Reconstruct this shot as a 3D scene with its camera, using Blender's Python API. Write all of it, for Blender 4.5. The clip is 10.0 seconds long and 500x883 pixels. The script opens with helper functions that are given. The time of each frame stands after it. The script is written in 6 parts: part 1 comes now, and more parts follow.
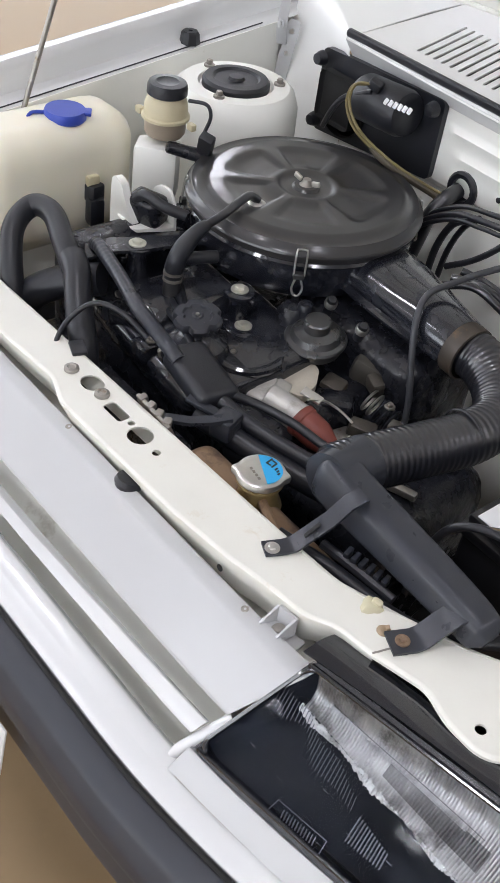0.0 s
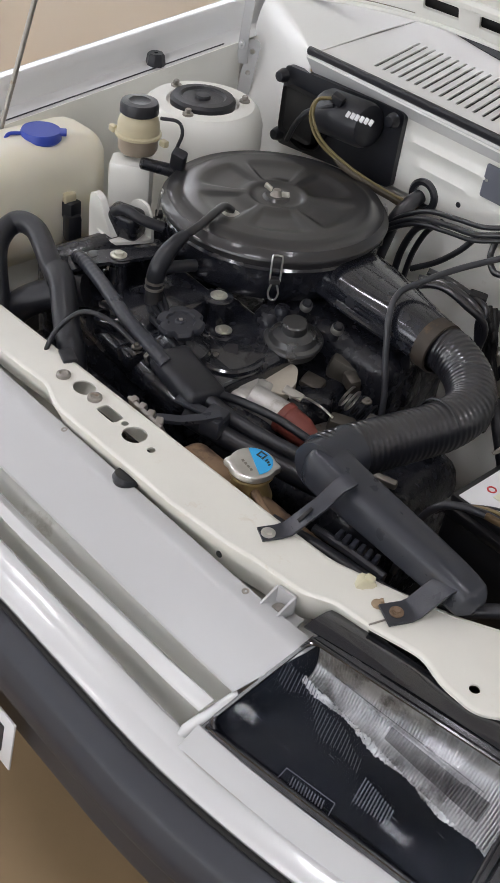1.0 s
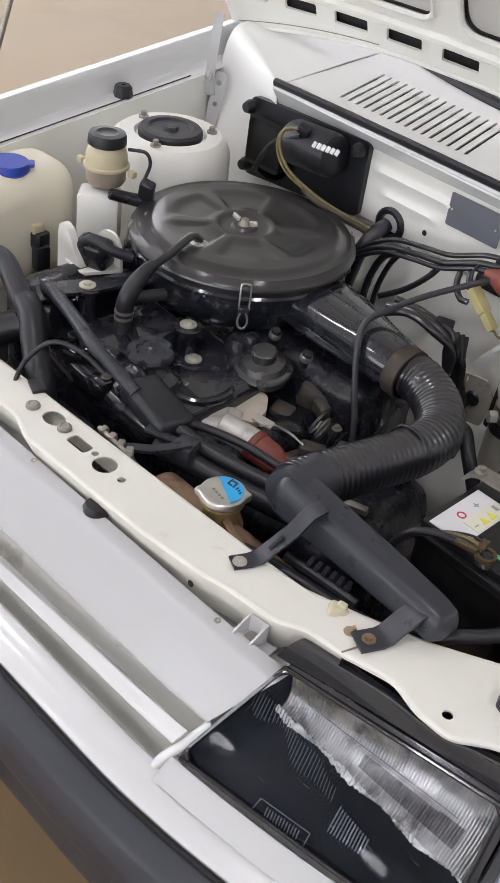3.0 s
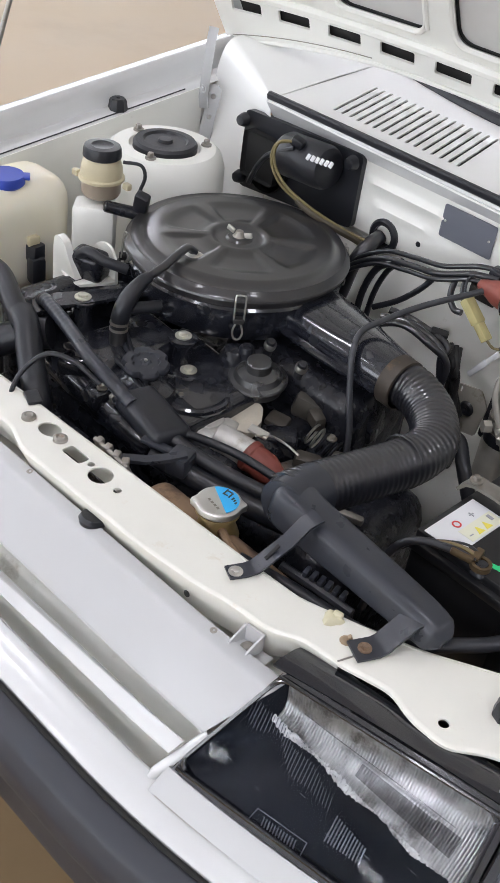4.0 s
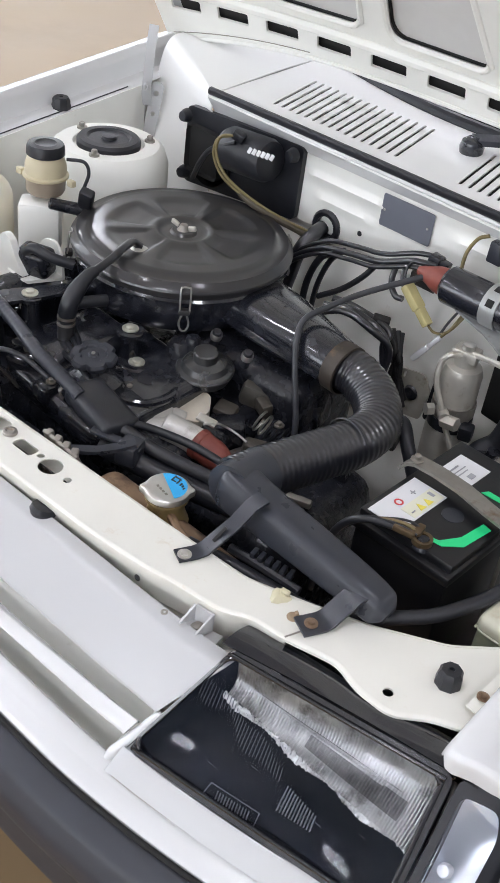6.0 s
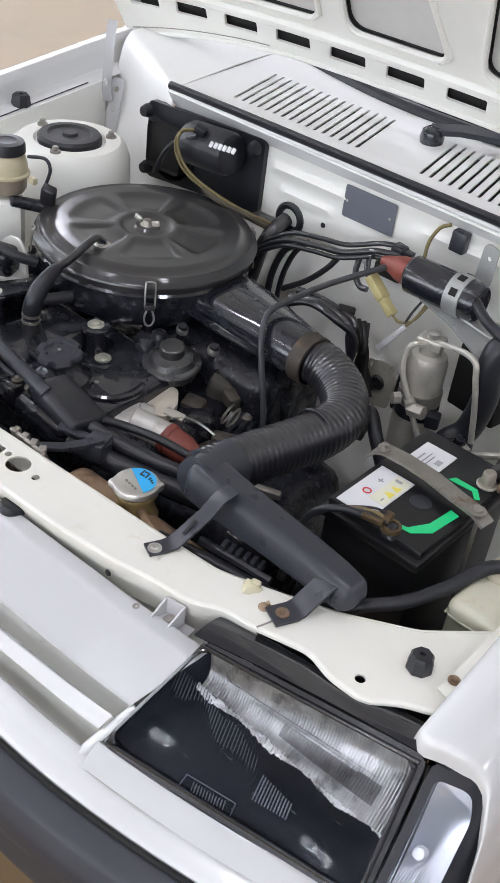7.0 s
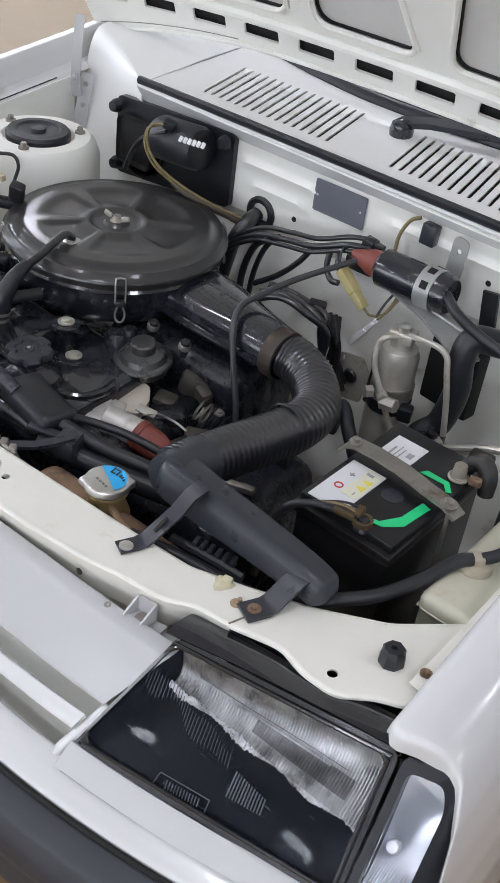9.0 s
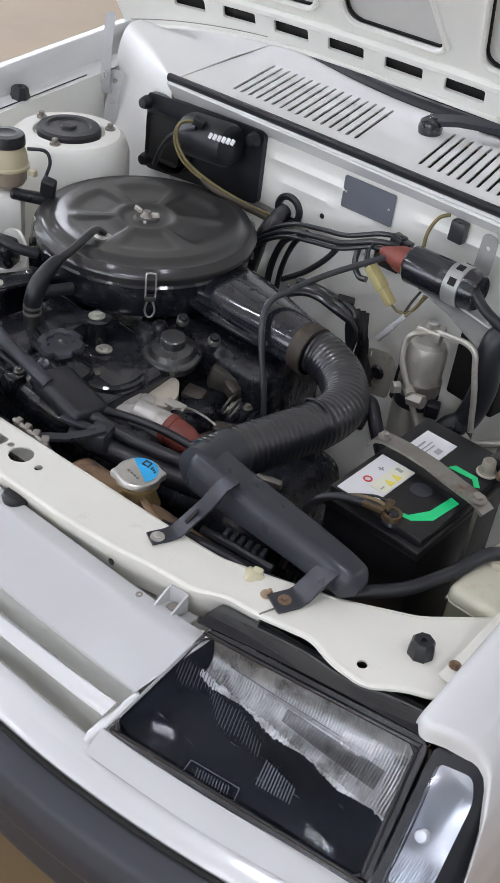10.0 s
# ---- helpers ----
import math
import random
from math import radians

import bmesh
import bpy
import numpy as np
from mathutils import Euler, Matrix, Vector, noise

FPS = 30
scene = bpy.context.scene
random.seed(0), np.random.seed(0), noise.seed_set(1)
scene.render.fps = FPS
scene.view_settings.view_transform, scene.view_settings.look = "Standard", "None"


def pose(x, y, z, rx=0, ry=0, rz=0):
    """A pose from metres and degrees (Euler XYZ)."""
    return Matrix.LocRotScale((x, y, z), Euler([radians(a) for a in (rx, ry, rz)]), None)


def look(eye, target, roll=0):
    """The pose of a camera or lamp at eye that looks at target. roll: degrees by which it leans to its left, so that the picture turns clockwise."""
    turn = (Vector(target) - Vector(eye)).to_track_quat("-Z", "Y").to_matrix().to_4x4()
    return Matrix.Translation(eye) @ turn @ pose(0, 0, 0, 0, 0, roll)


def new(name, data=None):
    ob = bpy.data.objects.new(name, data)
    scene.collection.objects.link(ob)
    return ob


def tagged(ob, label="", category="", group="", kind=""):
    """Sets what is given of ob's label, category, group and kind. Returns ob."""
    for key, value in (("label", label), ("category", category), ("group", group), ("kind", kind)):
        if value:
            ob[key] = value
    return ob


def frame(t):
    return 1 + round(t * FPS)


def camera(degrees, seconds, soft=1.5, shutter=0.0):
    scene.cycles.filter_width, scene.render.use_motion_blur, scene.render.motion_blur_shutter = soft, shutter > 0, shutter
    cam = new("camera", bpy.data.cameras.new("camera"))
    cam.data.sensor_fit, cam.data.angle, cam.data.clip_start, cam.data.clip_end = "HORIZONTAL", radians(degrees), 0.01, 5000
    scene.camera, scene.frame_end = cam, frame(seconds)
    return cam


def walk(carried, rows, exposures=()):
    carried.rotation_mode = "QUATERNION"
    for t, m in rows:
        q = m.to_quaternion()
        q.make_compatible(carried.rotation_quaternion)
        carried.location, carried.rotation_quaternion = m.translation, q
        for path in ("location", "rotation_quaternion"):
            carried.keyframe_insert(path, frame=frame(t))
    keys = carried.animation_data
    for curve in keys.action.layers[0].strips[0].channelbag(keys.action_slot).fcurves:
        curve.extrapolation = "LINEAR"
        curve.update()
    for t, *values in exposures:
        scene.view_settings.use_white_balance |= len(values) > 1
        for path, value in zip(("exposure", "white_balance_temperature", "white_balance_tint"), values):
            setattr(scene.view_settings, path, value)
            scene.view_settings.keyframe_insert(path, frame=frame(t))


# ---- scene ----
cam = camera(26.8, 10.0)
PATH = [
    (0, (0.816, -0.555, 1.62), (-0.271, 0.51, 0.323), 9.0),
    (0.5, (0.837, -0.608, 1.626), (-0.231, 0.498, 0.348), 8.4),
    (1, (0.843, -0.633, 1.63), (-0.214, 0.511, 0.375), 8.5),
    (1.5, (0.843, -0.644, 1.634), (-0.202, 0.527, 0.396), 9.2),
    (2, (0.846, -0.638, 1.635), (-0.196, 0.548, 0.408), 9.1),
    (2.5, (0.844, -0.631, 1.633), (-0.2, 0.562, 0.414), 8.9),
    (4, (0.848, -0.635, 1.633), (-0.206, 0.58, 0.444), 8.7),
    (4.5, (0.85, -0.641, 1.636), (-0.201, 0.582, 0.453), 8.7),
    (5, (0.86, -0.641, 1.638), (-0.18, 0.594, 0.459), 8.7),
    (5.5, (0.877, -0.643, 1.64), (-0.149, 0.603, 0.459), 8.5),
    (7, (0.896, -0.643, 1.638), (-0.068, 0.651, 0.457), 8.0),
    (7.5, (0.901, -0.637, 1.638), (-0.048, 0.665, 0.454), 7.8),
    (8, (0.905, -0.634, 1.64), (-0.028, 0.678, 0.454), 8.0),
    (8.5, (0.902, -0.629, 1.638), (-0.027, 0.687, 0.453), 8.0),
    (9, (0.903, -0.632, 1.639), (-0.029, 0.681, 0.453), 8.0),
    (9.5, (0.905, -0.64, 1.64), (-0.035, 0.667, 0.454), 8.0),
    (10, (0.9, -0.653, 1.639), (-0.056, 0.638, 0.448), 7.8),
]
walk(cam, [(t, look(eye, target, roll)) for t, eye, target, roll in PATH],
     [(0.0, 0.18, 6500, 10), (0.5, 0.10, 6550, 10), (1.0, -0.20, 6700, 10), (2.5, -0.06, 6750, 11), (4.0, 0.15, 6500, 10), (5.5, 0.20, 6450, 10), (7.0, 0.18, 6400, 10), (8.5, -0.05, 6350, 10), (10.0, -0.06, 6350, 10)])

# ---- light ----
world = bpy.data.worlds.new("hall_air")
world.use_nodes = True
scene.world = world
world.node_tree.nodes["Background"].inputs[0].default_value = (0.9, 0.95, 1.0, 1)
world.node_tree.nodes["Background"].inputs[1].default_value = 0.05
scene.view_settings.exposure = 0.0
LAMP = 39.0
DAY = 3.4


# ---- materials ----
def mat(name, col, rough=0.5, metal=0.0, coat=0.0, var=0.12, scale=30.0, bump=0.0, bscale=250.0, dirt=None, dirt_at=0.62, dscale=6.0, rvar=0.12, spec=0.5):
    m = bpy.data.materials.new(name)
    m.use_nodes = True
    nt = m.node_tree
    b = nt.nodes["Principled BSDF"]
    L = nt.links.new
    b.inputs["Metallic"].default_value = metal
    b.inputs["Coat Weight"].default_value = coat
    b.inputs["Coat Roughness"].default_value = 0.06
    b.inputs["Specular IOR Level"].default_value = spec
    tc = nt.nodes.new("ShaderNodeTexCoord")
    n1 = nt.nodes.new("ShaderNodeTexNoise")
    n1.inputs["Scale"].default_value, n1.inputs["Detail"].default_value = scale, 4
    L(tc.outputs["Object"], n1.inputs["Vector"])
    mr = nt.nodes.new("ShaderNodeMapRange")
    mr.inputs[3].default_value, mr.inputs[4].default_value = 1 - var, 1 + var
    L(n1.outputs["Fac"], mr.inputs[0])
    mul = nt.nodes.new("ShaderNodeMix")
    mul.data_type, mul.blend_type = "RGBA", "MULTIPLY"
    mul.inputs[0].default_value = 1.0
    mul.inputs[6].default_value = (*col, 1)
    L(mr.outputs[0], mul.inputs[7])
    out = mul.outputs[2]
    if dirt:
        n2 = nt.nodes.new("ShaderNodeTexNoise")
        n2.inputs["Scale"].default_value, n2.inputs["Detail"].default_value, n2.inputs["Roughness"].default_value = dscale, 7, 0.65
        L(tc.outputs["Object"], n2.inputs["Vector"])
        cr = nt.nodes.new("ShaderNodeMapRange")
        cr.inputs[1].default_value, cr.inputs[2].default_value = dirt_at, dirt_at + 0.14
        L(n2.outputs["Fac"], cr.inputs[0])
        mx = nt.nodes.new("ShaderNodeMix")
        mx.data_type = "RGBA"
        L(cr.outputs[0], mx.inputs[0])
        L(out, mx.inputs[6])
        mx.inputs[7].default_value = (*dirt, 1)
        out = mx.outputs[2]
    L(out, b.inputs["Base Color"])
    rr = nt.nodes.new("ShaderNodeMapRange")
    rr.inputs[3].default_value, rr.inputs[4].default_value = max(0.02, rough - rvar * rough), min(1.0, rough + rvar * rough)
    L(n1.outputs["Fac"], rr.inputs[0])
    L(rr.outputs[0], b.inputs["Roughness"])
    if bump:
        n3 = nt.nodes.new("ShaderNodeTexNoise")
        n3.inputs["Scale"].default_value, n3.inputs["Detail"].default_value = bscale, 3
        L(tc.outputs["Object"], n3.inputs["Vector"])
        bp = nt.nodes.new("ShaderNodeBump")
        bp.inputs["Strength"].default_value, bp.inputs["Distance"].default_value = bump, 0.002
        L(n3.outputs["Fac"], bp.inputs["Height"])
        L(bp.outputs[0], b.inputs["Normal"])
    return m


def glass(name, col=(1, 1, 1), rough=0.0, ior=1.45):
    m = bpy.data.materials.new(name)
    m.use_nodes = True
    b = m.node_tree.nodes["Principled BSDF"]
    b.inputs["Base Color"].default_value = (*col, 1)
    b.inputs["Transmission Weight"].default_value = 1.0
    b.inputs["Roughness"].default_value = rough
    b.inputs["IOR"].default_value = ior
    return m


def glow(name, col, strength):
    m = bpy.data.materials.new(name)
    m.use_nodes = True
    b = m.node_tree.nodes["Principled BSDF"]
    b.inputs["Base Color"].default_value = (*col, 1)
    b.inputs["Emission Color"].default_value = (*col, 1)
    b.inputs["Emission Strength"].default_value = strength
    return m


WHITE = mat("white_car_paint", (0.68, 0.685, 0.685), 0.26, coat=0.6, var=0.02, scale=9, rvar=0.03)
CREAM = mat("unpolished_white_paint", (0.79, 0.78, 0.71), 0.38, coat=0.15, var=0.05, scale=14, dirt=(0.66, 0.58, 0.45), dirt_at=0.635, dscale=20)
BAYWHITE = mat("dusty_white_paint", (0.84, 0.84, 0.79), 0.42, coat=0.1, var=0.06, scale=11, dirt=(0.42, 0.38, 0.30), dirt_at=0.64, dscale=9)
COWL = mat("satin_white_paint", (0.83, 0.83, 0.81), 0.42, coat=0.08, var=0.03, scale=10, rvar=0.05)
# Grey-white paint of the grille; on the lamp ledge it carries shade.
GREYWHITE = mat("grey_white_paint_and_shade", (0.50, 0.505, 0.51), 0.36, coat=0.3, var=0.02, scale=8, rvar=0.03)
SATIN = mat("satin_black_steel", (0.027, 0.0265, 0.028), 0.36, coat=0.55, var=0.10, scale=14, bump=0.02, bscale=50)
SATIN.node_tree.nodes["Principled BSDF"].inputs["Coat Roughness"].default_value = 0.13
GLOSS = mat("glossy_black_paint", (0.014, 0.0155, 0.022), 0.25, coat=0.8, var=0.3, scale=30, bump=0.05, bscale=90, rvar=0.5, dirt=(0.020, 0.020, 0.022), dirt_at=0.66, dscale=30)
PLASTIC = mat("black_plastic", (0.030, 0.033, 0.042), 0.30, var=0.2, scale=35, rvar=0.3, bump=0.10, bscale=700)
RUBBER = mat("black_rubber", (0.014, 0.0152, 0.020), 0.38, var=0.25, scale=45, bump=0.12, bscale=500)
DULL = mat("dusty_black_casting", (0.014, 0.015, 0.020), 0.27, var=0.5, scale=50, bump=0.5, bscale=95, dirt=(0.030, 0.027, 0.024), dirt_at=0.62, dscale=30)
BUMPER = mat("charcoal_bumper_plastic", (0.029, 0.032, 0.042), 0.42, var=0.1, scale=20, bump=0.08, bscale=900)
HOSE = mat("shiny_black_hose", (0.013, 0.0135, 0.018), 0.32, coat=0.9, var=0.25, scale=60, bump=0.03, bscale=140)
TANK = mat("yellowed_translucent_plastic", (0.86, 0.82, 0.68), 0.40, var=0.06, scale=10)
TANK.node_tree.nodes["Principled BSDF"].inputs["Subsurface Weight"].default_value = 0.35
TANK.node_tree.nodes["Principled BSDF"].inputs["Subsurface Radius"].default_value = (0.03, 0.026, 0.018)
BROWNBOT = mat("aged_amber_plastic", (0.55, 0.49, 0.33), 0.35, var=0.10, scale=15)
FLUID = mat("brown_fluid_behind_plastic", (0.36, 0.30, 0.235), 0.35, var=0.12, scale=18)
BLUE = mat("blue_plastic", (0.035, 0.07, 0.42), 0.4, var=0.08, scale=30)
CAPBLUE = mat("light_blue_sticker", (0.03, 0.40, 0.78), 0.32, var=0.05, scale=40)
STEEL = mat("zinc_steel", (0.62, 0.61, 0.58), 0.32, metal=0.9, var=0.15, scale=60, bump=0.05, bscale=300)
DARKSTEEL = mat("tarnished_steel", (0.33, 0.31, 0.28), 0.45, metal=0.8, var=0.3, scale=70, dirt=(0.22, 0.12, 0.06), dirt_at=0.6, dscale=40)
ALLOY = mat("cast_alloy", (0.60, 0.59, 0.56), 0.5, metal=0.6, var=0.15, scale=60, bump=0.25, bscale=220, dirt=(0.30, 0.27, 0.22), dirt_at=0.6, dscale=28)
GRIME = mat("grimy_dark_plastic", (0.022, 0.021, 0.020), 0.5, var=0.4, scale=50, bump=0.3, bscale=200, dirt=(0.09, 0.075, 0.055), dirt_at=0.55, dscale=25)
DRIER = mat("weathered_aluminium", (0.52, 0.50, 0.45), 0.36, metal=0.5, var=0.2, scale=40, dirt=(0.34, 0.30, 0.23), dirt_at=0.55, dscale=22)
RUST = mat("rusty_steel", (0.24, 0.165, 0.11), 0.7, metal=0.2, var=0.3, scale=80, bump=0.3, bscale=300, dirt=(0.12, 0.07, 0.04), dirt_at=0.5, dscale=50)
BRASS = mat("aged_brass_tank", (0.30, 0.20, 0.125), 0.48, metal=0.5, var=0.3, scale=35, bump=0.15, bscale=150, dirt=(0.12, 0.08, 0.06), dirt_at=0.5, dscale=25)
REDRUB = mat("red_brown_rubber", (0.22, 0.055, 0.04), 0.5, var=0.2, scale=60, bump=0.1, bscale=300)
YELWIRE = mat("yellowed_connector_plastic", (0.52, 0.46, 0.22), 0.45, var=0.15, scale=50)
OLIVE = mat("dirty_yellow_wire", (0.17, 0.135, 0.055), 0.5, var=0.2, scale=60)
LABEL = mat("white_paper_label", (0.70, 0.71, 0.72), 0.45, var=0.04, scale=25)
GREEN = mat("green_print", (0.02, 0.62, 0.22), 0.4, var=0.05, scale=25)
YELLOW = mat("yellow_print", (0.80, 0.70, 0.10), 0.45)
REDINK = mat("red_print", (0.55, 0.04, 0.04), 0.45)
INK = mat("dark_print", (0.03, 0.03, 0.035), 0.5)
PLATE = mat("brushed_blank_plate", (0.20, 0.21, 0.25), 0.42, metal=0.5, var=0.06, scale=30)
HOODGREY = mat("grey_hood_lining", (0.64, 0.63, 0.61), 0.75, var=0.05, scale=40, bump=0.15, bscale=400)
# Near-black that paints in the shade of slots, gaps and hollows.
VOID = mat("painted_hollow_shade", (0.008, 0.008, 0.008), 0.8, var=0.3, scale=30)
FLOORM = mat("beige_polished_floor", (0.315, 0.216, 0.116), 0.5, var=0.06, scale=3, coat=0.0, dirt=(0.285, 0.195, 0.104), dirt_at=0.55, dscale=1.2)
WALLM = mat("pale_wall_paint", (0.68, 0.70, 0.73), 0.8, var=0.03, scale=4)
CEILM = mat("grey_ceiling", (0.44, 0.45, 0.46), 0.85, var=0.02, scale=4)
# Lower bowl near-black, upper silver: one mirror's reflection put into two colours.
LAMPDARK = mat("bowl_dark_reflection", (0.009, 0.011, 0.017), 0.6, var=0.1, scale=12, spec=0.2)
SILVER = mat("bowl_bright_reflection", (0.40, 0.40, 0.39), 0.36, metal=1.0, var=0.6, scale=40, dirt=(0.15, 0.148, 0.14), dirt_at=0.50, dscale=26)
GLASS = glass("clear_glass", (0.97, 0.98, 1.0))
LENS = glass("moulded_lamp_glass", (0.95, 0.97, 1.0), 0.02, 1.15)
SCREEN = mat("dark_windscreen", (0.02, 0.022, 0.026), 0.06, var=0.02)
# Glow of the panels behind the two added windows.
FILLGLOW = glow("daylight", (0.90, 0.94, 1.0), DAY)
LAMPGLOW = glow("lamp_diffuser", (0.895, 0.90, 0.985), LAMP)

# ---- building helpers ----
Z = Vector((0, 0, 1))


def world_at(ob):
    p = Vector((0, 0, 0))
    while ob:
        p += ob.location
        ob = ob.parent
    return p


def part(name, bm, material, parent=None, label="", at=None, sharp=35):
    """Links a bmesh drawn in world places as one mesh."""
    base = world_at(parent) if parent else (Vector(at) if at is not None else Vector((0, 0, 0)))
    bmesh.ops.translate(bm, verts=bm.verts, vec=-base)
    bmesh.ops.recalc_face_normals(bm, faces=bm.faces)
    me = bpy.data.meshes.new(name)
    bm.to_mesh(me)
    bm.free()
    me.shade_smooth()
    me.set_sharp_from_angle(angle=radians(sharp))
    me.materials.append(material)
    ob = new(name, me)
    if parent:
        ob.parent = parent
    else:
        ob.location = base
    if label:
        tagged(ob, label)
    return ob


def thing(name, at, label, category, group="", kind=""):
    e = new(name)
    e.location = at
    e.empty_display_size = 0.02
    return tagged(e, label, category, group, kind)


def B():
    return bmesh.new()


def box(bm, c, s, R=None, bevel=0.0, seg=2):
    r = bmesh.ops.create_cube(bm, size=1.0)
    vs = r["verts"]
    bmesh.ops.scale(bm, vec=s, verts=vs)
    if bevel:
        es = list({e for v in vs for e in v.link_edges})
        rb = bmesh.ops.bevel(bm, geom=es, offset=bevel, segments=seg, affect="EDGES", profile=0.5)
        vs = list({v for f in rb["faces"] for v in f.verts} | {v for v in vs if v.is_valid})
    M = Matrix.Translation(c) @ (R.to_4x4() if R else Matrix.Identity(4))
    bmesh.ops.transform(bm, matrix=M, verts=vs)
    return bm


def turn(rx=0, ry=0, rz=0):
    return Euler((radians(rx), radians(ry), radians(rz))).to_matrix()


def basis(axis):
    a = Vector(axis).normalized()
    u = a.orthogonal().normalized()
    if abs(a.z) > 0.9:
        u = Vector((1, 0, 0)) - a * a.x
        u.normalize()
    return a, u, a.cross(u)


def lathe(bm, prof, c, axis=(0, 0, 1), n=40, wob=None):
    """Turns (radius, height) pairs about an axis through c. wob: a radius factor by angle."""
    a, u, v = basis(axis)
    c = Vector(c)
    rings = []
    for r, h in prof:
        if r < 1e-6:
            rings.append([bm.verts.new(c + a * h)])
        else:
            rings.append([bm.verts.new(c + a * h + (u * math.cos(t) + v * math.sin(t)) * r * (wob(t) if wob else 1)) for t in (2 * math.pi * i / n for i in range(n))])
    for p, q in zip(rings, rings[1:]):
        for i in range(n):
            j = (i + 1) % n
            if len(p) == 1 and len(q) == 1:
                continue
            if len(p) == 1:
                bm.faces.new((p[0], q[i], q[j]))
            elif len(q) == 1:
                bm.faces.new((p[i], q[0], p[j]))
            else:
                bm.faces.new((p[i], q[i], q[j], p[j]))
    return bm


def rod(bm, p0, p1, r, r1=None, n=20, ch=0.0):
    p0, p1 = Vector(p0), Vector(p1)
    r1 = r if r1 is None else r1
    h = (p1 - p0).length
    if ch:
        prof = [(0, 0), (r - ch, 0), (r, ch), (r1, h - ch), (r1 - ch, h), (0, h)]
    else:
        prof = [(0, 0), (r, 0), (r1, h), (0, h)]
    return lathe(bm, prof, p0, p1 - p0, n)


def curve(pts, steps=8):
    P = [Vector(p) for p in pts]
    P = [P[0] * 2 - P[1]] + P + [P[-1] * 2 - P[-2]]
    out = []
    for i in range(1, len(P) - 2):
        a, b, c, d = P[i - 1:i + 3]
        for k in range(steps):
            t = k / steps
            out.append(0.5 * (2 * b + (c - a) * t + (2 * a - 5 * b + 4 * c - d) * t * t + (3 * b - a - 3 * c + d) * t ** 3))
    out.append(P[-2])
    return out


def tube(bm, pts, r, n=12, steps=8, shape=None, flat=1.0, caps=True):
    """A round bar along a smooth curve. shape(s, length) gives a radius factor."""
    C = curve(pts, steps) if len(pts) > 2 else [Vector(pts[0]).lerp(Vector(pts[1]), i / max(steps, 1)) for i in range(max(steps, 1) + 1)]
    t0 = (C[1] - C[0]).normalized()
    _, u, _ = basis(t0)
    rings, s = [], 0.0
    total = sum((b - a).length for a, b in zip(C, C[1:]))
    for i, p in enumerate(C):
        t = (C[min(i + 1, len(C) - 1)] - C[max(i - 1, 0)]).normalized()
        u = (u - t * u.dot(t)).normalized()
        v = t.cross(u)
        if i:
            s += (p - C[i - 1]).length
        rr = (r(s / total) if callable(r) else r) * (shape(s, total) if shape else 1)
        rings.append([bm.verts.new(p + u * math.cos(a) * rr + v * math.sin(a) * rr * flat) for a in (2 * math.pi * k / n for k in range(n))])
    for p, q in zip(rings, rings[1:]):
        for k in range(n):
            bm.faces.new((p[k], p[(k + 1) % n], q[(k + 1) % n], q[k]))
    if caps:
        bm.faces.new(rings[0][::-1])
        bm.faces.new(rings[-1])
    return bm


def rpoly(pts, rad, n=4):
    """An outline with rounded corners."""
    out = []
    m = len(pts)
    for i in range(m):
        p, a, b = Vector(pts[i]), Vector(pts[i - 1]), Vector(pts[(i + 1) % m])
        r = rad[i] if isinstance(rad, (list, tuple)) else rad
        if r <= 0:
            out.append(p)
            continue
        da, db = a - p, b - p
        d = min(r, da.length * 0.48, db.length * 0.48)
        q0, q1 = p + da.normalized() * d, p + db.normalized() * d
        for k in range(n + 1):
            t = k / n
            out.append(q0 * (1 - t) ** 2 + p * 2 * t * (1 - t) + q1 * t * t)
    return out


def ring2(c, rx, ry=None, n=20, a0=0.0):
    ry = ry or rx
    return [Vector((c[0] + rx * math.cos(2 * math.pi * i / n + a0), c[1] + ry * math.sin(2 * math.pi * i / n + a0))) for i in range(n)]


def slot2(a, b, w, n=5):
    """A round-ended slot from a to b."""
    a, b = Vector(a), Vector(b)
    d = (b - a).normalized()
    e = Vector((-d.y, d.x))
    out = []
    for c, s in ((b, 1), (a, -1)):
        for k in range(n + 1):
            t = math.pi * (k / n - 0.5)
            out.append(c + (d * math.cos(t) + e * math.sin(t)) * s * w / 2)
    return out


def plate(bm, outline, holes=(), thick=0.002, M=None, fn=None):
    """A flat sheet with holes right through, from a 2D outline; its top lies in the plane. fn bends it."""
    tmp = bmesh.new()
    for loop in (outline, *holes):
        vs = [tmp.verts.new((p[0], p[1], 0)) for p in loop]
        for i in range(len(vs)):
            tmp.edges.new((vs[i], vs[(i + 1) % len(vs)]))
    bmesh.ops.triangle_fill(tmp, use_beauty=True, use_dissolve=False, edges=tmp.edges[:], normal=(0, 0, 1))
    bmesh.ops.recalc_face_normals(tmp, faces=tmp.faces)
    top = tmp.faces[:]
    r = bmesh.ops.extrude_face_region(tmp, geom=top)
    low = [g for g in r["geom"] if isinstance(g, bmesh.types.BMVert)]
    bmesh.ops.translate(tmp, verts=low, vec=(0, 0, -thick))
    if fn:
        for v in tmp.verts:
            v.co = fn(v.co)
    if M:
        bmesh.ops.transform(tmp, matrix=M, verts=tmp.verts)
    me = bpy.data.meshes.new("t")
    tmp.to_mesh(me)
    tmp.free()
    bm.from_mesh(me)
    bpy.data.meshes.remove(me)
    return bm


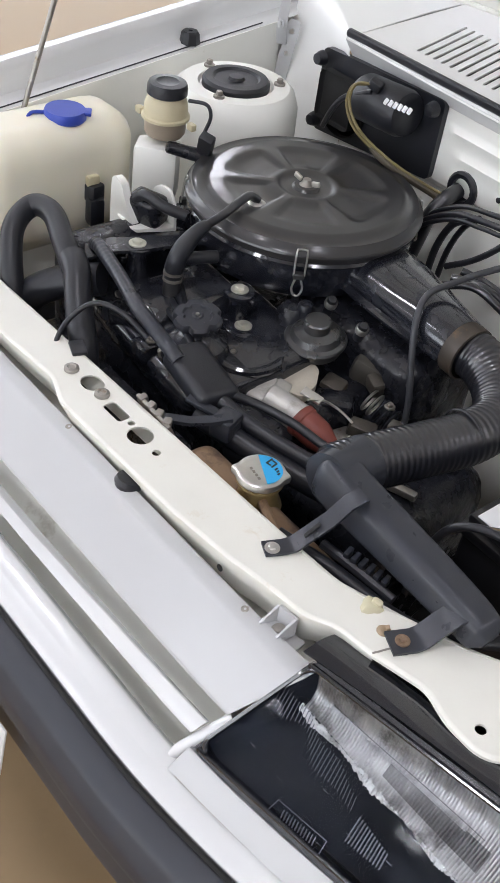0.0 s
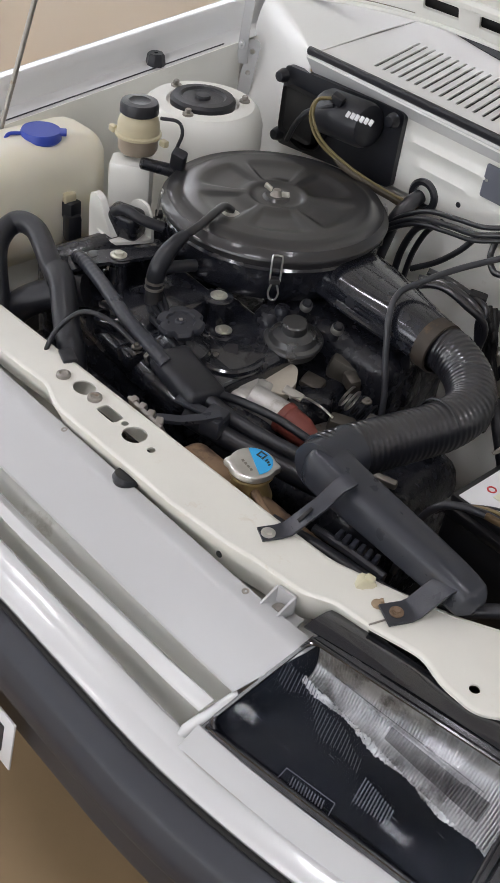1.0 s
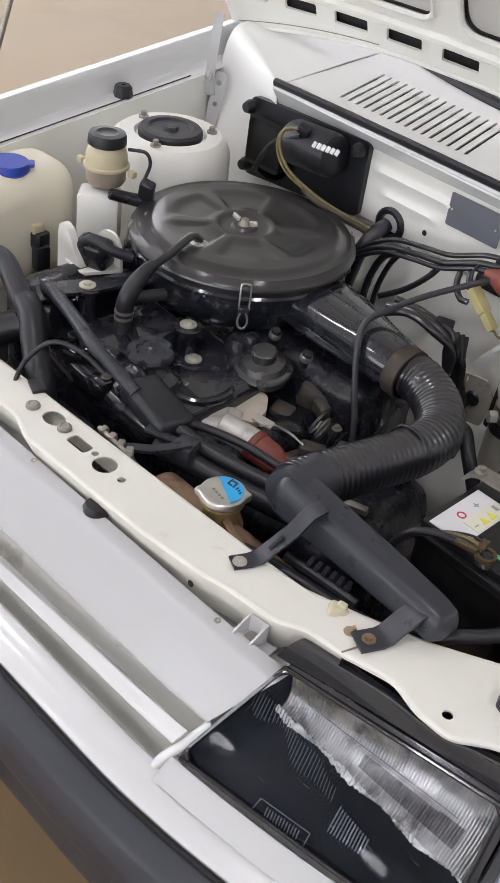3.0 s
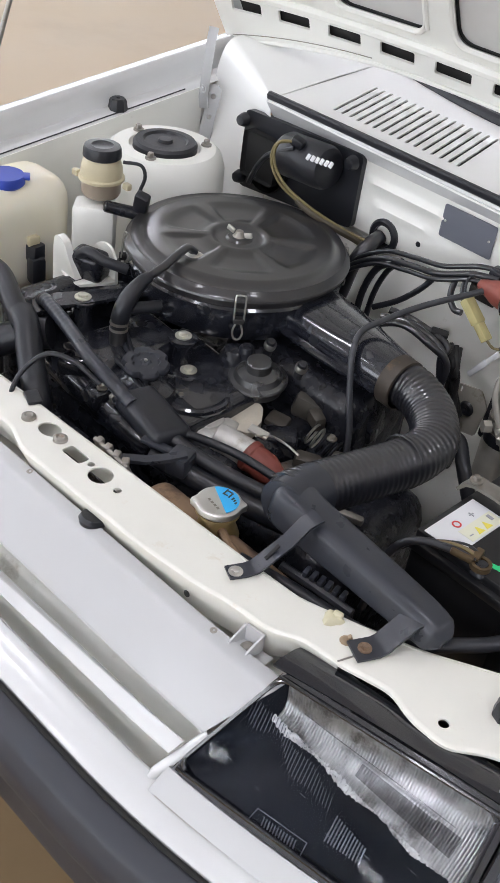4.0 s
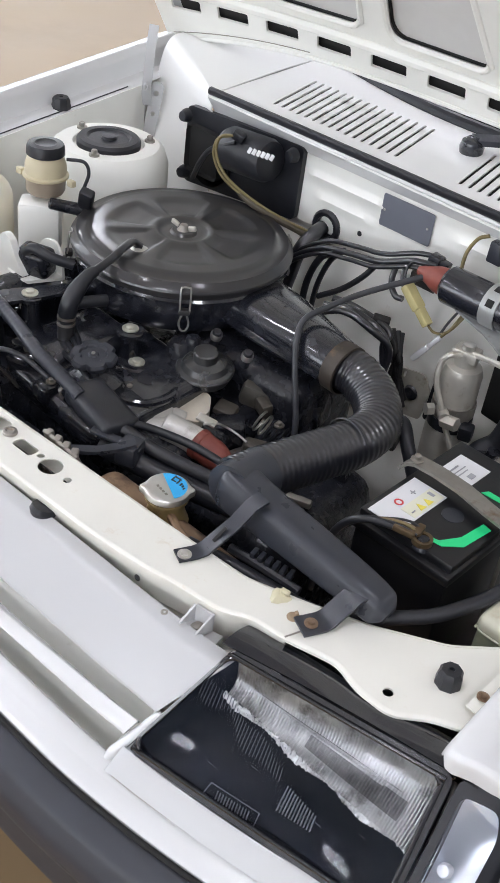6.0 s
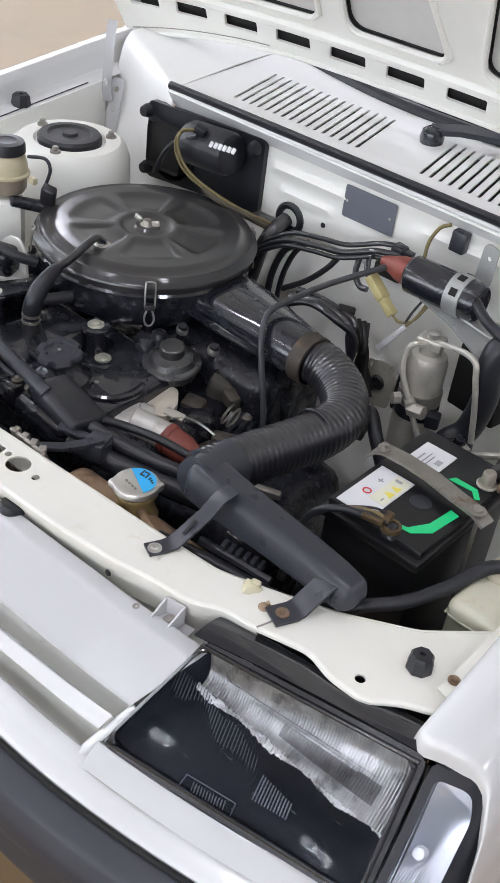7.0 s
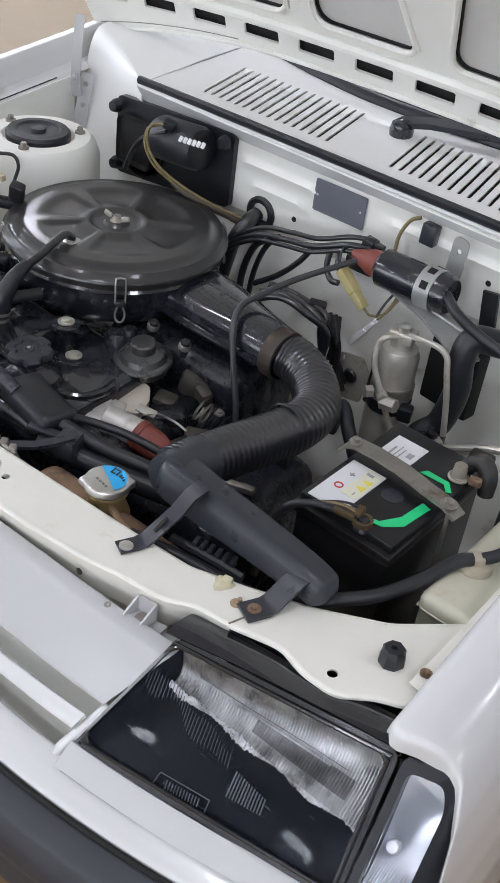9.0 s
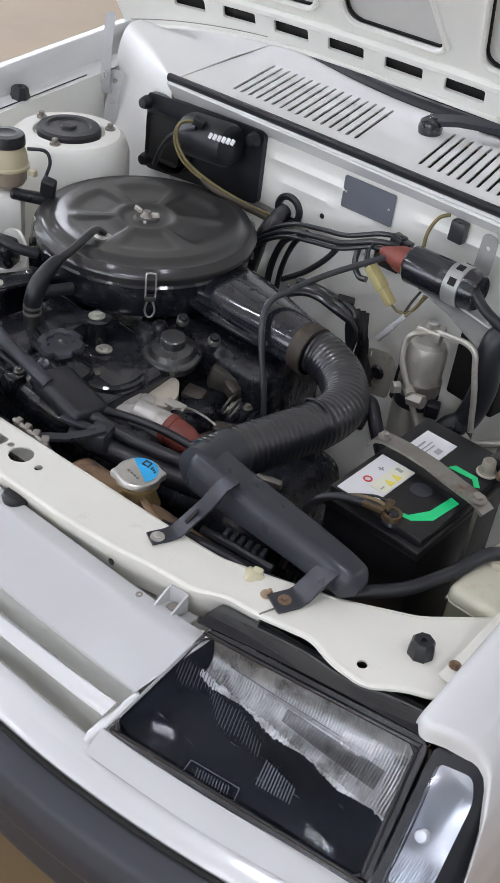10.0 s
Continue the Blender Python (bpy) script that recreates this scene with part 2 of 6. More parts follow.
def sheet(bm, f, nu, nv, thick=0.0):
    """A grid from f(u, v), 0..1 each, given a thickness."""
    g = [[bm.verts.new(f(i / nu, j / nv)) for j in range(nv + 1)] for i in range(nu + 1)]
    fs = [bm.faces.new((g[i][j], g[i + 1][j], g[i + 1][j + 1], g[i][j + 1])) for i in range(nu) for j in range(nv)]
    if thick:
        bmesh.ops.recalc_face_normals(bm, faces=fs)
        bmesh.ops.solidify(bm, geom=fs, thickness=thick)
    return bm


def strip(bm, prof, place, nu, thick=0.002):
    """A pressed strip: place(u, p) for each corner p of the profile, corners kept."""
    P = [Vector(p) for p in prof]
    return sheet(bm, lambda u, v: place(u, P[round(v * (len(P) - 1))]), nu, len(P) - 1, thick)


def lerp_prof(prof, v):
    """A place along a chain of (y, z) pairs, evenly by length."""
    P = [Vector(p) for p in prof]
    ls = [(b - a).length for a, b in zip(P, P[1:])]
    s = v * sum(ls)
    for a, b, l in zip(P, P[1:], ls):
        if s <= l + 1e-9:
            return a.lerp(b, s / l if l else 0)
        s -= l
    return P[-1]


def strap(bm, pts, width, thick, across):
    """A bent metal strip through pts; across is the way of its width."""
    C = [Vector(p) for p in pts]
    w = Vector(across).normalized()
    rows = []
    for i, p in enumerate(C):
        t = (C[min(i + 1, len(C) - 1)] - C[max(i - 1, 0)]).normalized()
        e = (w - t * w.dot(t)).normalized()
        nrm = t.cross(e)
        rows.append([bm.verts.new(p + e * a * width / 2 + nrm * b * thick / 2) for a, b in ((-1, -1), (1, -1), (1, 1), (-1, 1))])
    for p, q in zip(rows, rows[1:]):
        for k in range(4):
            bm.faces.new((p[k], p[(k + 1) % 4], q[(k + 1) % 4], q[k]))
    bm.faces.new(rows[0][::-1])
    bm.faces.new(rows[-1])
    return bm


def bolt(parent, c, axis=(0, 0, 1), r=0.006, h=0.005, material=None, washer=True, name="bolt"):
    bm = B()
    if washer:
        lathe(bm, [(0, 0), (r * 1.7, 0), (r * 1.7, h * 0.3), (r * 1.05, h * 0.35), (0, h * 0.35)], c, axis, 18)
    a = Vector(axis).normalized()
    lathe(bm, [(r, h * 0.3), (r, h * 0.9), (r * 0.85, h), (0, h)], Vector(c), a, 6)
    return part(name, bm, material or STEEL, parent)


# ---- the hall ----
bm = B()
box(bm, (0, 0, -0.05), (22, 22, 0.1))
tagged(part("floor", bm, FLOORM, at=(0, 0, 0)), "beige polished showroom floor", "floor", kind="structure")
for nm, c, s in (("wall_north", (0, 11.1, 1.7), (22.4, 0.2, 3.4)), ("wall_east", (11.1, 0, 1.7), (0.2, 22, 3.4))):
    tagged(part(nm, box(B(), c, s), WALLM, at=c), "plain pale painted hall wall", "wall", kind="structure")
tagged(part("ceiling", box(B(), (0, 0, 3.45), (22.4, 22.4, 0.1)), CEILM, at=(0, 0, 3.4)), "plain grey painted hall ceiling", "ceiling", kind="structure")


# Unseen windows with glowing panels, added to brighten the bay from two sides.
wall = plate(B(), [(-11, 0), (11, 0), (11, 3.4), (-11, 3.4)], [[(-6, 0.7), (8.4, 0.7), (8.4, 3.0), (-6, 3.0)]], 0.2, fn=lambda p: Vector((-6.4 + p.z, p.x, p.y)))
tagged(part("wall_west", wall, WALLM, at=(-6.5, 0, 0)), "pale hall wall with a wide opening for added fill light", "wall", kind="structure")
wall = plate(B(), [(-11, 0), (11, 0), (11, 3.4), (-11, 3.4)], [[(-5.0, 0.4), (7.0, 0.4), (7.0, 3.0), (-5.0, 3.0)]], 0.2, fn=lambda p: Vector((p.x, -9.0 + p.z, p.y)))
tagged(part("wall_south", wall, WALLM, at=(0, -9.1, 0)), "pale hall wall with an opening for added fill light", "wall", kind="structure")
win = thing("fill_window_2", (1.3, -9.1, 0.8), "unseen window added to let fill light in", "window", kind="structure")
bm = plate(B(), [(-5.0, 0.4), (7.0, 0.4), (7.0, 3.0), (-5.0, 3.0)], [[(-4.95 + 2.4 * k, 0.45), (-2.65 + 2.4 * k, 0.45), (-2.65 + 2.4 * k, 2.95), (-4.95 + 2.4 * k, 2.95)] for k in range(5)], 0.06, fn=lambda p: Vector((p.x, -9.08 + p.z, p.y)))
part("window_frame", bm, CEILM, win)
tagged(part("backdrop", box(B(), (1.0, -9.9, 1.7), (14, 0.02, 3.2)), FILLGLOW, at=(1.3, -10.0, 1.7)), "plain glowing panel added behind the window as fill light", "backdrop", kind="structure")
win = thing("fill_window_1", (-6.5, 0, 0.7), "wide unseen window added to let fill light in", "window", kind="structure")
bm = plate(B(), [(-6, 0.7), (8.4, 0.7), (8.4, 3.0), (-6, 3.0)], [[(-5.95 + 2.4 * k, 0.75), (-3.65 + 2.4 * k, 0.75), (-3.65 + 2.4 * k, 2.95), (-5.95 + 2.4 * k, 2.95)] for k in range(6)], 0.06, fn=lambda p: Vector((-6.48 + p.z, p.x, p.y)))
part("window_frame", bm, CEILM, win)
glow_panel = part("backdrop", box(B(), (-7.4, 1, 1.8), (0.02, 16, 3.2)), FILLGLOW, at=(-7.4, 1, 1.8))
tagged(glow_panel, "plain glowing panel added behind the window as fill light", "backdrop", kind="structure")


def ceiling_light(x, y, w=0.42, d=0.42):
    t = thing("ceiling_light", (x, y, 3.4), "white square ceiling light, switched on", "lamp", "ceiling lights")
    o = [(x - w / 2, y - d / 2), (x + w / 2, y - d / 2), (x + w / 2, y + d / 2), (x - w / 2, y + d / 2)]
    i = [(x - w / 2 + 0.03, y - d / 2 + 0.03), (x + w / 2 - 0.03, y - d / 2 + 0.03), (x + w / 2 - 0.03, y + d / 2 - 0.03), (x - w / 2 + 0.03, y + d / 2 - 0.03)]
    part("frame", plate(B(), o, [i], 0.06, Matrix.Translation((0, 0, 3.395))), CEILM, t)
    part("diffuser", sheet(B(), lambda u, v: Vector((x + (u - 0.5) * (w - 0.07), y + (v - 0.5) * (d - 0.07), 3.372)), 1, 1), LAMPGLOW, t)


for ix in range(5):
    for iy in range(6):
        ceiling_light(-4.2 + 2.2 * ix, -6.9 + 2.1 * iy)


# ---- car body ----
def zc(x):
    return 0.80 + 0.03 * x


car = thing("car_body", (0, 0.4, 0), "white small hatchback body, its engine bay open", "car")

# front crossmember and headlight panel
CM = [(-0.62, 0.03), (-0.62, -0.02), (-0.20, -0.022), (-0.10, -0.016), (-0.05, -0.034), (0.18, -0.031), (0.27, -0.023), (0.31, -0.015), (0.375, -0.008), (0.405, 0.010), (0.445, 0.014), (0.485, 0.024), (0.512, 0.030), (0.548, 0.018), (0.590, 0.017), (0.622, 0.044), (0.654, 0.058), (0.665, 0.12), (0.655, 0.22), (0.628, 0.19), (0.578, 0.14), (0.50, 0.098), (0.43, 0.072), (0.36, 0.05), (0.27, 0.046)]
holes = [ring2((-0.063, 0.017), 0.018, 0.014), rpoly([(-0.018, 0.002), (0.02, 0.002), (0.02, 0.020), (-0.018, 0.020)], 0.006), ring2((0.054, 0.010), 0.017, 0.016), ring2((0.090, 0.008), 0.0055, n=12), ring2((0.029, 0.014), 0.005, n=12), ring2((0.572, 0.037), 0.006, n=12)]
bm = B()
CMO = rpoly(CM, 0.012)
plate(bm, CMO, holes, 0.0025, fn=lambda p: Vector((p.x, p.y, p.z + zc(p.x))))
part("front_panel", bm, CREAM, car, "cream-white front panel with latch holes and small stains")


def flange(bm, pts, depth):
    """A rolled edge that turns down from the panel's outline."""
    n = len(pts) - 1
    rows = []
    for k, p in enumerate(pts):
        t = (pts[min(k + 1, n)] - pts[max(k - 1, 0)]).normalized()
        o = Vector((t.y, -t.x))
        d = depth(p.x)
        rows.append([Vector((p.x + o.x * a, p.y + o.y * a, zc(p.x) + b)) for a, b in ((-0.002, 0.0004), (0.001, 0.0), (0.003, -0.0015), (0.003, -0.005), (-0.006, -0.5 * d), (-0.014, -d))])
    return sheet(bm, lambda u, v: rows[round(u * n)][round(v * 5)], n, 5, 0.0015)


def front_drop(x):
    return 0.048 + 0.012 * min(1, max(0, min(x - 0.22, 0.40 - x) / 0.04)) 


part("gutter", sheet(B(), lambda u, v: Vector((-0.60 + 1.0 * u, -0.040 + 0.060 * v, 0.738 + 0.02 * (-0.60 + 1.0 * u) - 0.004 * math.sin(math.pi * v))), 24, 6, 0.002), BAYWHITE, car)
part("front_lip", flange(B(), CMO[5:54], front_drop), CREAM, car)
part("rear_lip", flange(B(), CMO[90:125] + CMO[0:5], lambda x: 0.028), CREAM, car)
part("lamp_panel_lip", flange(B(), CMO[53:85], lambda x: 0.008), CREAM, car)
part("drain_hole", lathe(B(), [(0.0045, 0), (0.003, 0.001), (0, 0.0005)], (0.262, -0.0275, 0.786), (0.1, -1, 0.1), 12), VOID, car)
for x, y in ((-0.101, 0.010), (-0.036, 0.014)):
    part("weld_nut", lathe(B(), [(0.010, 0), (0.0095, 0.004), (0.006, 0.0055), (0.004, 0.004), (0, 0.004)], (x, y, zc(x)), n=18), DARKSTEEL, car)
part("locating_clip", box(B(), (-0.135, 0.040, zc(-0.13) + 0.002), (0.030, 0.020, 0.006), turn(0, 0, -20), 0.002), RUBBER, car)
SEALANT = mat("dried_sealant", (0.56, 0.52, 0.36), 0.5, var=0.15, scale=60, bump=0.2)
bm = lathe(B(), [(0.012, 0), (0.010, 0.003), (0.006, 0.006), (0, 0.007)], (0.405, 0.056, zc(0.405)), n=12, wob=lambda a: 1 + 0.2 * math.sin(3 * a))
part("body_clip", box(bm, (0.408, 0.060, zc(0.408) + 0.006), (0.012, 0.008, 0.010), turn(15, 10, 20), 0.003), SEALANT, car, "dried yellow sealant over a clip")
bm = lathe(B(), [(0.008, 0), (0.006, 0.002), (0.004, 0.003), (0, 0.003)], (0.436, 0.044, zc(0.436)), n=12)
part("body_clip", box(bm, (0.438, 0.047, zc(0.436) + 0.004), (0.005, 0.004, 0.008), turn(20, 10, -30), 0.001), mat("rusty_clip", (0.34, 0.25, 0.16), 0.6, metal=0.2, var=0.3, scale=80), car)
# seam of the headlight panel overlap
bm = strap(B(), [(0.450, 0.014, zc(0.45) + 0.0006), (0.457, 0.037, zc(0.457) + 0.0006), (0.464, 0.060, zc(0.464) + 0.0006)], 0.0018, 0.0010, (1, -0.3, 0))
part("panel_seam", bm, DARKSTEEL, car)

# lower front apron under the headlight, behind the bumper
def nose(x):
    return 0.30 * max(0.0, abs(x) - 0.28) ** 1.8


def apron(u, p):
    x = -0.76 + 1.52 * u
    return Vector((x, p.x + nose(x), p.y + 0.02 * x))


part("apron", strip(B(), [(-0.120, 0.608), (-0.132, 0.6290), (-0.1350, 0.6345), (-0.1385, 0.6375), (-0.1420, 0.6378), (-0.1500, 0.6355), (-0.1580, 0.6330), (-0.1600, 0.6318), (-0.1620, 0.6312), (-0.1740, 0.6268), (-0.1800, 0.6240), (-0.1825, 0.6215), (-0.183, 0.617), (-0.179, 0.575)], apron, 60), WHITE, car)


# Thin black tube standing in for the shade in the bumper gap.
part("bumper_gap_line", tube(B(), [(x, -0.1865 + nose(x), 0.6175 + 0.02 * x) for x in (-0.7, -0.5, -0.3, -0.1, 0.1, 0.3, 0.4, 0.5, 0.6, 0.7)], 0.0035, 6, 6), VOID, car)
# Ledge greyer than the apron: its steeper face's shade is in the paint.
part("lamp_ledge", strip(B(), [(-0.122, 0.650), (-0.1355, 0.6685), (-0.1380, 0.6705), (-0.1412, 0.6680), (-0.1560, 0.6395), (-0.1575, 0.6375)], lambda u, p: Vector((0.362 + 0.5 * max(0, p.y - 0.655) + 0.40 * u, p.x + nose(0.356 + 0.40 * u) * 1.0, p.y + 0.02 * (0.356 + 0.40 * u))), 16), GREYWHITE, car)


# fenders: inner flange, crown and side
def fender_near(u, v):
    prof = [(0.652, -0.022), (0.655, -0.006), (0.660, 0.0), (0.668, 0.003), (0.690, 0.004), (0.715, -0.003), (0.737, -0.020), (0.755, -0.050), (0.768, -0.09), (0.778, -0.14), (0.785, -0.20), (0.786, -0.32)]
    p = lerp_prof(prof, v)
    y0 = 0.004 + 0.33 * min(0.052, max(0, p.x - 0.668)) - 0.85 * max(0, -0.02 - p.y) * (1 if p.x > 0.7 else 0) + 0.9 * max(0, 0.668 - p.x)
    k = max(0.0, 1 - u / 0.15)
    y = y0 + (1.05 - y0) * max(0.0, u - 0.15) / 0.85 + 0.008 * (1 - math.sin(k * math.pi / 2))
    top = 0.832 + 0.20 * max(0, y) - 0.035 * y * y
    roll = -0.010 * (1 - math.cos(k * math.pi / 2)) - (0.012 * max(0, k - 0.7) / 0.3 if p.x > 0.664 else 0)
    return Vector((p.x, y, top + p.y + roll))


part("fender", sheet(B(), fender_near, 60, 44, 0.0015), WHITE, car, "glossy white front fender beside the headlight")


def fender_far(u, v):
    y = -0.05 + 1.1 * u
    top = 0.915 + 0.13 * y
    prof = [(-0.640, -0.060), (-0.646, -0.054), (-0.668, -0.050), (-0.672, -0.042), (-0.676, -0.006), (-0.684, 0.0), (-0.715, -0.008), (-0.735, -0.03), (-0.745, -0.12), (-0.745, -0.30)]
    p = lerp_prof(prof, v)
    return Vector((p.x, y, top + p.y))


part("fender", sheet(B(), fender_far, 30, 40, 0.0015), WHITE, car, "glossy white fender with inner drip ledge")


part("fender_seam", tube(B(), [(-0.6445, -0.04, 0.854), (-0.6445, 0.35, 0.9045), (-0.6445, 0.74, 0.955)], 0.0013, 6, 12), RUBBER, car)
part("fender_rail", strap(B(), [(0.646, 0.075, 0.8275), (0.649, 0.12, 0.835), (0.652, 0.22, 0.851), (0.655, 0.40, 0.872)], 0.013, 0.002, (1, -0.05, 0)), CREAM, car, "cream inner fender rail")
bolt(car, (0.647, 0.094, 0.8325), r=0.004, h=0.004, material=RUST)


def wing_far(u, v):
    y = -0.02 + 0.80 * u
    top = 0.855 + 0.13 * y
    z = top - v * (top - 0.35)
    x = -0.640 + 0.012 * math.sin(6 * u + 2) * v
    return Vector((x, y, z))


part("inner_wing", sheet(B(), wing_far, 24, 16, 0.002), BAYWHITE, car, "dusty white inner wing panel")


def wing_near(u, v):
    y = 0.16 + 0.60 * u
    z = 0.845 + 0.14 * u * 0.6 - v * 0.5
    return Vector((0.655 - 0.01 * v, y, z))


part("inner_wing", sheet(B(), wing_near, 16, 10, 0.002), BAYWHITE, car, "dusty white inner wing panel")

# firewall with pressed ribs
def firewall(u, v):
    x = -0.402 + 1.052 * u
    z = 1.012 - 0.62 * v
    y = 0.735
    if z < 0.868:
        y += 0.012 * min(1, (0.868 - z) / 0.012) - 0.30 * max(0.0, 0.850 - z)
    y -= 0.006 * math.exp(-((z - 0.955) / 0.006) ** 2) * (1 if -0.16 < x < 0.0 or x > 0.14 else 0)
    y -= 0.006 * math.exp(-((z - 0.920) / 0.006) ** 2) * (1 if -0.14 < x < -0.02 else 0)
    y += 0.012 * math.sin(9 * x + 2) * max(0, v - 0.35)
    return Vector((x, y, z))


part("firewall", sheet(B(), firewall, 90, 90, 0.002), BAYWHITE, car, "white firewall with pressed ribs")


# cowl panel with air slots
def cowl_z(x, y):
    return 1.022 + 0.10 * (y - 0.735) - 0.05 * max(0, y - 0.9) - 0.05 * max(0, abs(x - 0.02) - 0.38) ** 1.6 * 3


slots = []
for g0, m in ((-0.308, 16), (0.090, 16)):
    for i in range(m):
        x = g0 + 0.018 * i
        slots.append(slot2((x + 0.010, 0.776), (x - 0.010, 0.908), 0.006, 3))
def screen_y(x):
    return 0.968 + 0.35 * max(0.0, abs(x - 0.05) - 0.1) ** 1.5


CW = [(-0.40, 0.712), (0.62, 0.712), (0.68, 0.80)] + [(0.68 - 0.09 * i, screen_y(0.68 - 0.09 * i) + 0.012) for i in range(12)] + [(-0.40, screen_y(-0.40) + 0.012)]
bm = plate(B(), rpoly(CW, [0, 0.02, 0.02] + [0] * 13), slots, 0.003, fn=lambda p: Vector((p.x, p.y, p.z + cowl_z(p.x, p.y))))
part("cowl_panel", bm, COWL, car, "white cowl panel with two rows of air slots")
# Black block close under the air slots, so they read as shaded.
part("cowl_slot_shade", box(B(), (0.06, 0.845, 0.985), (0.90, 0.20, 0.06), None, 0.004), VOID, car)


def cowl_front(u, v):
    x = -0.402 + 1.022 * u
    a = min(1.0, v / 0.6) * math.pi / 2
    return Vector((x, 0.716 - 0.004 * math.sin(a) + 0.022 * max(0, v - 0.6) / 0.4, cowl_z(x, 0.712) + 0.0005 - 0.004 * (1 - math.cos(a)) - 0.030 * max(0, v - 0.6) / 0.4))


part("cowl_front", sheet(B(), cowl_front, 60, 12, 0.002), WHITE, car)


# rounded shoulder where cowl, firewall and wing meet
def shoulder(u, v):
    x = -0.401 - 0.251 * u
    k = u

    def wall_y(z):
        return 0.735 + k * (0.775 + 0.50 * (z - 0.844) - 0.735)

    def top_z(y):
        return cowl_z(-0.40, y) + k * (0.003 - 0.16 * max(0.0, 0.865 - y))

    z1 = 0.990 - 0.050 * k
    a = Vector((wall_y(z1) - 0.012 * (1 - k), z1))
    y2 = 0.722 + k * 0.150 + 0.012 * math.sin(math.pi * u)
    b = Vector((y2, top_z(y2)))
    y3 = max(y2 + 0.004, 0.862)
    y4 = screen_y(x) + 0.012
    if v < 0.35:
        z = 0.60 + (z1 - 0.60) * v / 0.35
        w = max(0.0, (z - z1 + 0.025) / 0.025)
        p = Vector((wall_y(z) - 0.012 * (1 - k) * w, z))
    elif v < 0.6:
        t = (v - 0.35) / 0.25
        m = Vector((a.x + 0.006 * k, b.y - 0.001))
        p = a * (1 - t) ** 2 + m * 2 * t * (1 - t) + b * t * t
    elif v < 0.8:
        y = y2 + (y3 - y2) * (v - 0.6) / 0.2
        p = Vector((y, top_z(y)))
    else:
        y = y3 + (y4 - y3) * (v - 0.8) / 0.2
        p = Vector((y, top_z(y)))
    return Vector((x, p.x, p.y))


part("cowl_shoulder", sheet(B(), shoulder, 30, 60, 0.002), COWL, car, "rounded white corner beside the cowl")

bm = B()
tube(bm, [(-0.405, 0.722, 1.024), (-0.2, 0.7205, 1.026), (0.1, 0.7205, 1.026), (0.35, 0.7205, 1.026), (0.63, 0.722, 1.024)], 0.0075, 10, 10, flat=1.15)
part("cowl_seal", bm, RUBBER, car, "black rubber cowl seal strip")

# bay underside
part("undertray", box(B(), (0, 0.38, 0.33), (1.3, 0.75, 0.02)), VOID, car)

for sx in (-1, 1):
    w = part("wheel", lathe(B(), [(0.0, 0.02), (0.10, 0.02), (0.15, 0.0), (0.15, -0.10), (0.0, -0.10)], (0.66 * sx, 0.33, 0.262), (sx, 0, 0), 36), STEEL, car, "plain steel road wheel")
    part("tyre", lathe(B(), [(0.155, 0.02), (0.20, 0.03), (0.25, 0.025), (0.262, 0.0), (0.262, -0.10), (0.25, -0.125), (0.155, -0.12)], (0.66 * sx, 0.33, 0.262), (sx, 0, 0), 48), RUBBER, w)
# strut tower
bm = B()
lathe(bm, [(0.115, -0.30), (0.108, -0.03), (0.100, -0.008), (0.090, 0.0), (0.064, 0.0), (0.060, -0.006), (0.0, -0.006)], (-0.484, 0.556, 0.935), n=48)
part("strut_tower", bm, BAYWHITE, car, "rounded white suspension strut tower")
bm = B()
lathe(bm, [(0.057, -0.008), (0.057, 0.004), (0.053, 0.009), (0.040, 0.010), (0.036, 0.006), (0.026, 0.006), (0.014, 0.006), (0.012, 0.011), (0.0, 0.012)], (-0.484, 0.556, 0.935), n=40)
part("strut_mount", bm, RUBBER, car, "black rubber strut mount")
for a in (60, 180, 300):
    bolt(car, (-0.484 + 0.074 * math.cos(radians(a)), 0.556 + 0.074 * math.sin(radians(a)), 0.935), r=0.0055, h=0.011, material=DARKSTEEL, name="strut_nut")


def rubber_stop(c, r, h):
    bm = B()
    lathe(bm, [(0, 0), (r * 1.05, 0), (r * 1.1, h * 0.15), (r, h * 0.55), (r * 0.98, h * 0.8), (r * 0.8, h), (r * 0.25, h), (r * 0.2, h * 0.85), (0, h * 0.85)], c, n=8)
    part("rubber_stop", bm, RUBBER, car, "black rubber hood stop")


rubber_stop((-0.655, 0.585, 0.935), 0.017, 0.022)
rubber_stop((0.607, 0.094, zc(0.607)), 0.0138, 0.021)
bm = plate(B(), rpoly([(-0.004, 0.927), (0.098, 0.927), (0.098, 0.982), (-0.004, 0.982)], 0.004), [], 0.0012, fn=lambda p: Vector((p.x, 0.729 - p.z, p.y)))
part("identity_plate", bm, PLATE, car, "blank grey metal plate riveted to the firewall")
for x in (0.004, 0.090):
    bolt(car, (x, 0.7275, 0.956), (0, -1, 0), 0.0022, 0.002, washer=False, name="rivet")
bm = lathe(B(), [(0.010, 0), (0.030, 0), (0.030, 0.006), (0.026, 0.010), (0.019, 0.008), (0.017, -0.004), (0, -0.004)], (-0.110, 0.735, 0.878), (0, -1, 0), 28)
part("grommet", bm, RUBBER, car, "large black rubber firewall grommet")
bm = lathe(B(), [(0.006, 0), (0.019, 0), (0.019, 0.006), (0.012, 0.010), (0, 0.008)], (-0.085, 0.745, 0.80), (0, -1, 0), 24)
part("grommet", bm, RUBBER, car)
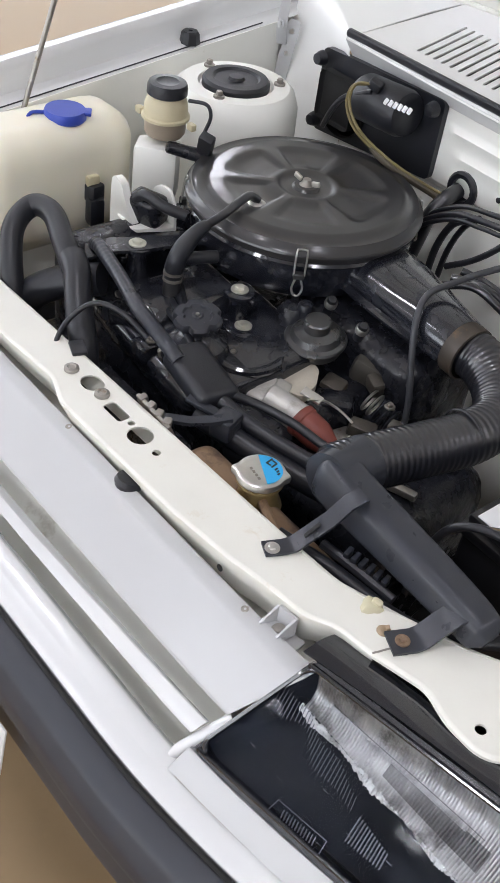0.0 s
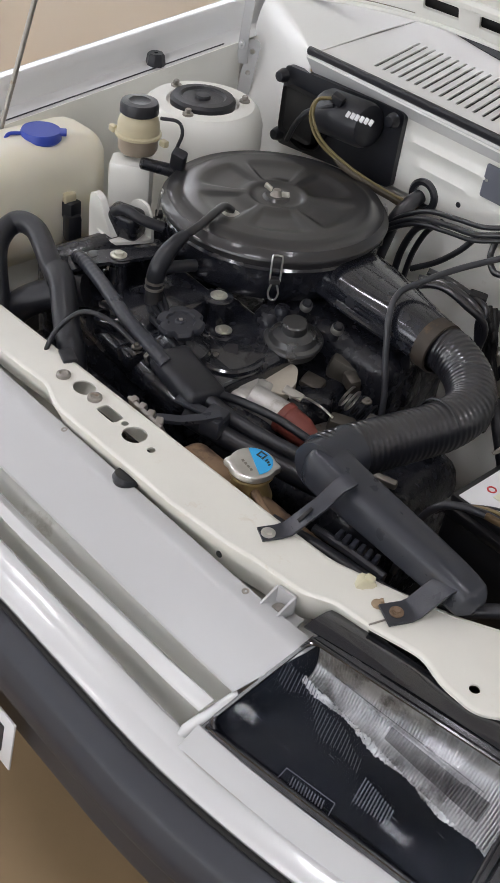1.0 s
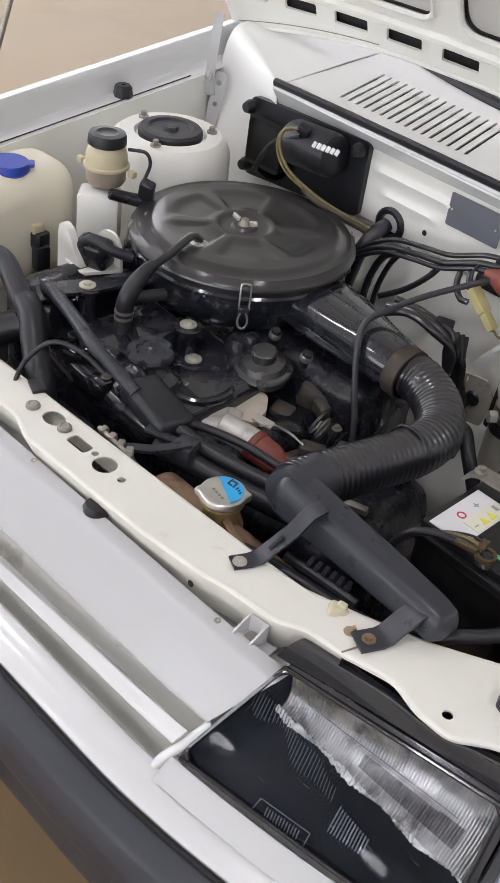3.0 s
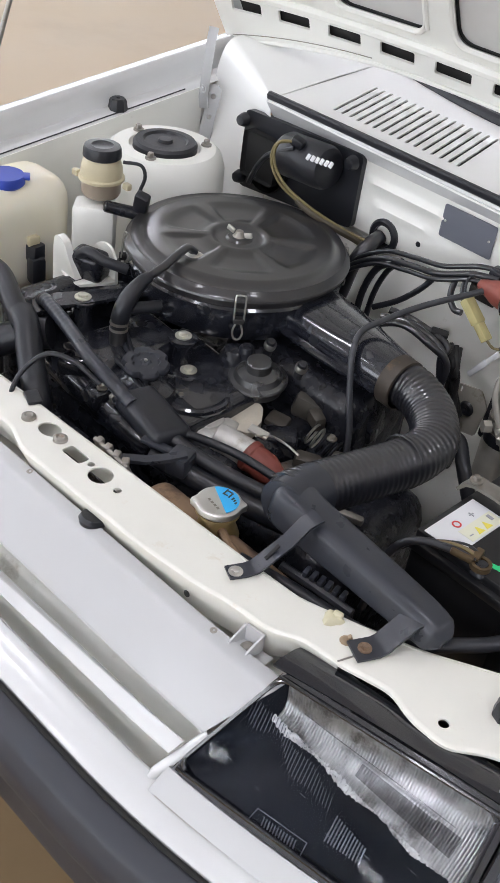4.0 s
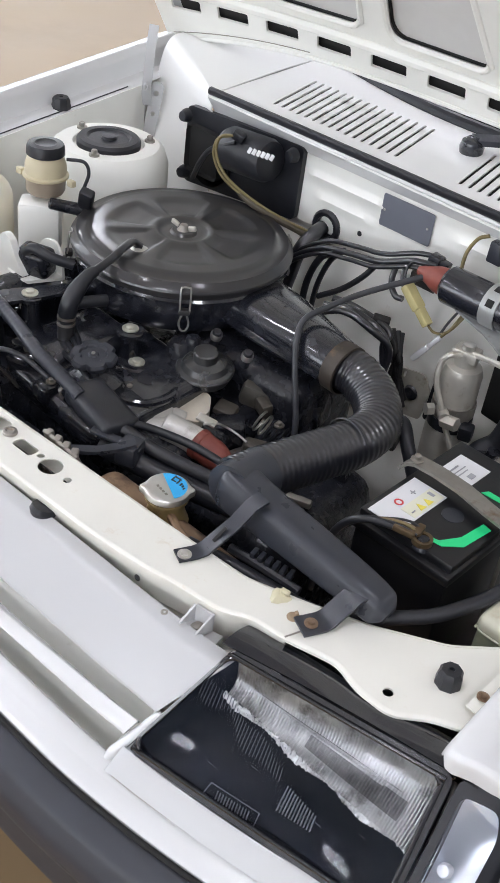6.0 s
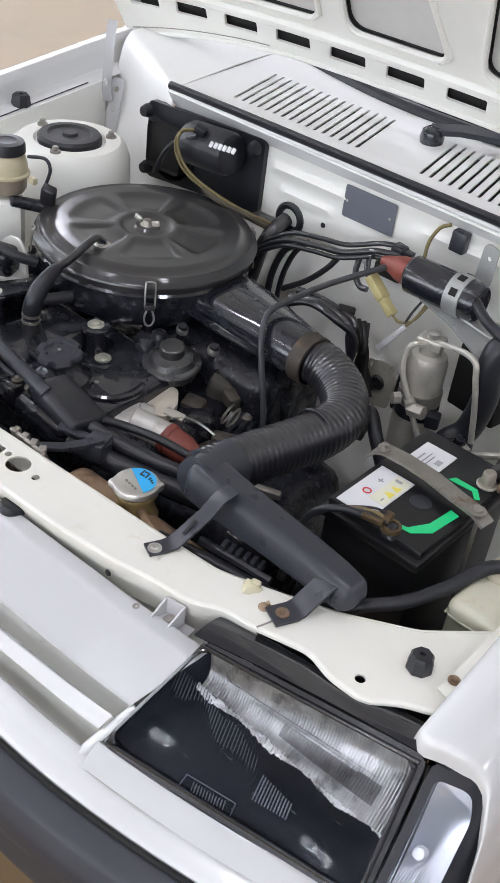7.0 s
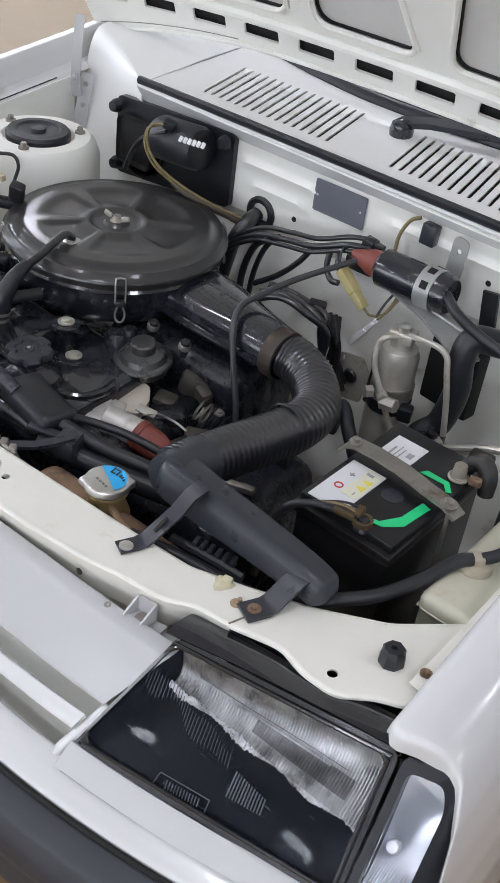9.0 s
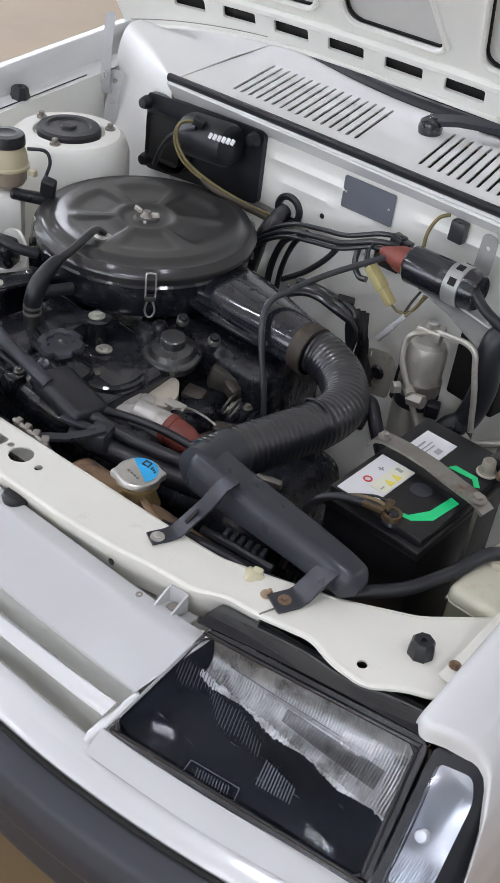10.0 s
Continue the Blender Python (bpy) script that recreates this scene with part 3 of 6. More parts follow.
for x, z in ((-0.04, 0.893), (0.33, 0.93), (0.46, 0.95)):
    part("plug", lathe(B(), [(0, 0.002), (0.004, 0.0015), (0.005, 0)], (x, 0.733, z), (0, -1, 0), 10), RUBBER, car)

# Unseen blocks where cabin and roof stand, added to stop light from behind.
part("cabin_light_block", box(B(), (0.02, 2.3, 0.62), (1.54, 2.4, 0.80), None, 0.06, 3), WHITE, car)
part("roof_light_block", box(B(), (0.02, 2.35, 1.37), (1.25, 1.7, 0.05), None, 0.02, 2), WHITE, car)
# windscreen and its rubber
bm = sheet(B(), lambda u, v: Vector((-0.66 + 1.34 * u, screen_y(-0.66 + 1.34 * u) + 0.004 + 0.45 * v, 1.038 + 0.40 * v)), 30, 4, 0.004)
tagged(part("windscreen", bm, SCREEN, at=(0, 1.0, 1.03)), "dark windscreen glass above the cowl", "windscreen")
bm = tube(B(), [(x, screen_y(x), cowl_z(x, screen_y(x)) + 0.004) for x in (-0.64, -0.52, -0.40, -0.28, -0.16, -0.05, 0.08, 0.20, 0.32, 0.44, 0.56, 0.66)], 0.012, 10, 6)
part("screen_rubber", bm, RUBBER, car)

# ---- hood, propped open ----
OPEN = radians(58)
HD = Vector((0, -math.cos(OPEN), math.sin(OPEN)))
HN = Vector((0, -math.sin(OPEN), -math.cos(OPEN)))
H0 = Vector((0.02, 0.900, 1.077))


def hood_at(x, v, d=0.0):
    e = max(0.0, abs(x) - 0.2)
    return H0 + Vector((x, 0, 0)) + HD * (v - 0.10 * e * e) + HN * (d + 0.05 * x * x - 0.07 * e * e) + Vector((0, -0.12 * e * e, -0.01 * e * e))


def rear(x):
    """How far the rear edge drops towards the hood's corners."""
    return 0.225 * max(0.0, abs(x) - 0.2) ** 2


hood = thing("hood", (0, 0.92, 1.06), "white hood raised open, showing its underside frame", "car hood")
part("skin", sheet(B(), lambda u, v: hood_at(-0.725 + 1.45 * u, 0.016 - rear(-0.725 + 1.45 * u) + 0.82 * v, -0.022), 30, 20, 0.0012), WHITE, hood)
hs = []
for i in range(-5, 6):
    x = -0.040 + 0.119 * i
    hs.append(rpoly([(x - 0.041, 0.044), (x + 0.035, 0.044), (x + 0.041, 0.072), (x - 0.034, 0.072)], 0.004, 2))
ins = []
for a, b, c, d in ((-0.62, -0.44, -0.58, -0.42), (-0.40, -0.20, -0.39, -0.17), (-0.145, 0.060, -0.125, 0.0), (0.115, 0.34, 0.18, 0.36), (0.40, 0.62, 0.40, 0.58)):
    ins.append(rpoly([(a, 0.122), (b, 0.122), (d, 0.44), (c, 0.44)], 0.035, 6))
    ins.append(rpoly([(c + 0.01, 0.48), (d - 0.01, 0.48), (d - 0.02, 0.78), (c + 0.02, 0.78)], 0.03, 6))
bm = plate(B(), [(-0.72 + 0.06 * i, 0.018 - rear(-0.72 + 0.06 * i)) for i in range(25)] + [(0.72 - 0.06 * i, 0.83) for i in range(25)], hs + ins, 0.005, fn=lambda p: hood_at(p.x, p.y, p.z))
part("inner_frame", bm, BAYWHITE, hood, "white pressed inner frame with drain slots")
part("lining", sheet(B(), lambda u, v: hood_at(-0.64 + 1.28 * u, 0.10 + 0.715 * v, -0.014), 26, 12, 0.001), HOODGREY, hood, "pale grey inner panels")
# Black sheet behind the drain slots stands for the dark inside.
part("slot_shade", sheet(B(), lambda u, v: hood_at(-0.66 + 1.32 * u, 0.030 + 0.050 * v, -0.012), 26, 2, 0.001), VOID, hood)
for o in ins[0::2]:
    rim = [hood_at(p.x, p.y, 0.001) for p in o]
    part("panel_rim", tube(B(), rim + rim[:1], 0.0055, 8, 2), BAYWHITE, hood)
    # Black tube drawn as the shadow gap round each inset panel.
    low = [hood_at(p.x * 0.985 + 0.015 * sum(q.x for q in o) / len(o), p.y, -0.0115) for p in o]
    part("panel_gap_shade", tube(B(), low + low[:1], 0.0028, 6, 2), VOID, hood)
bm = tube(B(), [hood_at(-0.66 + 1.32 * k / 12, 0.092, 0.002) for k in range(13)], 0.010, 8, 4, flat=1.0)
part("bead", bm, BAYWHITE, hood)
bm = tube(B(), [hood_at(-0.715 + 1.43 * k / 16, 0.020 - rear(-0.715 + 1.43 * k / 16), 0.0015) for k in range(17)], 0.0045, 8, 4)
part("rear_hem", bm, BAYWHITE, hood)
bm = tube(B(), [hood_at(-0.70 + 0.36 * k / 8, 0.030 - 0.9 * rear(-0.70 + 0.36 * k / 8), 0.0003) for k in range(9)], 0.0010, 6, 4)
part("hem_seam", bm, DARKSTEEL, hood)


def hinge(x):
    s = 1 if x > 0 else -1
    bm = strap(B(), [(x, 0.768, 1.078), (x - 0.004 * s, 0.760, 1.05), (x - 0.004 * s, 0.755, 0.99), (x, 0.757, 0.950), (x + 0.002 * s, 0.762, 0.935), (x + 0.004 * s, 0.766, 0.925)], 0.018, 0.004, (0.8, 0.6, 0))
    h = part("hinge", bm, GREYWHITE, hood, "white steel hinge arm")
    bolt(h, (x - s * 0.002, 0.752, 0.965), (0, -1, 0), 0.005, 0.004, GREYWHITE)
    e = Vector((0.8, 0.6, 0)).normalized()
    up = Vector((0, 0.16, 1)).normalized()
    M = Matrix((e, up, e.cross(up))).transposed().to_4x4()
    M.translation = (x - s * 0.004, 0.772, 0.908)
    o = rpoly([(-0.013, -0.064), (0.012, -0.064), (0.014, 0.060), (-0.010, 0.064)], 0.010, 4)
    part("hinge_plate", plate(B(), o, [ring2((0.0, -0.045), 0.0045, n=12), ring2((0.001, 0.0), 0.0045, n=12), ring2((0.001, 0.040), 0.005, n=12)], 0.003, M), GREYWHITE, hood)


hinge(-0.610)
hinge(0.645)
bm = tube(B(), [(-0.60, 0.155, 0.70), (-0.60, 0.40, 1.40), (-0.60, 0.62, 2.0)], 0.0045, 10, 4)
prop = part("prop_rod", tube(bm, [(-0.60, 0.155, 0.70), (-0.60, 0.15, 0.69), (-0.585, 0.148, 0.685)], 0.0045, 8, 4), DARKSTEEL, at=(-0.60, 0.155, 0.70))
tagged(prop, "thin steel hood prop rod leaning upright", "rod")

# ---- grille ----
gr = thing("grille", (0, -0.09, 0.70), "white painted slatted front grille", "grille")
GS = 0.02


def gplace(x1, slant):
    def f(u, p):
        x = -0.45 + (x1 + slant * (0.78 - p.y) + 0.45) * u
        return Vector((x, p.x + nose(x) * 0.6, p.y + GS * x))
    return f


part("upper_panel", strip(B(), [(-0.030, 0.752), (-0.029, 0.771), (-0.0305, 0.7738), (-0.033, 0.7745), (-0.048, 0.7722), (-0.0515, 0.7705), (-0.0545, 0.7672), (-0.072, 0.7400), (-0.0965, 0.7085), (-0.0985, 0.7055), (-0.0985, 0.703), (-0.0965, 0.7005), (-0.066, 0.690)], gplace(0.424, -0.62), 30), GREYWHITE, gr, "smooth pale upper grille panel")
def slat_at(u, p):
    q = gplace(0.412, -0.52)(u, p)
    k = min(1.0, max(0.0, 1 - q.x / 0.36))
    top = min(1.0, max(0.0, (p.y - 0.672) / 0.015))
    return q + Z * (-0.024 * k * top - (0.003 + 0.011 * k) * (1 - top))


part("slat", strip(B(), [(-0.098, 0.668), (-0.1085, 0.6840), (-0.1105, 0.6868), (-0.1125, 0.6878), (-0.1145, 0.6868), (-0.1235, 0.6770), (-0.1250, 0.6748), (-0.1252, 0.6728), (-0.1235, 0.6705), (-0.108, 0.660)], slat_at, 30), WHITE, gr)
part("backing", strip(B(), [(-0.026, 0.700), (-0.026, 0.655), (-0.036, 0.625), (-0.060, 0.605), (-0.090, 0.595), (-0.126, 0.590)], gplace(0.428, -0.48), 10), BAYWHITE, gr)
bm = tube(B(), [(0.383, -0.088, 0.7060), (0.372, -0.1040, 0.6865), (0.360, -0.1230, 0.6630), (0.350, -0.1375, 0.6430), (0.344, -0.1450, 0.6270)], lambda t: 0.0082 * min(1.0, 1.15 * (1.05 - t) / 0.35), 16, 6)
part("end_rib", bm, WHITE, gr)
A, Bq, C0, D0 = Vector((0.374, -0.034, 0.700)), Vector((0.374, -0.090, 0.700)), Vector((0.340, -0.080, 0.585)), Vector((0.340, -0.136, 0.618))
part("end_web", sheet(B(), lambda u, v: A.lerp(Bq, u).lerp(C0.lerp(D0, u), v), 6, 10, 0.004), BAYWHITE, gr)
# Thin dark tube drawn along the crease as its shadow line.
bm = tube(B(), [(x, -0.1572 + nose(x), 0.6376 + 0.02 * x) for x in (0.372, 0.42, 0.48, 0.54, 0.60, 0.66, 0.72)], 0.0009, 6, 6)
part("ledge_crease_shade", bm, DARKSTEEL, car)
bm = plate(B(), rpoly([(0.343, -0.036), (0.368, -0.034), (0.371, -0.014), (0.347, -0.017)], 0.003), [], 0.003, Matrix.Translation((0, 0, 0.779)))
for p, q in (((0.343, -0.036), (0.347, -0.017)), ((0.367, -0.034), (0.371, -0.014)), ((0.347, -0.017), (0.371, -0.014))):
    sheet(bm, lambda u, v: Vector((p[0] + (q[0] - p[0]) * u, p[1] + (q[1] - p[1]) * u, 0.776 + v * (0.006 + 0.020 * (u if q[1] - p[1] > 0.008 else 1)))), 4, 2, 0.0028)
box(bm, (0.360, -0.026, 0.770), (0.050, 0.034, 0.004), turn(0, 0, 8), 0.001)
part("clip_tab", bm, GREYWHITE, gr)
bolt(gr, (0.359, -0.024, 0.779), (0, -0.2, 1), 0.005, 0.005, DARKSTEEL, name="screw")
for x, y in ((-0.031, -0.036), (0.318, -0.036)):
    part("screw", lathe(B(), [(0.0048, 0), (0.0045, 0.001), (0.003, 0.0015), (0, 0.0005)], (x, y, 0.773 + GS * x), (0, -0.1, 1), 16), DARKSTEEL, gr)
part("plug", lathe(B(), [(0.013, -0.012), (0.018, 0), (0.016, 0.006), (0, 0.008)], (0.092, -0.030, 0.776), (0, 0.3, 1), 16), RUBBER, gr, "black rubber buffer")

# ---- headlight ----
def hl(x, v, d=0.0):
    """A place on the sloped lamp front: v runs down its slope, d out of it."""
    o = Vector((x, -0.026 + 0.13 * (x - 0.44), 0.792 + 0.07 * (x - 0.44)))
    down = Vector((0, -0.648, -0.762))
    out = Vector((0.05, -0.762, 0.648))
    return o + down * v + out * (d - 0.1 * (x - 0.44) ** 2)


head = thing("headlight", (0.54, 0.0, 0.70), "rectangular car headlight with fluted clear glass and black bezel", "headlight")


def hl_outline(g):
    return rpoly([(0.415 - g, -0.002 - g), (0.672 + g, -0.001 - g), (0.690 + g, 0.150 + g), (0.372 - g, 0.146 + g)], [0.014, 0.014, 0.014, 0.024], 5)


def hl_fn(d):
    return lambda p: hl(p.x, p.y, p.z + d)


bm = plate(B(), rpoly([(0.4165, -0.007), (0.677, -0.006), (0.695, 0.155), (0.3705, 0.151)], [0.014, 0.014, 0.014, 0.024], 5), [hl_outline(-0.002)], 0.016, fn=hl_fn(0.004))
SHROUD = mat("glossy_charcoal_plastic", (0.011, 0.012, 0.017), 0.22, coat=1.0, var=0.25, scale=25, rvar=0.5, bump=0.06, bscale=60)
part("bezel", bm, SHROUD, head, "black bezel round the glass")
rim = [hl(p.x, p.y, 0.0055) for p in hl_outline(-0.003)]
part("lens_rim", tube(B(), rim + rim[:1], 0.0026, 8, 2), SHROUD, head)
def lens_at(u, v):
    q = -0.003 + 0.153 * v
    x0, x1 = 0.414 - 0.29 * q, 0.674 + 0.12 * q
    return hl(x0 + (x1 - x0) * u, q, 0.0015 + 0.0008 * (1 - (2 * u - 1) ** 2) * (1 - (2 * v - 1) ** 2))


lens = part("lens", sheet(B(), lens_at, 30, 16, 0.003), LENS, head, "clear moulded glass lens")
lens.visible_shadow = False


def bowl(u, v):
    q = -0.008 + 0.162 * v
    x0, x1 = 0.417 - 0.29 * max(0.0, q), 0.676 + 0.10 * q
    d = -0.003 - 0.094 * max(0, 1 - (2 * u - 1) ** 2) ** 0.6 * max(0, 1 - (1.6 * v - 0.8) ** 2 * 0.9)
    return hl(x0 + (x1 - x0) * u, q, d)


# The near-black colour stands for the dark that this bowl mirrors.
part("reflector", sheet(B(), bowl, 30, 20, 0.001), LAMPDARK, head, "bowl coloured near-black for its dark reflection")


def bright(u, v):
    x = 0.424 + 0.256 * u
    w = 0.0012 * abs(math.sin(math.pi * u * 76)) * (0.5 + 0.5 * math.sin(6 * u + 5 * v) ** 2) + (0.0020 if 0.50 < v < 0.56 and 0.25 < u < 0.75 else 0)
    e = 0.006 * math.sin(5 * u + 1) * math.sin(4 * v + 0.5)
    q = 0.002 + (0.040 + 0.044 * u) * v
    return hl(x + 0.008 * v, q, -0.008 - 0.014 * math.sin(math.pi * v) + w + e)


dice = random.Random(7)
JIT = [[dice.uniform(-1, 1) for _ in range(6)] for _ in range(181)]


def glint_facets(u, v):
    i, j = round(u * 180), round(v * 5)
    k = JIT[i][j]
    return hl(0.430 + 0.252 * u + 0.0004 * k, 0.040 + 0.044 * u + 0.006 * v + 0.0015 * JIT[i][(j + 2) % 6] + 0.003 * math.sin(19 * u) * v, -0.007 + 0.0007 * k)


# Jittered facets shaped to give glints along the bright part's edge.
part("glint_band", sheet(B(), glint_facets, 180, 5), SILVER, head, "jittered facets shaped for glints on the bowl edge")
part("bright_reflector", sheet(B(), bright, 608, 18), SILVER, head, "fluted upper bowl in silver for its bright reflection")
SHADE = mat("dim_silver", (0.17, 0.168, 0.165), 0.34, metal=1.0, var=0.7, scale=60)


# Darker silver strip laid over the upper bowl.
def shield(u, v):
    b = bright(0.40 + 0.46 * u, 0.56 + 0.26 * v)
    return b + Vector((0.05, -0.762, 0.648)) * (0.0008 + 0.0006 * math.sin(math.pi * v))


part("dull_strip", sheet(B(), shield, 280, 8, 0.0008), SHADE, head, "duller silver strip across the bowl")
part("bowl_ridge", tube(B(), [bright(0.10 + 0.08 * k, 0.50) + Vector((0.05, -0.762, 0.648)) * 0.0015 for k in range(10)], 0.0005, 6, 3), SHADE, head)
FLUTE = mat("dim_fluted_glass", (0.10, 0.105, 0.12), 0.3, metal=0.6)
for k in range(31):
    x = 0.404 + 0.0042 * k
    a = 0.030 + 0.0015 * k + 0.003 * math.sin(0.5 * k)
    part("flute", tube(B(), [hl(x, a, -0.002), hl(x + 0.004, a + 0.020 + 0.006 * math.sin(0.35 * k + 1), -0.002)], 0.00045, 5, 1), FLUTE, head)
for k in range(6):
    x, q = 0.415 + 0.043 * k, 0.104 + 0.012 * math.sin(2.3 * k)
    part("flute", tube(B(), [hl(x, q, -0.002), hl(x + 0.007, q + 0.001, -0.002)], 0.0005, 5, 1), FLUTE, head)
for a, b in (((0.474, 0.130), (0.535, 0.130)), ((0.474, 0.130), (0.472, 0.146)), ((0.535, 0.130), (0.537, 0.146)), ((0.472, 0.146), (0.537, 0.146))):
    part("lens_mark", tube(B(), [hl(*a, -0.002), hl(*b, -0.002)], 0.0006, 5, 1), FLUTE, head)
for k in range(12):
    x = 0.545 + 0.0036 * k
    part("flute", tube(B(), [hl(x, 0.090 + 0.001 * k, -0.002), hl(x + 0.003, 0.118, -0.002)], 0.0009, 5, 1), FLUTE, head)
    part("flute", tube(B(), [hl(x - 0.060, 0.134, -0.002), hl(x - 0.058, 0.143, -0.002)], 0.0008, 5, 1), FLUTE, head)

# corner lamp
cl = thing("corner_lamp", (0.71, 0.0, 0.76), "clear corner indicator lamp with black surround", "car lamp")


def corner_outline(g):
    return rpoly([(0.690 - g, 0.001 - g), (0.734 + g, -0.004 - g), (0.750 + g, 0.030), (0.762 + g, 0.150 + g), (0.706 - g, 0.150 + g)], 0.012, 4)


def corner_fn(d):
    return lambda p: hl(p.x, p.y, p.z + d - 1.2 * max(0, p.x - 0.71) ** 1.3)


part("surround", plate(B(), corner_outline(0.008), [rpoly([(0.692, 0.008), (0.727, 0.006), (0.738, 0.030), (0.747, 0.141), (0.705, 0.143)], 0.010, 4)], 0.030, fn=corner_fn(0.004)), RUBBER, cl)
ln = part("lens", plate(B(), corner_outline(-0.002), [], 0.003, fn=corner_fn(0.002)), GLASS, cl, "clear plastic lens")
ln.visible_shadow = False
part("reflector", sheet(B(), lambda u, v: hl(0.688 + 0.06 * u, 0.15 * v, -0.012 - 0.03 * u * u - 0.024 * math.sin(math.pi * u) * math.sin(math.pi * v) + 0.0006 * math.sin(150 * u) * min(1.0, max(0.0, 6 * v - 4.0))), 90, 40, 0.001), mat("satin_silver", (0.84, 0.88, 0.95), 0.30, metal=0.75, var=0.03), cl, "silver reflector")
part("bulb", lathe(B(), [(0, 0.012), (0.006, 0.009), (0.008, 0), (0.006, -0.012), (0, -0.012)], hl(0.712, 0.085, -0.022), (0, -0.7, 0.7), 16), mat("frosted_bulb_glass", (0.70, 0.72, 0.76), 0.4, var=0.03), cl, "small frosted bulb")
# Black sheet filling the dark gap behind the lamps.
part("housing", sheet(B(), lambda u, v: hl(0.66 + 0.10 * u, -0.004 + 0.158 * v, -0.075), 6, 8, 0.002), VOID, cl)
# dark cavity and gap behind the lamp and panel edge
def shroud(u, v):
    a = hl(0.402 + 0.298 * u, -0.006 - 0.004 * math.sin(math.pi * u), 0.006)
    b = Vector((0.405 + 0.275 * u, 0.075 + 0.03 * u, 0.768 + 0.012 * u))
    w = 0.010 * math.sin(math.pi * min(1.0, v * 1.6)) - 0.006 * math.exp(-((v - 0.62) / 0.10) ** 2)
    return a.lerp(b, v) + Z * (w + 0.004 * math.sin(7 * u + 1) * v)


part("top_shroud", sheet(B(), shroud, 30, 24, 0.002), SHROUD, head, "glossy black shroud above the lamp")

# ---- bumper ----
bp = thing("front_bumper", (0, -0.2, 0.5), "charcoal plastic front bumper", "bumper")
BP = [(-0.160, 0.606), (-0.176, 0.614), (-0.196, 0.606), (-0.214, 0.592), (-0.226, 0.566), (-0.228, 0.540), (-0.220, 0.520), (-0.214, 0.512), (-0.214, 0.46), (-0.204, 0.425), (-0.18, 0.405), (-0.12, 0.40)]


def bump(u, v):
    x = -0.80 + 1.60 * u
    p = lerp_prof(BP, v)
    back = nose(x) + 0.5 * max(0, abs(x) - 0.68) ** 1.2
    return Vector((x, p.x + back, p.y + 0.02 * x))


part("bar", sheet(B(), lambda u, v: bump(u, 0.62 * v), 50, 30, 0.003), BUMPER, bp)
part("lower_valance", sheet(B(), lambda u, v: bump(u, 0.625 + 0.375 * v) + Vector((0, 0.003, 0)), 50, 16, 0.003), BUMPER, bp)
npl = thing("number_plate", (0.0, -0.235, 0.45), "white vehicle number plate below the bumper", "number plate")
bm = box(B(), (-0.005, -0.238, 0.475), (0.32, 0.003, 0.085), turn(-8), 0.001)
part("plate", bm, LABEL, npl)
for i in range(6):
    part("bar", box(B(), (-0.13 + 0.05 * i, -0.2405, 0.475), (0.030, 0.0015, 0.045), turn(-8)), INK, npl)

# ---- air cleaner ----
AC = Vector((-0.207, 0.480, 0.0))
air = thing("air_cleaner", (AC.x, AC.y, 0.80), "large round satin black steel air cleaner on the engine", "air cleaner")


def ac(r, a, z):
    return Vector((AC.x + r * math.cos(a), AC.y + r * math.sin(a), z))


def lid_z(r, a):
    z = 0.893
    if r < 0.160:
        z += 0.006 * min(1, (0.160 - r) / 0.010)
    # six sunk pads between the spokes
    if 0.050 < r < 0.124:
        k = abs(math.sin(3 * a + 0.6))
        edge = min(1, (r - 0.050) / 0.014, (0.124 - r) / 0.014)
        edge = edge * edge * (3 - 2 * edge)
        q = max(0.0, min(1.0, (k - 0.24) / 0.30))
        z -= 0.0048 * edge * q * q * (3 - 2 * q)
    if r < 0.045:
        z -= 0.005 * min(1, (0.045 - r) / 0.008)
    if r < 0.022:
        z += 0.004 * min(1, (0.022 - r) / 0.004)
    return z


RR = [0.0, 0.008, 0.016, 0.018, 0.020, 0.022, 0.030, 0.037, 0.041, 0.045, 0.050, 0.056, 0.062, 0.075, 0.09, 0.105, 0.116, 0.122, 0.128, 0.135, 0.145, 0.150, 0.155, 0.160, 0.168]
bm = B()
n = 144
rings = [[bm.verts.new(ac(max(r, 0.0005), 2 * math.pi * i / n, lid_z(r, 2 * math.pi * i / n))) for i in range(n)] for r in RR]
for r, z in ((0.172, 0.8935), (0.174, 0.891), (0.178, 0.884), (0.181, 0.882), (0.182, 0.879), (0.181, 0.876), (0.176, 0.875), (0.174, 0.866)):
    rings.append([bm.verts.new(ac(r, 2 * math.pi * i / n, z)) for i in range(n)])
for p, q in zip(rings, rings[1:]):
    for i in range(n):
        bm.faces.new((p[i], q[i], q[(i + 1) % n], p[(i + 1) % n]))
lid = part("lid", bm, SATIN, air, "pressed satin black lid with six sunk pads")
bm = lathe(B(), [(0.168, 0.868), (0.175, 0.866), (0.178, 0.862), (0.174, 0.858), (0.172, 0.822), (0.164, 0.806), (0.12, 0.800), (0.07, 0.790), (0.0, 0.790)], (AC.x, AC.y, 0), n=72)
part("housing", bm, GLOSS, air)
nut = part("wing_nut", lathe(B(), [(0, 0.014), (0.006, 0.014), (0.008, 0.008), (0.014, 0.002), (0.016, 0.0), (0.0, 0.0)], ac(0, 0, 0.893), n=24), DARKSTEEL, lid, "dull zinc wing nut")
bm = B()
for s in (-1, 1):
    box(bm, ac(0.017, radians(10 if s > 0 else 190), 0.905), (0.015, 0.0045, 0.009), turn(0, -s * 18, 10), 0.002)
part("wing", bm, DRIER, lid)


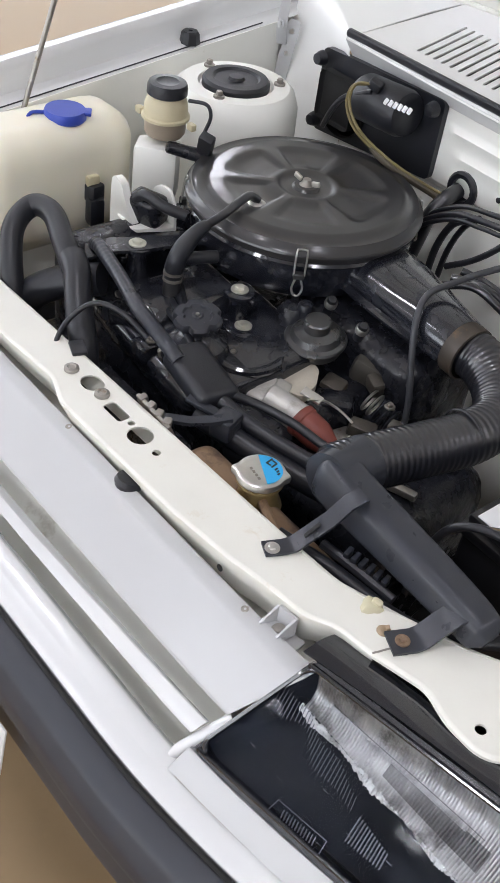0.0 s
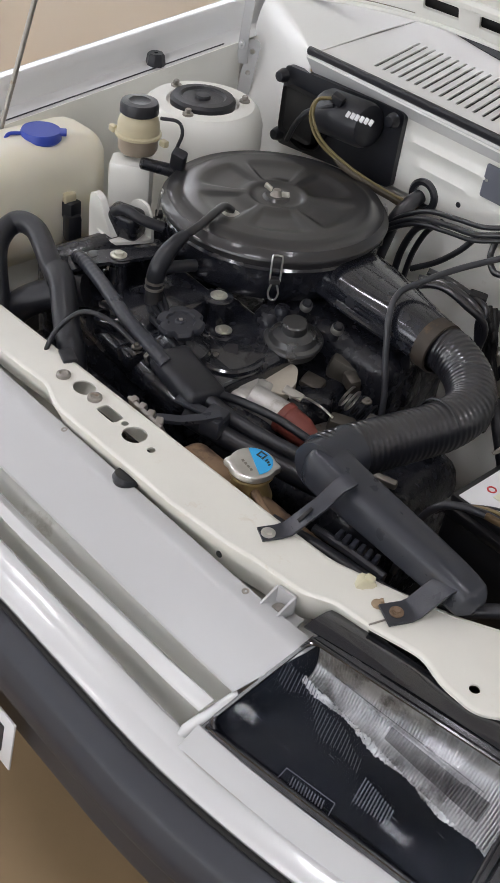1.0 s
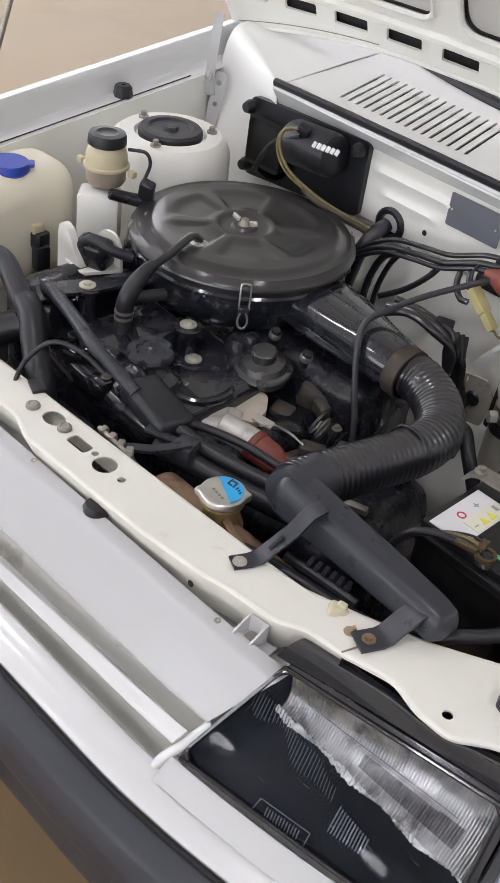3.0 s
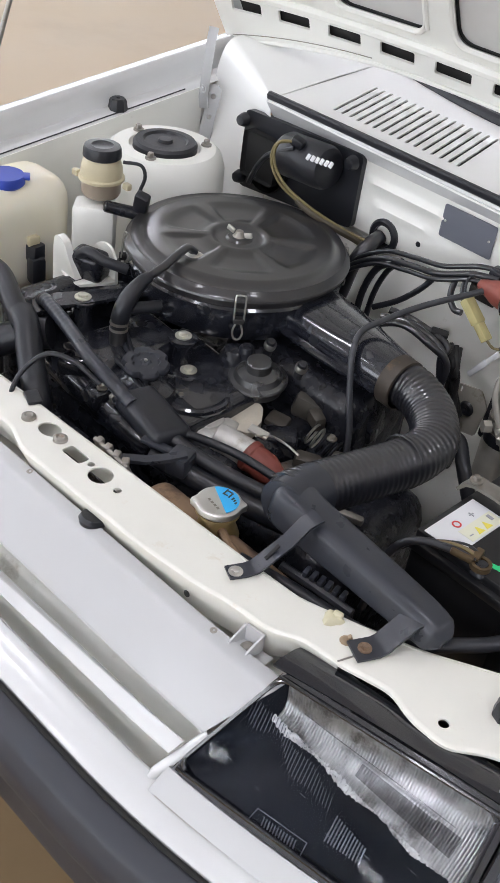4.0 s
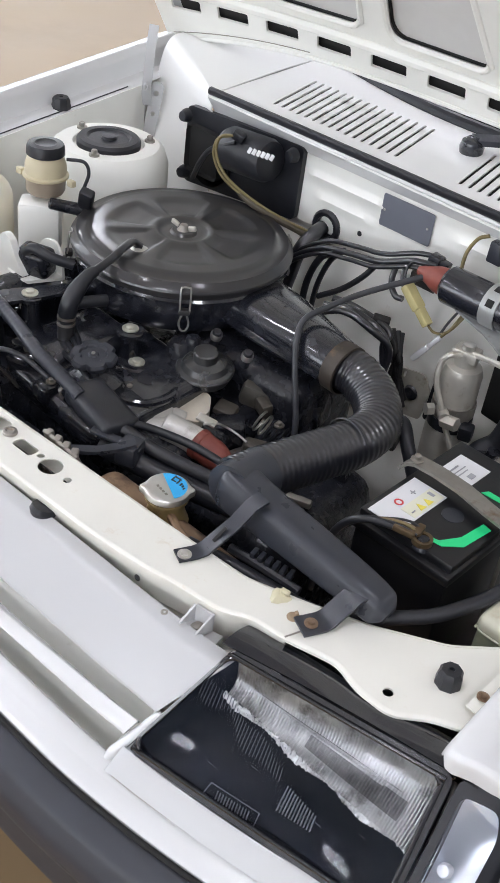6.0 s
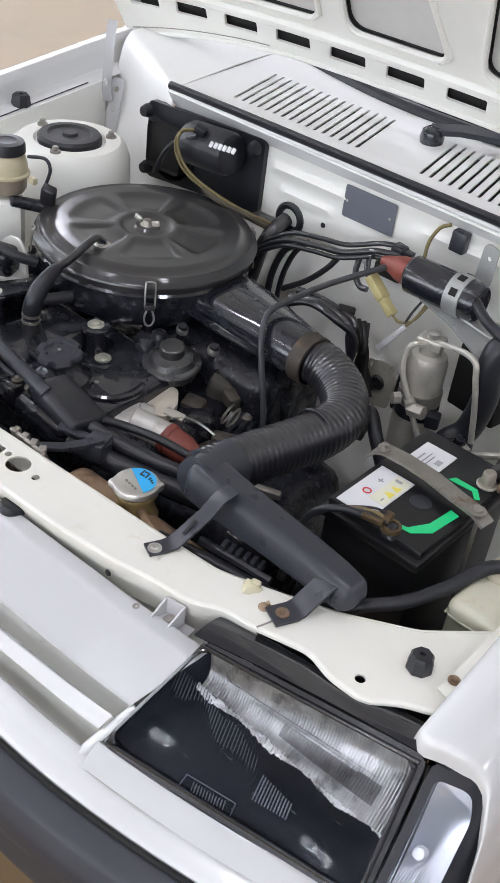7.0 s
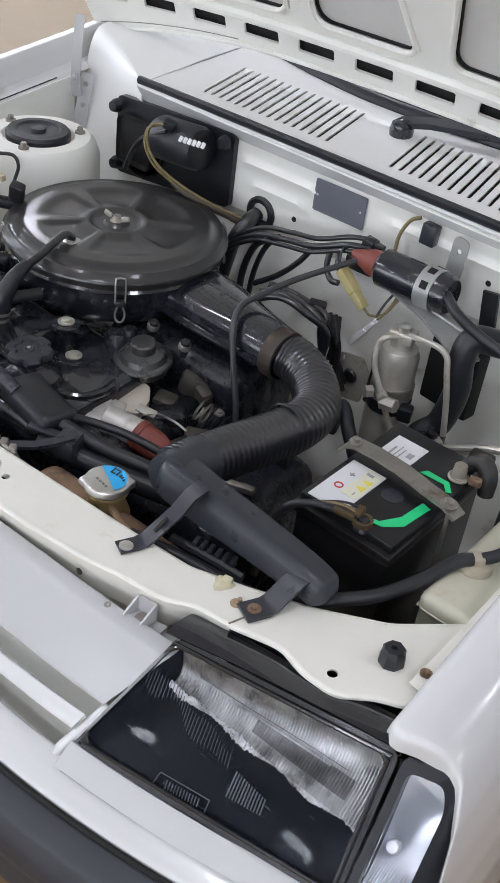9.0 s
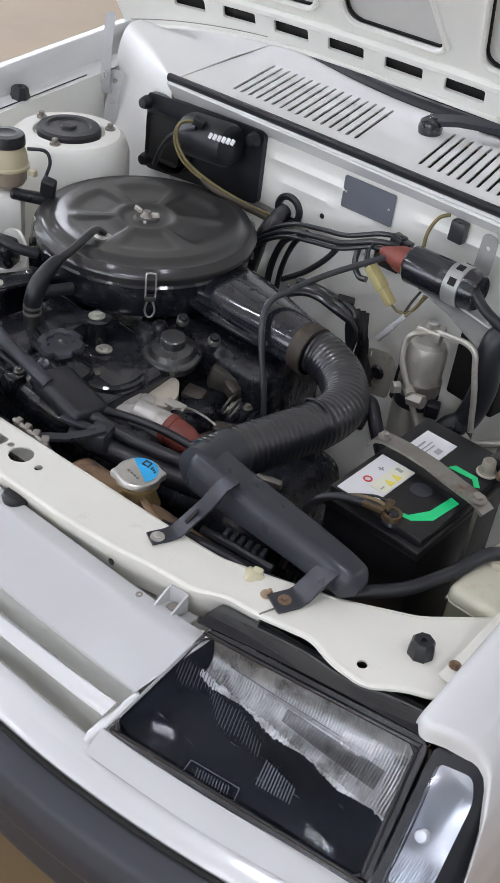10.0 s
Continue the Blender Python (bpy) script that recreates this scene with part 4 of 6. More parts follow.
def spring_clip(a, drop=0.05):
    """A wire clip over the rim at that angle."""
    d = Vector((math.cos(a), math.sin(a), 0))
    e = Vector((-d.y, d.x, 0))
    o = Vector((AC.x, AC.y, 0)) + d * 0.181
    zt = 0.886
    w = 0.0075
    pts = [o + e * w + Vector((0, 0, zt - 0.035)) + d * 0.004, o + e * w + Vector((0, 0, zt)), o + e * w * 0.6 + Vector((0, 0, zt + 0.003)) - d * 0.003, o - e * w * 0.6 + Vector((0, 0, zt + 0.003)) - d * 0.003, o - e * w + Vector((0, 0, zt)), o - e * w + Vector((0, 0, zt - 0.035)) + d * 0.004]
    bm = tube(B(), pts, 0.0014, 6, 4)
    pts = [o + e * 0.003 + Vector((0, 0, zt - 0.040)), o + e * w + Vector((0, 0, zt - 0.055)) + d * 0.003, o + e * w * 0.5 + Vector((0, 0, zt - 0.066)) + d * 0.004, o - e * w * 0.5 + Vector((0, 0, zt - 0.066)) + d * 0.004, o - e * w + Vector((0, 0, zt - 0.055)) + d * 0.003, o - e * 0.003 + Vector((0, 0, zt - 0.040))]
    tube(bm, pts, 0.0016, 6, 4)
    c = part("clip", bm, STEEL, air, "bright wire spring clip")
    bm = box(B(), o + Vector((0, 0, zt - 0.036)) + d * 0.001, (0.012, 0.016, 0.009), Matrix.Rotation(a, 3, "Z"), 0.002)
    part("keeper", bm, SATIN, c)


spring_clip(radians(-42))
spring_clip(radians(55))
spring_clip(radians(232))
# breather port and hose on the lid
port = ac(0.105, radians(-86), 0.893)
part("port", lathe(B(), [(0.019, -0.001), (0.017, 0.002), (0.011, 0.003), (0.008, 0.005), (0.007, 0.012), (0.0, 0.012)], port, n=24), STEEL, lid, "small bright breather port")
# snorkel
bm = B()
SN = [Vector((-0.100, 0.492, 0.836)), Vector((-0.04, 0.490, 0.837)), Vector((0.04, 0.478, 0.838)), Vector((0.105, 0.466, 0.838)), Vector((0.158, 0.459, 0.836))]
SW = [0.064, 0.062, 0.055, 0.046, 0.039]
SH = [0.030, 0.031, 0.033, 0.036, 0.037]
C = curve(SN, 6)
m = len(C) - 1
rings = []
for i, p in enumerate(C):
    k = i / m * 4
    j = min(3, int(k))
    f = k - j
    w, h = SW[j] * (1 - f) + SW[j + 1] * f, SH[j] * (1 - f) + SH[j + 1] * f
    t = (C[min(i + 1, m)] - C[max(i - 1, 0)]).normalized()
    e = Z.cross(t).normalized()
    ring = []
    for q in range(28):
        a = 2 * math.pi * q / 28
        pw = 0.62 + 0.38 * i / m
        ca, sa = math.cos(a), math.sin(a)
        ring.append(bm.verts.new(p + e * w * math.copysign(abs(ca) ** pw, ca) + Z * h * math.copysign(abs(sa) ** pw, sa)))
    rings.append(ring)
for p, q in zip(rings, rings[1:]):
    for i in range(28):
        bm.faces.new((p[i], p[(i + 1) % 28], q[(i + 1) % 28], q[i]))
bm.faces.new(rings[-1])
part("snorkel", bm, GLOSS, air, "glossy black flattened intake snorkel")
bm = strap(B(), curve([(-0.085, 0.428, 0.832), (0.0, 0.417, 0.832), (0.065, 0.415, 0.831), (0.11, 0.421, 0.828), (0.148, 0.424, 0.826)], 5), 0.012, 0.004, (0, 1, 0.15))
part("seam_flange", bm, GLOSS, air)

# ---- corrugated intake hose ----
ih = thing("intake_hose", (0.24, 0.36, 0.80), "glossy black corrugated air intake hose", "hose")


def ribs(s, total):
    t = (s / 0.0088) % 1.0
    return 1 + 0.030 * ((t / 0.62 if t < 0.62 else (1 - t) / 0.38) - 0.5)


IH = [(0.158, 0.460, 0.836), (0.194, 0.460, 0.833), (0.237, 0.442, 0.826), (0.272, 0.402, 0.821), (0.280, 0.350, 0.820), (0.271, 0.290, 0.822), (0.260, 0.230, 0.826), (0.250, 0.170, 0.830), (0.248, 0.140, 0.832)]
part("hose", tube(B(), IH, 0.0342, 32, 56, shape=ribs), HOSE, ih)
bm = lathe(B(), [(0.036, 0), (0.039, 0.001), (0.039, 0.024), (0.036, 0.025)], (0.150, 0.4575, 0.8355), (1, -0.05, -0.03), 32)
part("collar", bm, mat("rust_stained_band", (0.055, 0.045, 0.036), 0.5, metal=0.3, var=0.4, scale=60, dirt=(0.12, 0.08, 0.045), dirt_at=0.6, dscale=40), ih, "rust-stained clamp band")
bm = lathe(B(), [(0.036, 0), (0.0375, 0.001), (0.0375, 0.004), (0.036, 0.005)], (0.2755, 0.335, 0.8205), (-0.1, -1, 0.03), 32)
part("band", bm, RUBBER, ih)

# ---- inlet pipe on the front panel ----
ip = thing("inlet_pipe", (0.38, 0.11, 0.80), "matt black moulded plastic air inlet pipe", "air pipe")
DP = curve([(0.252, 0.140, 0.836), (0.262, 0.135, 0.836), (0.30, 0.129, 0.837), (0.36, 0.124, 0.837), (0.43, 0.117, 0.838), (0.480, 0.112, 0.838), (0.502, 0.110, 0.836), (0.514, 0.109, 0.834)], 6)
bm = B()
rings = []
for i, p in enumerate(DP):
    k = i / (len(DP) - 1)
    tt = (DP[min(i + 1, len(DP) - 1)] - DP[max(i - 1, 0)]).normalized()
    e = Z.cross(tt).normalized()
    up = tt.cross(e)
    end = min(1, (k + 0.02) / 0.10) ** 0.5 * min(1, (1.02 - k) / 0.16) ** 0.5
    w, h = (0.0265 - 0.0115 * k) * end, (0.029 - 0.014 * k) * end
    ring = []
    for q in range(32):
        a = 2 * math.pi * q / 32
        ca, sa = math.cos(a), math.sin(a)
        ring.append(bm.verts.new(p + e * (w * math.copysign(abs(ca) ** 0.55, ca) + 0.006 * sa) + up * h * math.copysign(abs(sa) ** 0.55, sa)))
    rings.append(ring)
for p, q in zip(rings, rings[1:]):
    for i in range(32):
        bm.faces.new((p[i], p[(i + 1) % 32], q[(i + 1) % 32], q[i]))
bm.faces.new(rings[0][::-1])
bm.faces.new(rings[-1])
tube(bm, [(0.256, 0.125, 0.833), (0.254, 0.150, 0.832), (0.253, 0.185, 0.831)], 0.0345, 26, 5)
part("pipe", bm, PLASTIC, ip)
part("bracket", strap(B(), [(0.283, 0.012, zc(0.289) + 0.003), (0.292, 0.032, zc(0.289) + 0.003), (0.297, 0.042, zc(0.289) + 0.006), (0.308, 0.080, 0.842), (0.313, 0.098, 0.862), (0.317, 0.115, 0.868)], 0.021, 0.003, (1, -0.2, 0)), PLASTIC, ip, "painted steel bracket")
part("bracket_slot", box(B(), (0.3030, 0.060, 0.8322), (0.005, 0.022, 0.0010), turn(43, 0, -15), 0.0004), VOID, ip)
bolt(ip, (0.288, 0.020, zc(0.289) + 0.0045), r=0.005, h=0.004)
part("bracket", strap(B(), [(0.452, 0.034, zc(0.46) + 0.003), (0.463, 0.058, zc(0.46) + 0.003), (0.466, 0.066, zc(0.46) + 0.006), (0.471, 0.083, 0.834), (0.476, 0.097, 0.846), (0.482, 0.112, 0.850)], 0.029, 0.003, (1, -0.4, 0)), PLASTIC, ip)
bolt(ip, (0.458, 0.047, zc(0.46) + 0.0045), r=0.0046, h=0.005, material=RUST)

# ---- radiator ----
rad = thing("radiator", (0.1, 0.07, 0.40), "radiator with brown aged brass top tank", "radiator")
bm = box(B(), (0.215, 0.070, 0.758), (0.27, 0.056, 0.050), None, 0.020, 4)
part("top_tank", bm, BRASS, rad)
part("core", box(B(), (0.15, 0.068, 0.56), (0.40, 0.036, 0.36)), DULL, rad)
part("shroud", box(B(), (-0.13, 0.085, 0.55), (0.34, 0.05, 0.36), None, 0.01), DULL, rad)
bm = lathe(B(), [(0.030, -0.045), (0.024, -0.030), (0.022, -0.012), (0.028, -0.010), (0.028, -0.006), (0.0, -0.006)], (0.192, 0.082, 0.815), n=30)
part("neck", bm, mat("yellowed_brass_neck", (0.42, 0.32, 0.15), 0.4, metal=0.6, var=0.3, scale=50, dirt=(0.2, 0.13, 0.08), dirt_at=0.55, dscale=40), rad)
bm = tube(B(), [(0.205, 0.075, 0.79), (0.235, 0.062, 0.792), (0.262, 0.052, 0.795)], 0.006, 10, 6)
part("overflow_pipe", bm, BRASS, rad)
ears = lambda a: 1 + 0.20 * max(0, math.cos(2 * (a - 0.75))) ** 16
bm = lathe(B(), [(0.0275, -0.005), (0.029, -0.004), (0.0295, 0.001), (0.0285, 0.004), (0.026, 0.0055), (0.022, 0.006), (0.0, 0.0065)], (0.192, 0.082, 0.815), n=72, wob=ears)
cap = part("cap", bm, STEEL, rad, "steel pressure cap with a half light blue sticker")
half = [Vector((0.192 + 0.0245 * math.cos(radians(a)), 0.082 + 0.0245 * math.sin(radians(a)))) for a in range(-24, 158, 7)]
st = part("sticker", plate(B(), half, [], 0.0006, Matrix.Translation((0, 0, 0.8222))), CAPBLUE, cap, "light blue half-round sticker")
bm = B()
for x, y, w, h in ((0.186, 0.098, 0.002, 0.011), (0.190, 0.102, 0.006, 0.002), (0.195, 0.098, 0.002, 0.010), (0.190, 0.094, 0.006, 0.002), (0.201, 0.096, 0.002, 0.005), (0.205, 0.095, 0.002, 0.004), (0.209, 0.093, 0.002, 0.004)):
    box(bm, (x, y, 0.8226), (w, h, 0.0006), turn(0, 0, 10))
part("print", bm, INK, cap)
bm = B()
for i in range(4):
    box(bm, (0.184 + 0.006 * i, 0.073 - 0.001 * i, 0.8217), (0.004, 0.003, 0.0005), turn(0, 0, -20))
part("print", bm, DARKSTEEL, cap)

# ---- engine ----
eng = thing("engine", (-0.1, 0.3, 0.45), "small transverse petrol engine in dusty black", "engine")
part("block", box(B(), (-0.13, 0.30, 0.57), (0.44, 0.32, 0.34), None, 0.03, 3), DULL, eng)
bm = box(B(), (-0.155, 0.250, 0.752), (0.33, 0.225, 0.05), turn(6, 0, -4), 0.018, 3)
part("valve_cover", bm, GLOSS, eng, "glossy black rocker cover")
tongue = rpoly([(-0.150, 0.215), (-0.085, 0.325), (-0.049, 0.326), (-0.010, 0.300), (0.006, 0.262), (-0.002, 0.224), (-0.030, 0.206)], 0.022, 5)
part("cover_end", plate(B(), tongue, [], 0.030, Matrix.Translation((0, 0, 0.776))), GLOSS, eng)
edge = [Vector((p.x, p.y, 0.774)) for p in tongue]
part("cover_bead", tube(B(), edge + edge[:1], 0.0075, 10, 2), GLOSS, eng)
part("cap_neck", lathe(B(), [(0.050, -0.052), (0.046, -0.030), (0.036, -0.022), (0.028, -0.012), (0.026, -0.004)], (-0.088, 0.197, 0.822), (0.03, -0.06, 1), 40, wob=lambda a: 1 + 0.06 * math.cos(3 * a + 0.4)), GLOSS, eng)
part("bolt_tower", lathe(B(), [(0.046, -0.030), (0.040, -0.018), (0.031, -0.012), (0.026, -0.004), (0.022, -0.002), (0.0, -0.002)], (-0.086, 0.280, 0.782), n=40, wob=lambda a: 1 + 0.10 * math.cos(3 * a + 1.0)), GLOSS, eng)
part("cover_hump", box(B(), (-0.185, 0.245, 0.782), (0.115, 0.150, 0.040), turn(5, -3, -8), 0.018, 4), GLOSS, eng)
PALEZINC = mat("yellowed_zinc", (0.60, 0.59, 0.51), 0.32, metal=0.55, var=0.12, scale=60)
oc = part("oil_cap", lathe(B(), [(0.026, -0.006), (0.032, -0.004), (0.033, 0.002), (0.030, 0.006), (0.020, 0.007), (0.018, 0.004), (0.008, 0.004), (0.006, 0.006), (0.0, 0.006)], (-0.088, 0.197, 0.822), (0.05, -0.1, 1), 72, wob=lambda a: 1.05 - 0.17 * max(0.0, math.cos(6 * a)) ** 2), BUMPER, eng, "black star-shaped oil filler cap")
bolt(oc, (-0.088, 0.1965, 0.827), r=0.003, h=0.003, washer=False, name="centre")
for c in ((-0.111, 0.287, 0.826), (-0.086, 0.280, 0.782), (-0.256, 0.212, 0.843)):
    bm = lathe(B(), [(0.016, -0.060), (0.013, -0.010), (0.022, -0.007), (0.022, -0.002), (0.020, -0.001), (0.0, -0.001)], c, n=32)
    part("boss", bm, GLOSS, eng)
    bolt(eng, c, r=0.0075, h=0.0065, material=PALEZINC)
part("timing_cover", box(B(), (-0.33, 0.26, 0.66), (0.06, 0.26, 0.34), None, 0.02, 3), DULL, eng)
part("lift_bracket", strap(B(), [(-0.295, 0.150, 0.825), (-0.275, 0.180, 0.838), (-0.255, 0.215, 0.841), (-0.245, 0.260, 0.841), (-0.235, 0.315, 0.838)], 0.036, 0.005, (1, -0.3, 0)), GLOSS, eng)
bm = lathe(B(), [(0.038, -0.03), (0.038, -0.018), (0.044, -0.016), (0.045, -0.013), (0.043, -0.010), (0.037, -0.008), (0.032, 0.0), (0.022, 0.003), (0.019, 0.004), (0.019, 0.017), (0.017, 0.019), (0.0, 0.019)], (-0.008, 0.347, 0.800), (0.05, -0.1, 1), 40)
part("vacuum_unit", bm, mat("grey_cadmium", (0.12, 0.122, 0.125), 0.28, metal=0.75, var=0.2, scale=40), eng, "round grey metal vacuum valve")
bm = lathe(B(), [(0.013, 0.0), (0.012, 0.016), (0.010, 0.020), (0.0, 0.021)], (-0.045, 0.356, 0.800), n=24)
part("valve_stub", bm, DULL, eng)
bm = lathe(B(), [(0.024, -0.02), (0.022, 0.0), (0.015, 0.010), (0.0, 0.012)], (-0.062, 0.348, 0.800), n=24)
part("valve_stub", bm, DULL, eng)
# alloy housing and red boot
bm = box(B(), (0.012, 0.248, 0.742), (0.060, 0.060, 0.03), turn(6, 4, 20), 0.010, 3)
lathe(bm, [(0.022, -0.03), (0.024, 0.010), (0.020, 0.016), (0.0, 0.017)], (-0.002, 0.250, 0.745), (0.1, -0.1, 1), 28)
part("water_outlet", bm, ALLOY, eng, "bare cast alloy water outlet")
part("outlet_pipe", rod(B(), (0.030, 0.235, 0.752), (0.082, 0.252, 0.744), 0.021, 0.021, 28, 0.002), ALLOY, eng)
bm = plate(B(), rpoly([(-0.010, 0.290), (0.010, 0.326), (0.030, 0.326), (0.050, 0.304), (0.056, 0.276), (0.028, 0.266)], 0.008), [], 0.014, fn=lambda p: Vector((p.x, p.y, 0.762 + p.z + 0.25 * (p.y - 0.31))))
part("cast_lug", bm, mat("pale_casting", (0.52, 0.48, 0.40), 0.6, metal=0.2, var=0.15, scale=60, bump=0.2), eng)
bm = lathe(B(), [(0.0215, 0), (0.0235, 0.002), (0.0235, 0.010), (0.022, 0.012), (0.022, 0.036), (0.019, 0.046), (0.012, 0.062), (0.0, 0.064)], (0.078, 0.251, 0.744), (0.93, 0.15, -0.22), 28)
part("red_boot", bm, REDRUB, eng, "red-brown rubber boot")
part("clamp_wire", tube(B(), [(0.078, 0.262, 0.770), (0.086, 0.285, 0.765), (0.105, 0.300, 0.755), (0.128, 0.302, 0.750)], 0.0018, 6, 6), STEEL, eng)
part("tab", box(B(), (0.072, 0.275, 0.768), (0.03, 0.014, 0.004), turn(10, 10, 20), 0.001), STEEL, eng)
part("gearbox", box(B(), (0.16, 0.34, 0.56), (0.24, 0.26, 0.26), turn(0, 0, 8), 0.05, 3), DULL, eng)
part("distributor", lathe(B(), [(0.035, -0.10), (0.035, 0.0), (0.028, 0.012), (0.02, 0.03), (0, 0.032)], (0.10, 0.40, 0.70), (0.4, 0.1, 1), 30), PLASTIC, eng)
bm = box(B(), (0.060, 0.405, 0.752), (0.060, 0.045, 0.04), turn(0, 12, 25), 0.010)
part("carburettor", bm, mat("grimy_alloy", (0.07, 0.065, 0.055), 0.6, metal=0.3, var=0.4, scale=50, bump=0.3, bscale=150), eng, "grimy alloy carburettor body")
bm = box(B(), (-0.015, 0.452, 0.748), (0.085, 0.075, 0.060), turn(4, 10, 35), 0.012, 3)
box(bm, (0.030, 0.470, 0.742), (0.05, 0.04, 0.05), turn(0, -8, 60), 0.008, 2)
part("carburettor_base", bm, mat("olive_grime_alloy", (0.16, 0.15, 0.115), 0.55, metal=0.2, var=0.5, scale=45, bump=0.4, bscale=120, dirt=(0.05, 0.045, 0.035), dirt_at=0.52, dscale=30), eng, "grimy olive alloy casting")
part("head_block", box(B(), (0.0, 0.475, 0.715), (0.27, 0.17, 0.17), turn(0, 0, 3), 0.03, 3), DULL, eng)
part("manifold", box(B(), (-0.05, 0.43, 0.72), (0.22, 0.08, 0.08), turn(0, 0, 5), 0.03, 3), DULL, eng)
for c, s, r in (((0.155, 0.385, 0.72), (0.05, 0.02, 0.012), 30), ((0.19, 0.30, 0.70), (0.12, 0.012, 0.012), 20), ((0.12, 0.30, 0.69), (0.06, 0.05, 0.04), -15)):
    part("bracket", box(B(), c, s, turn(5, 0, r), 0.003), DARKSTEEL, eng)

c, a = (-0.182, 0.223, 0.842), (0.02, -0.06, -1)
part("stub", lathe(B(), [(0.0, -0.010), (0.0120, -0.010), (0.0120, 0.020), (0.0, 0.020)], c, a, 20), RUBBER, eng)
for h in (0.006, 0.016):
    part("hose_clip", lathe(B(), [(0.0122, h), (0.0140, h), (0.0140, h + 0.004), (0.0122, h + 0.004), (0.0122, h)], c, a, 20), DARKSTEEL, eng, "dull spring hose clip")
part("breather_stub", rod(B(), (-0.181, 0.221, 0.765), (-0.182, 0.222, 0.828), 0.013, n=18, ch=0.002), SATIN, eng)
for x, y, z, h in ((-0.035, 0.39, 0.80, 0.03), (0.035, 0.385, 0.80, 0.03)):
    nip = part("nipple", rod(B(), (x, y, z), (x + 0.01, y - 0.004, z + h), 0.0075, 0.0065, 12, 0.001), RUBBER, eng)
    part("crimp", lathe(B(), [(0.0085, 0), (0.0095, 0.002), (0.0095, 0.010), (0.0085, 0.012)], (x + 0.005, y - 0.002, z + h * 0.5), (0.01, -0.004, h), 12), STEEL, nip, "bright hose crimp")
for x, y, z, sx, sy, sz, rz in ((-0.20, 0.16, 0.765, 0.05, 0.03, 0.04, 20), (-0.13, 0.145, 0.76, 0.04, 0.03, 0.03, -10), (-0.15, 0.33, 0.775, 0.07, 0.03, 0.03, 5), (0.07, 0.33, 0.72, 0.05, 0.04, 0.05, 40), (0.10, 0.46, 0.74, 0.08, 0.05, 0.06, 12), (0.20, 0.42, 0.70, 0.06, 0.05, 0.06, 25), (-0.30, 0.29, 0.80, 0.05, 0.06, 0.04, 15)):
    part("casting", box(B(), (x, y, z), (sx, sy, sz), turn(6, -5, rz), 0.008, 2), GLOSS if sz < 0.045 else DULL, eng)
for x, y, z in ((-0.225, 0.165, 0.788), (-0.125, 0.15, 0.777), (-0.05, 0.235, 0.772), (-0.02, 0.27, 0.768), (-0.16, 0.335, 0.792), (0.09, 0.42, 0.785), (0.13, 0.37, 0.75)):
    bolt(eng, (x, y, z), r=0.0045, h=0.007, material=DARKSTEEL)
part("shaft", rod(B(), (0.12, 0.31, 0.715), (0.20, 0.32, 0.70), 0.004, n=10), STEEL, eng, "bright steel rod")
for i in range(5):
    part("winding", lathe(B(), [(0.017, 0), (0.019, 0.002), (0.017, 0.004)], (0.095 + 0.010 * i, 0.365 + 0.002 * i, 0.742 - 0.003 * i), (1, 0.2, -0.3), 16), STEEL if i < 2 else RUBBER, eng)
lb = thing("latch_bracket", (0.03, 0.065, 0.76), "dull zinc latch bracket behind the front panel", "bracket")
part("plate", box(B(), (0.020, 0.058, 0.785), (0.075, 0.006, 0.03), turn(25, 0, -3), 0.002), DARKSTEEL, lb)
for i in range(4):
    part("lug", box(B(), (-0.008 + 0.018 * i, 0.056, 0.796), (0.010, 0.012, 0.010), turn(10, 0, 15 * i), 0.002), DARKSTEEL, lb)
part("arm", strap(B(), [(0.03, 0.062, 0.79), (0.055, 0.085, 0.792), (0.075, 0.105, 0.80), (0.085, 0.125, 0.803)], 0.012, 0.006, (1, 0, 0)), PLASTIC, lb)
cb = thing("cable_comb", (0.35, 0.10, 0.77), "black plastic cable clip comb on a loom", "cable clip")
part("spine", tube(B(), [(0.30, 0.085, 0.795), (0.34, 0.092, 0.792), (0.40, 0.10, 0.788)], 0.006, 8, 6), RUBBER, cb)
for i in range(6):
    part("tooth", box(B(), (0.33 + 0.010 * i, 0.096 + 0.002 * i, 0.800 - 0.001 * i), (0.006, 0.014, 0.010), turn(0, 0, 15), 0.001), PLASTIC, cb)

# ---- hoses over the engine ----


def hose(name, pts, r, label, material=RUBBER, category="hose", n=14, steps=10, shape=None, parent=None, group=""):
    ob = part(name, tube(B(), pts, r, n, steps, shape), material, parent, at=pts[0] if not parent else None)
    return tagged(ob, label, category, group) if not parent else ob


hose("radiator_hose", [(-0.30, 0.045, 0.70), (-0.335, 0.055, 0.78), (-0.385, 0.085, 0.832), (-0.40, 0.125, 0.853), (-0.36, 0.135, 0.858), (-0.30, 0.118, 0.845), (-0.26, 0.108, 0.83)], 0.0165, "black rubber hose looping over the engine", n=20)
hose("radiator_hose", [(-0.275, 0.116, 0.838), (-0.245, 0.106, 0.830), (-0.205, 0.085, 0.80), (-0.165, 0.068, 0.77), (-0.14, 0.06, 0.70)], 0.0195, "thick black rubber hose sleeve by the radiator", n=20)
hose("radiator_hose", [(-0.25, 0.15, 0.805), (-0.29, 0.115, 0.79), (-0.325, 0.075, 0.755), (-0.34, 0.05, 0.68)], 0.024, "thick black rubber radiator hose beside the engine", n=20)
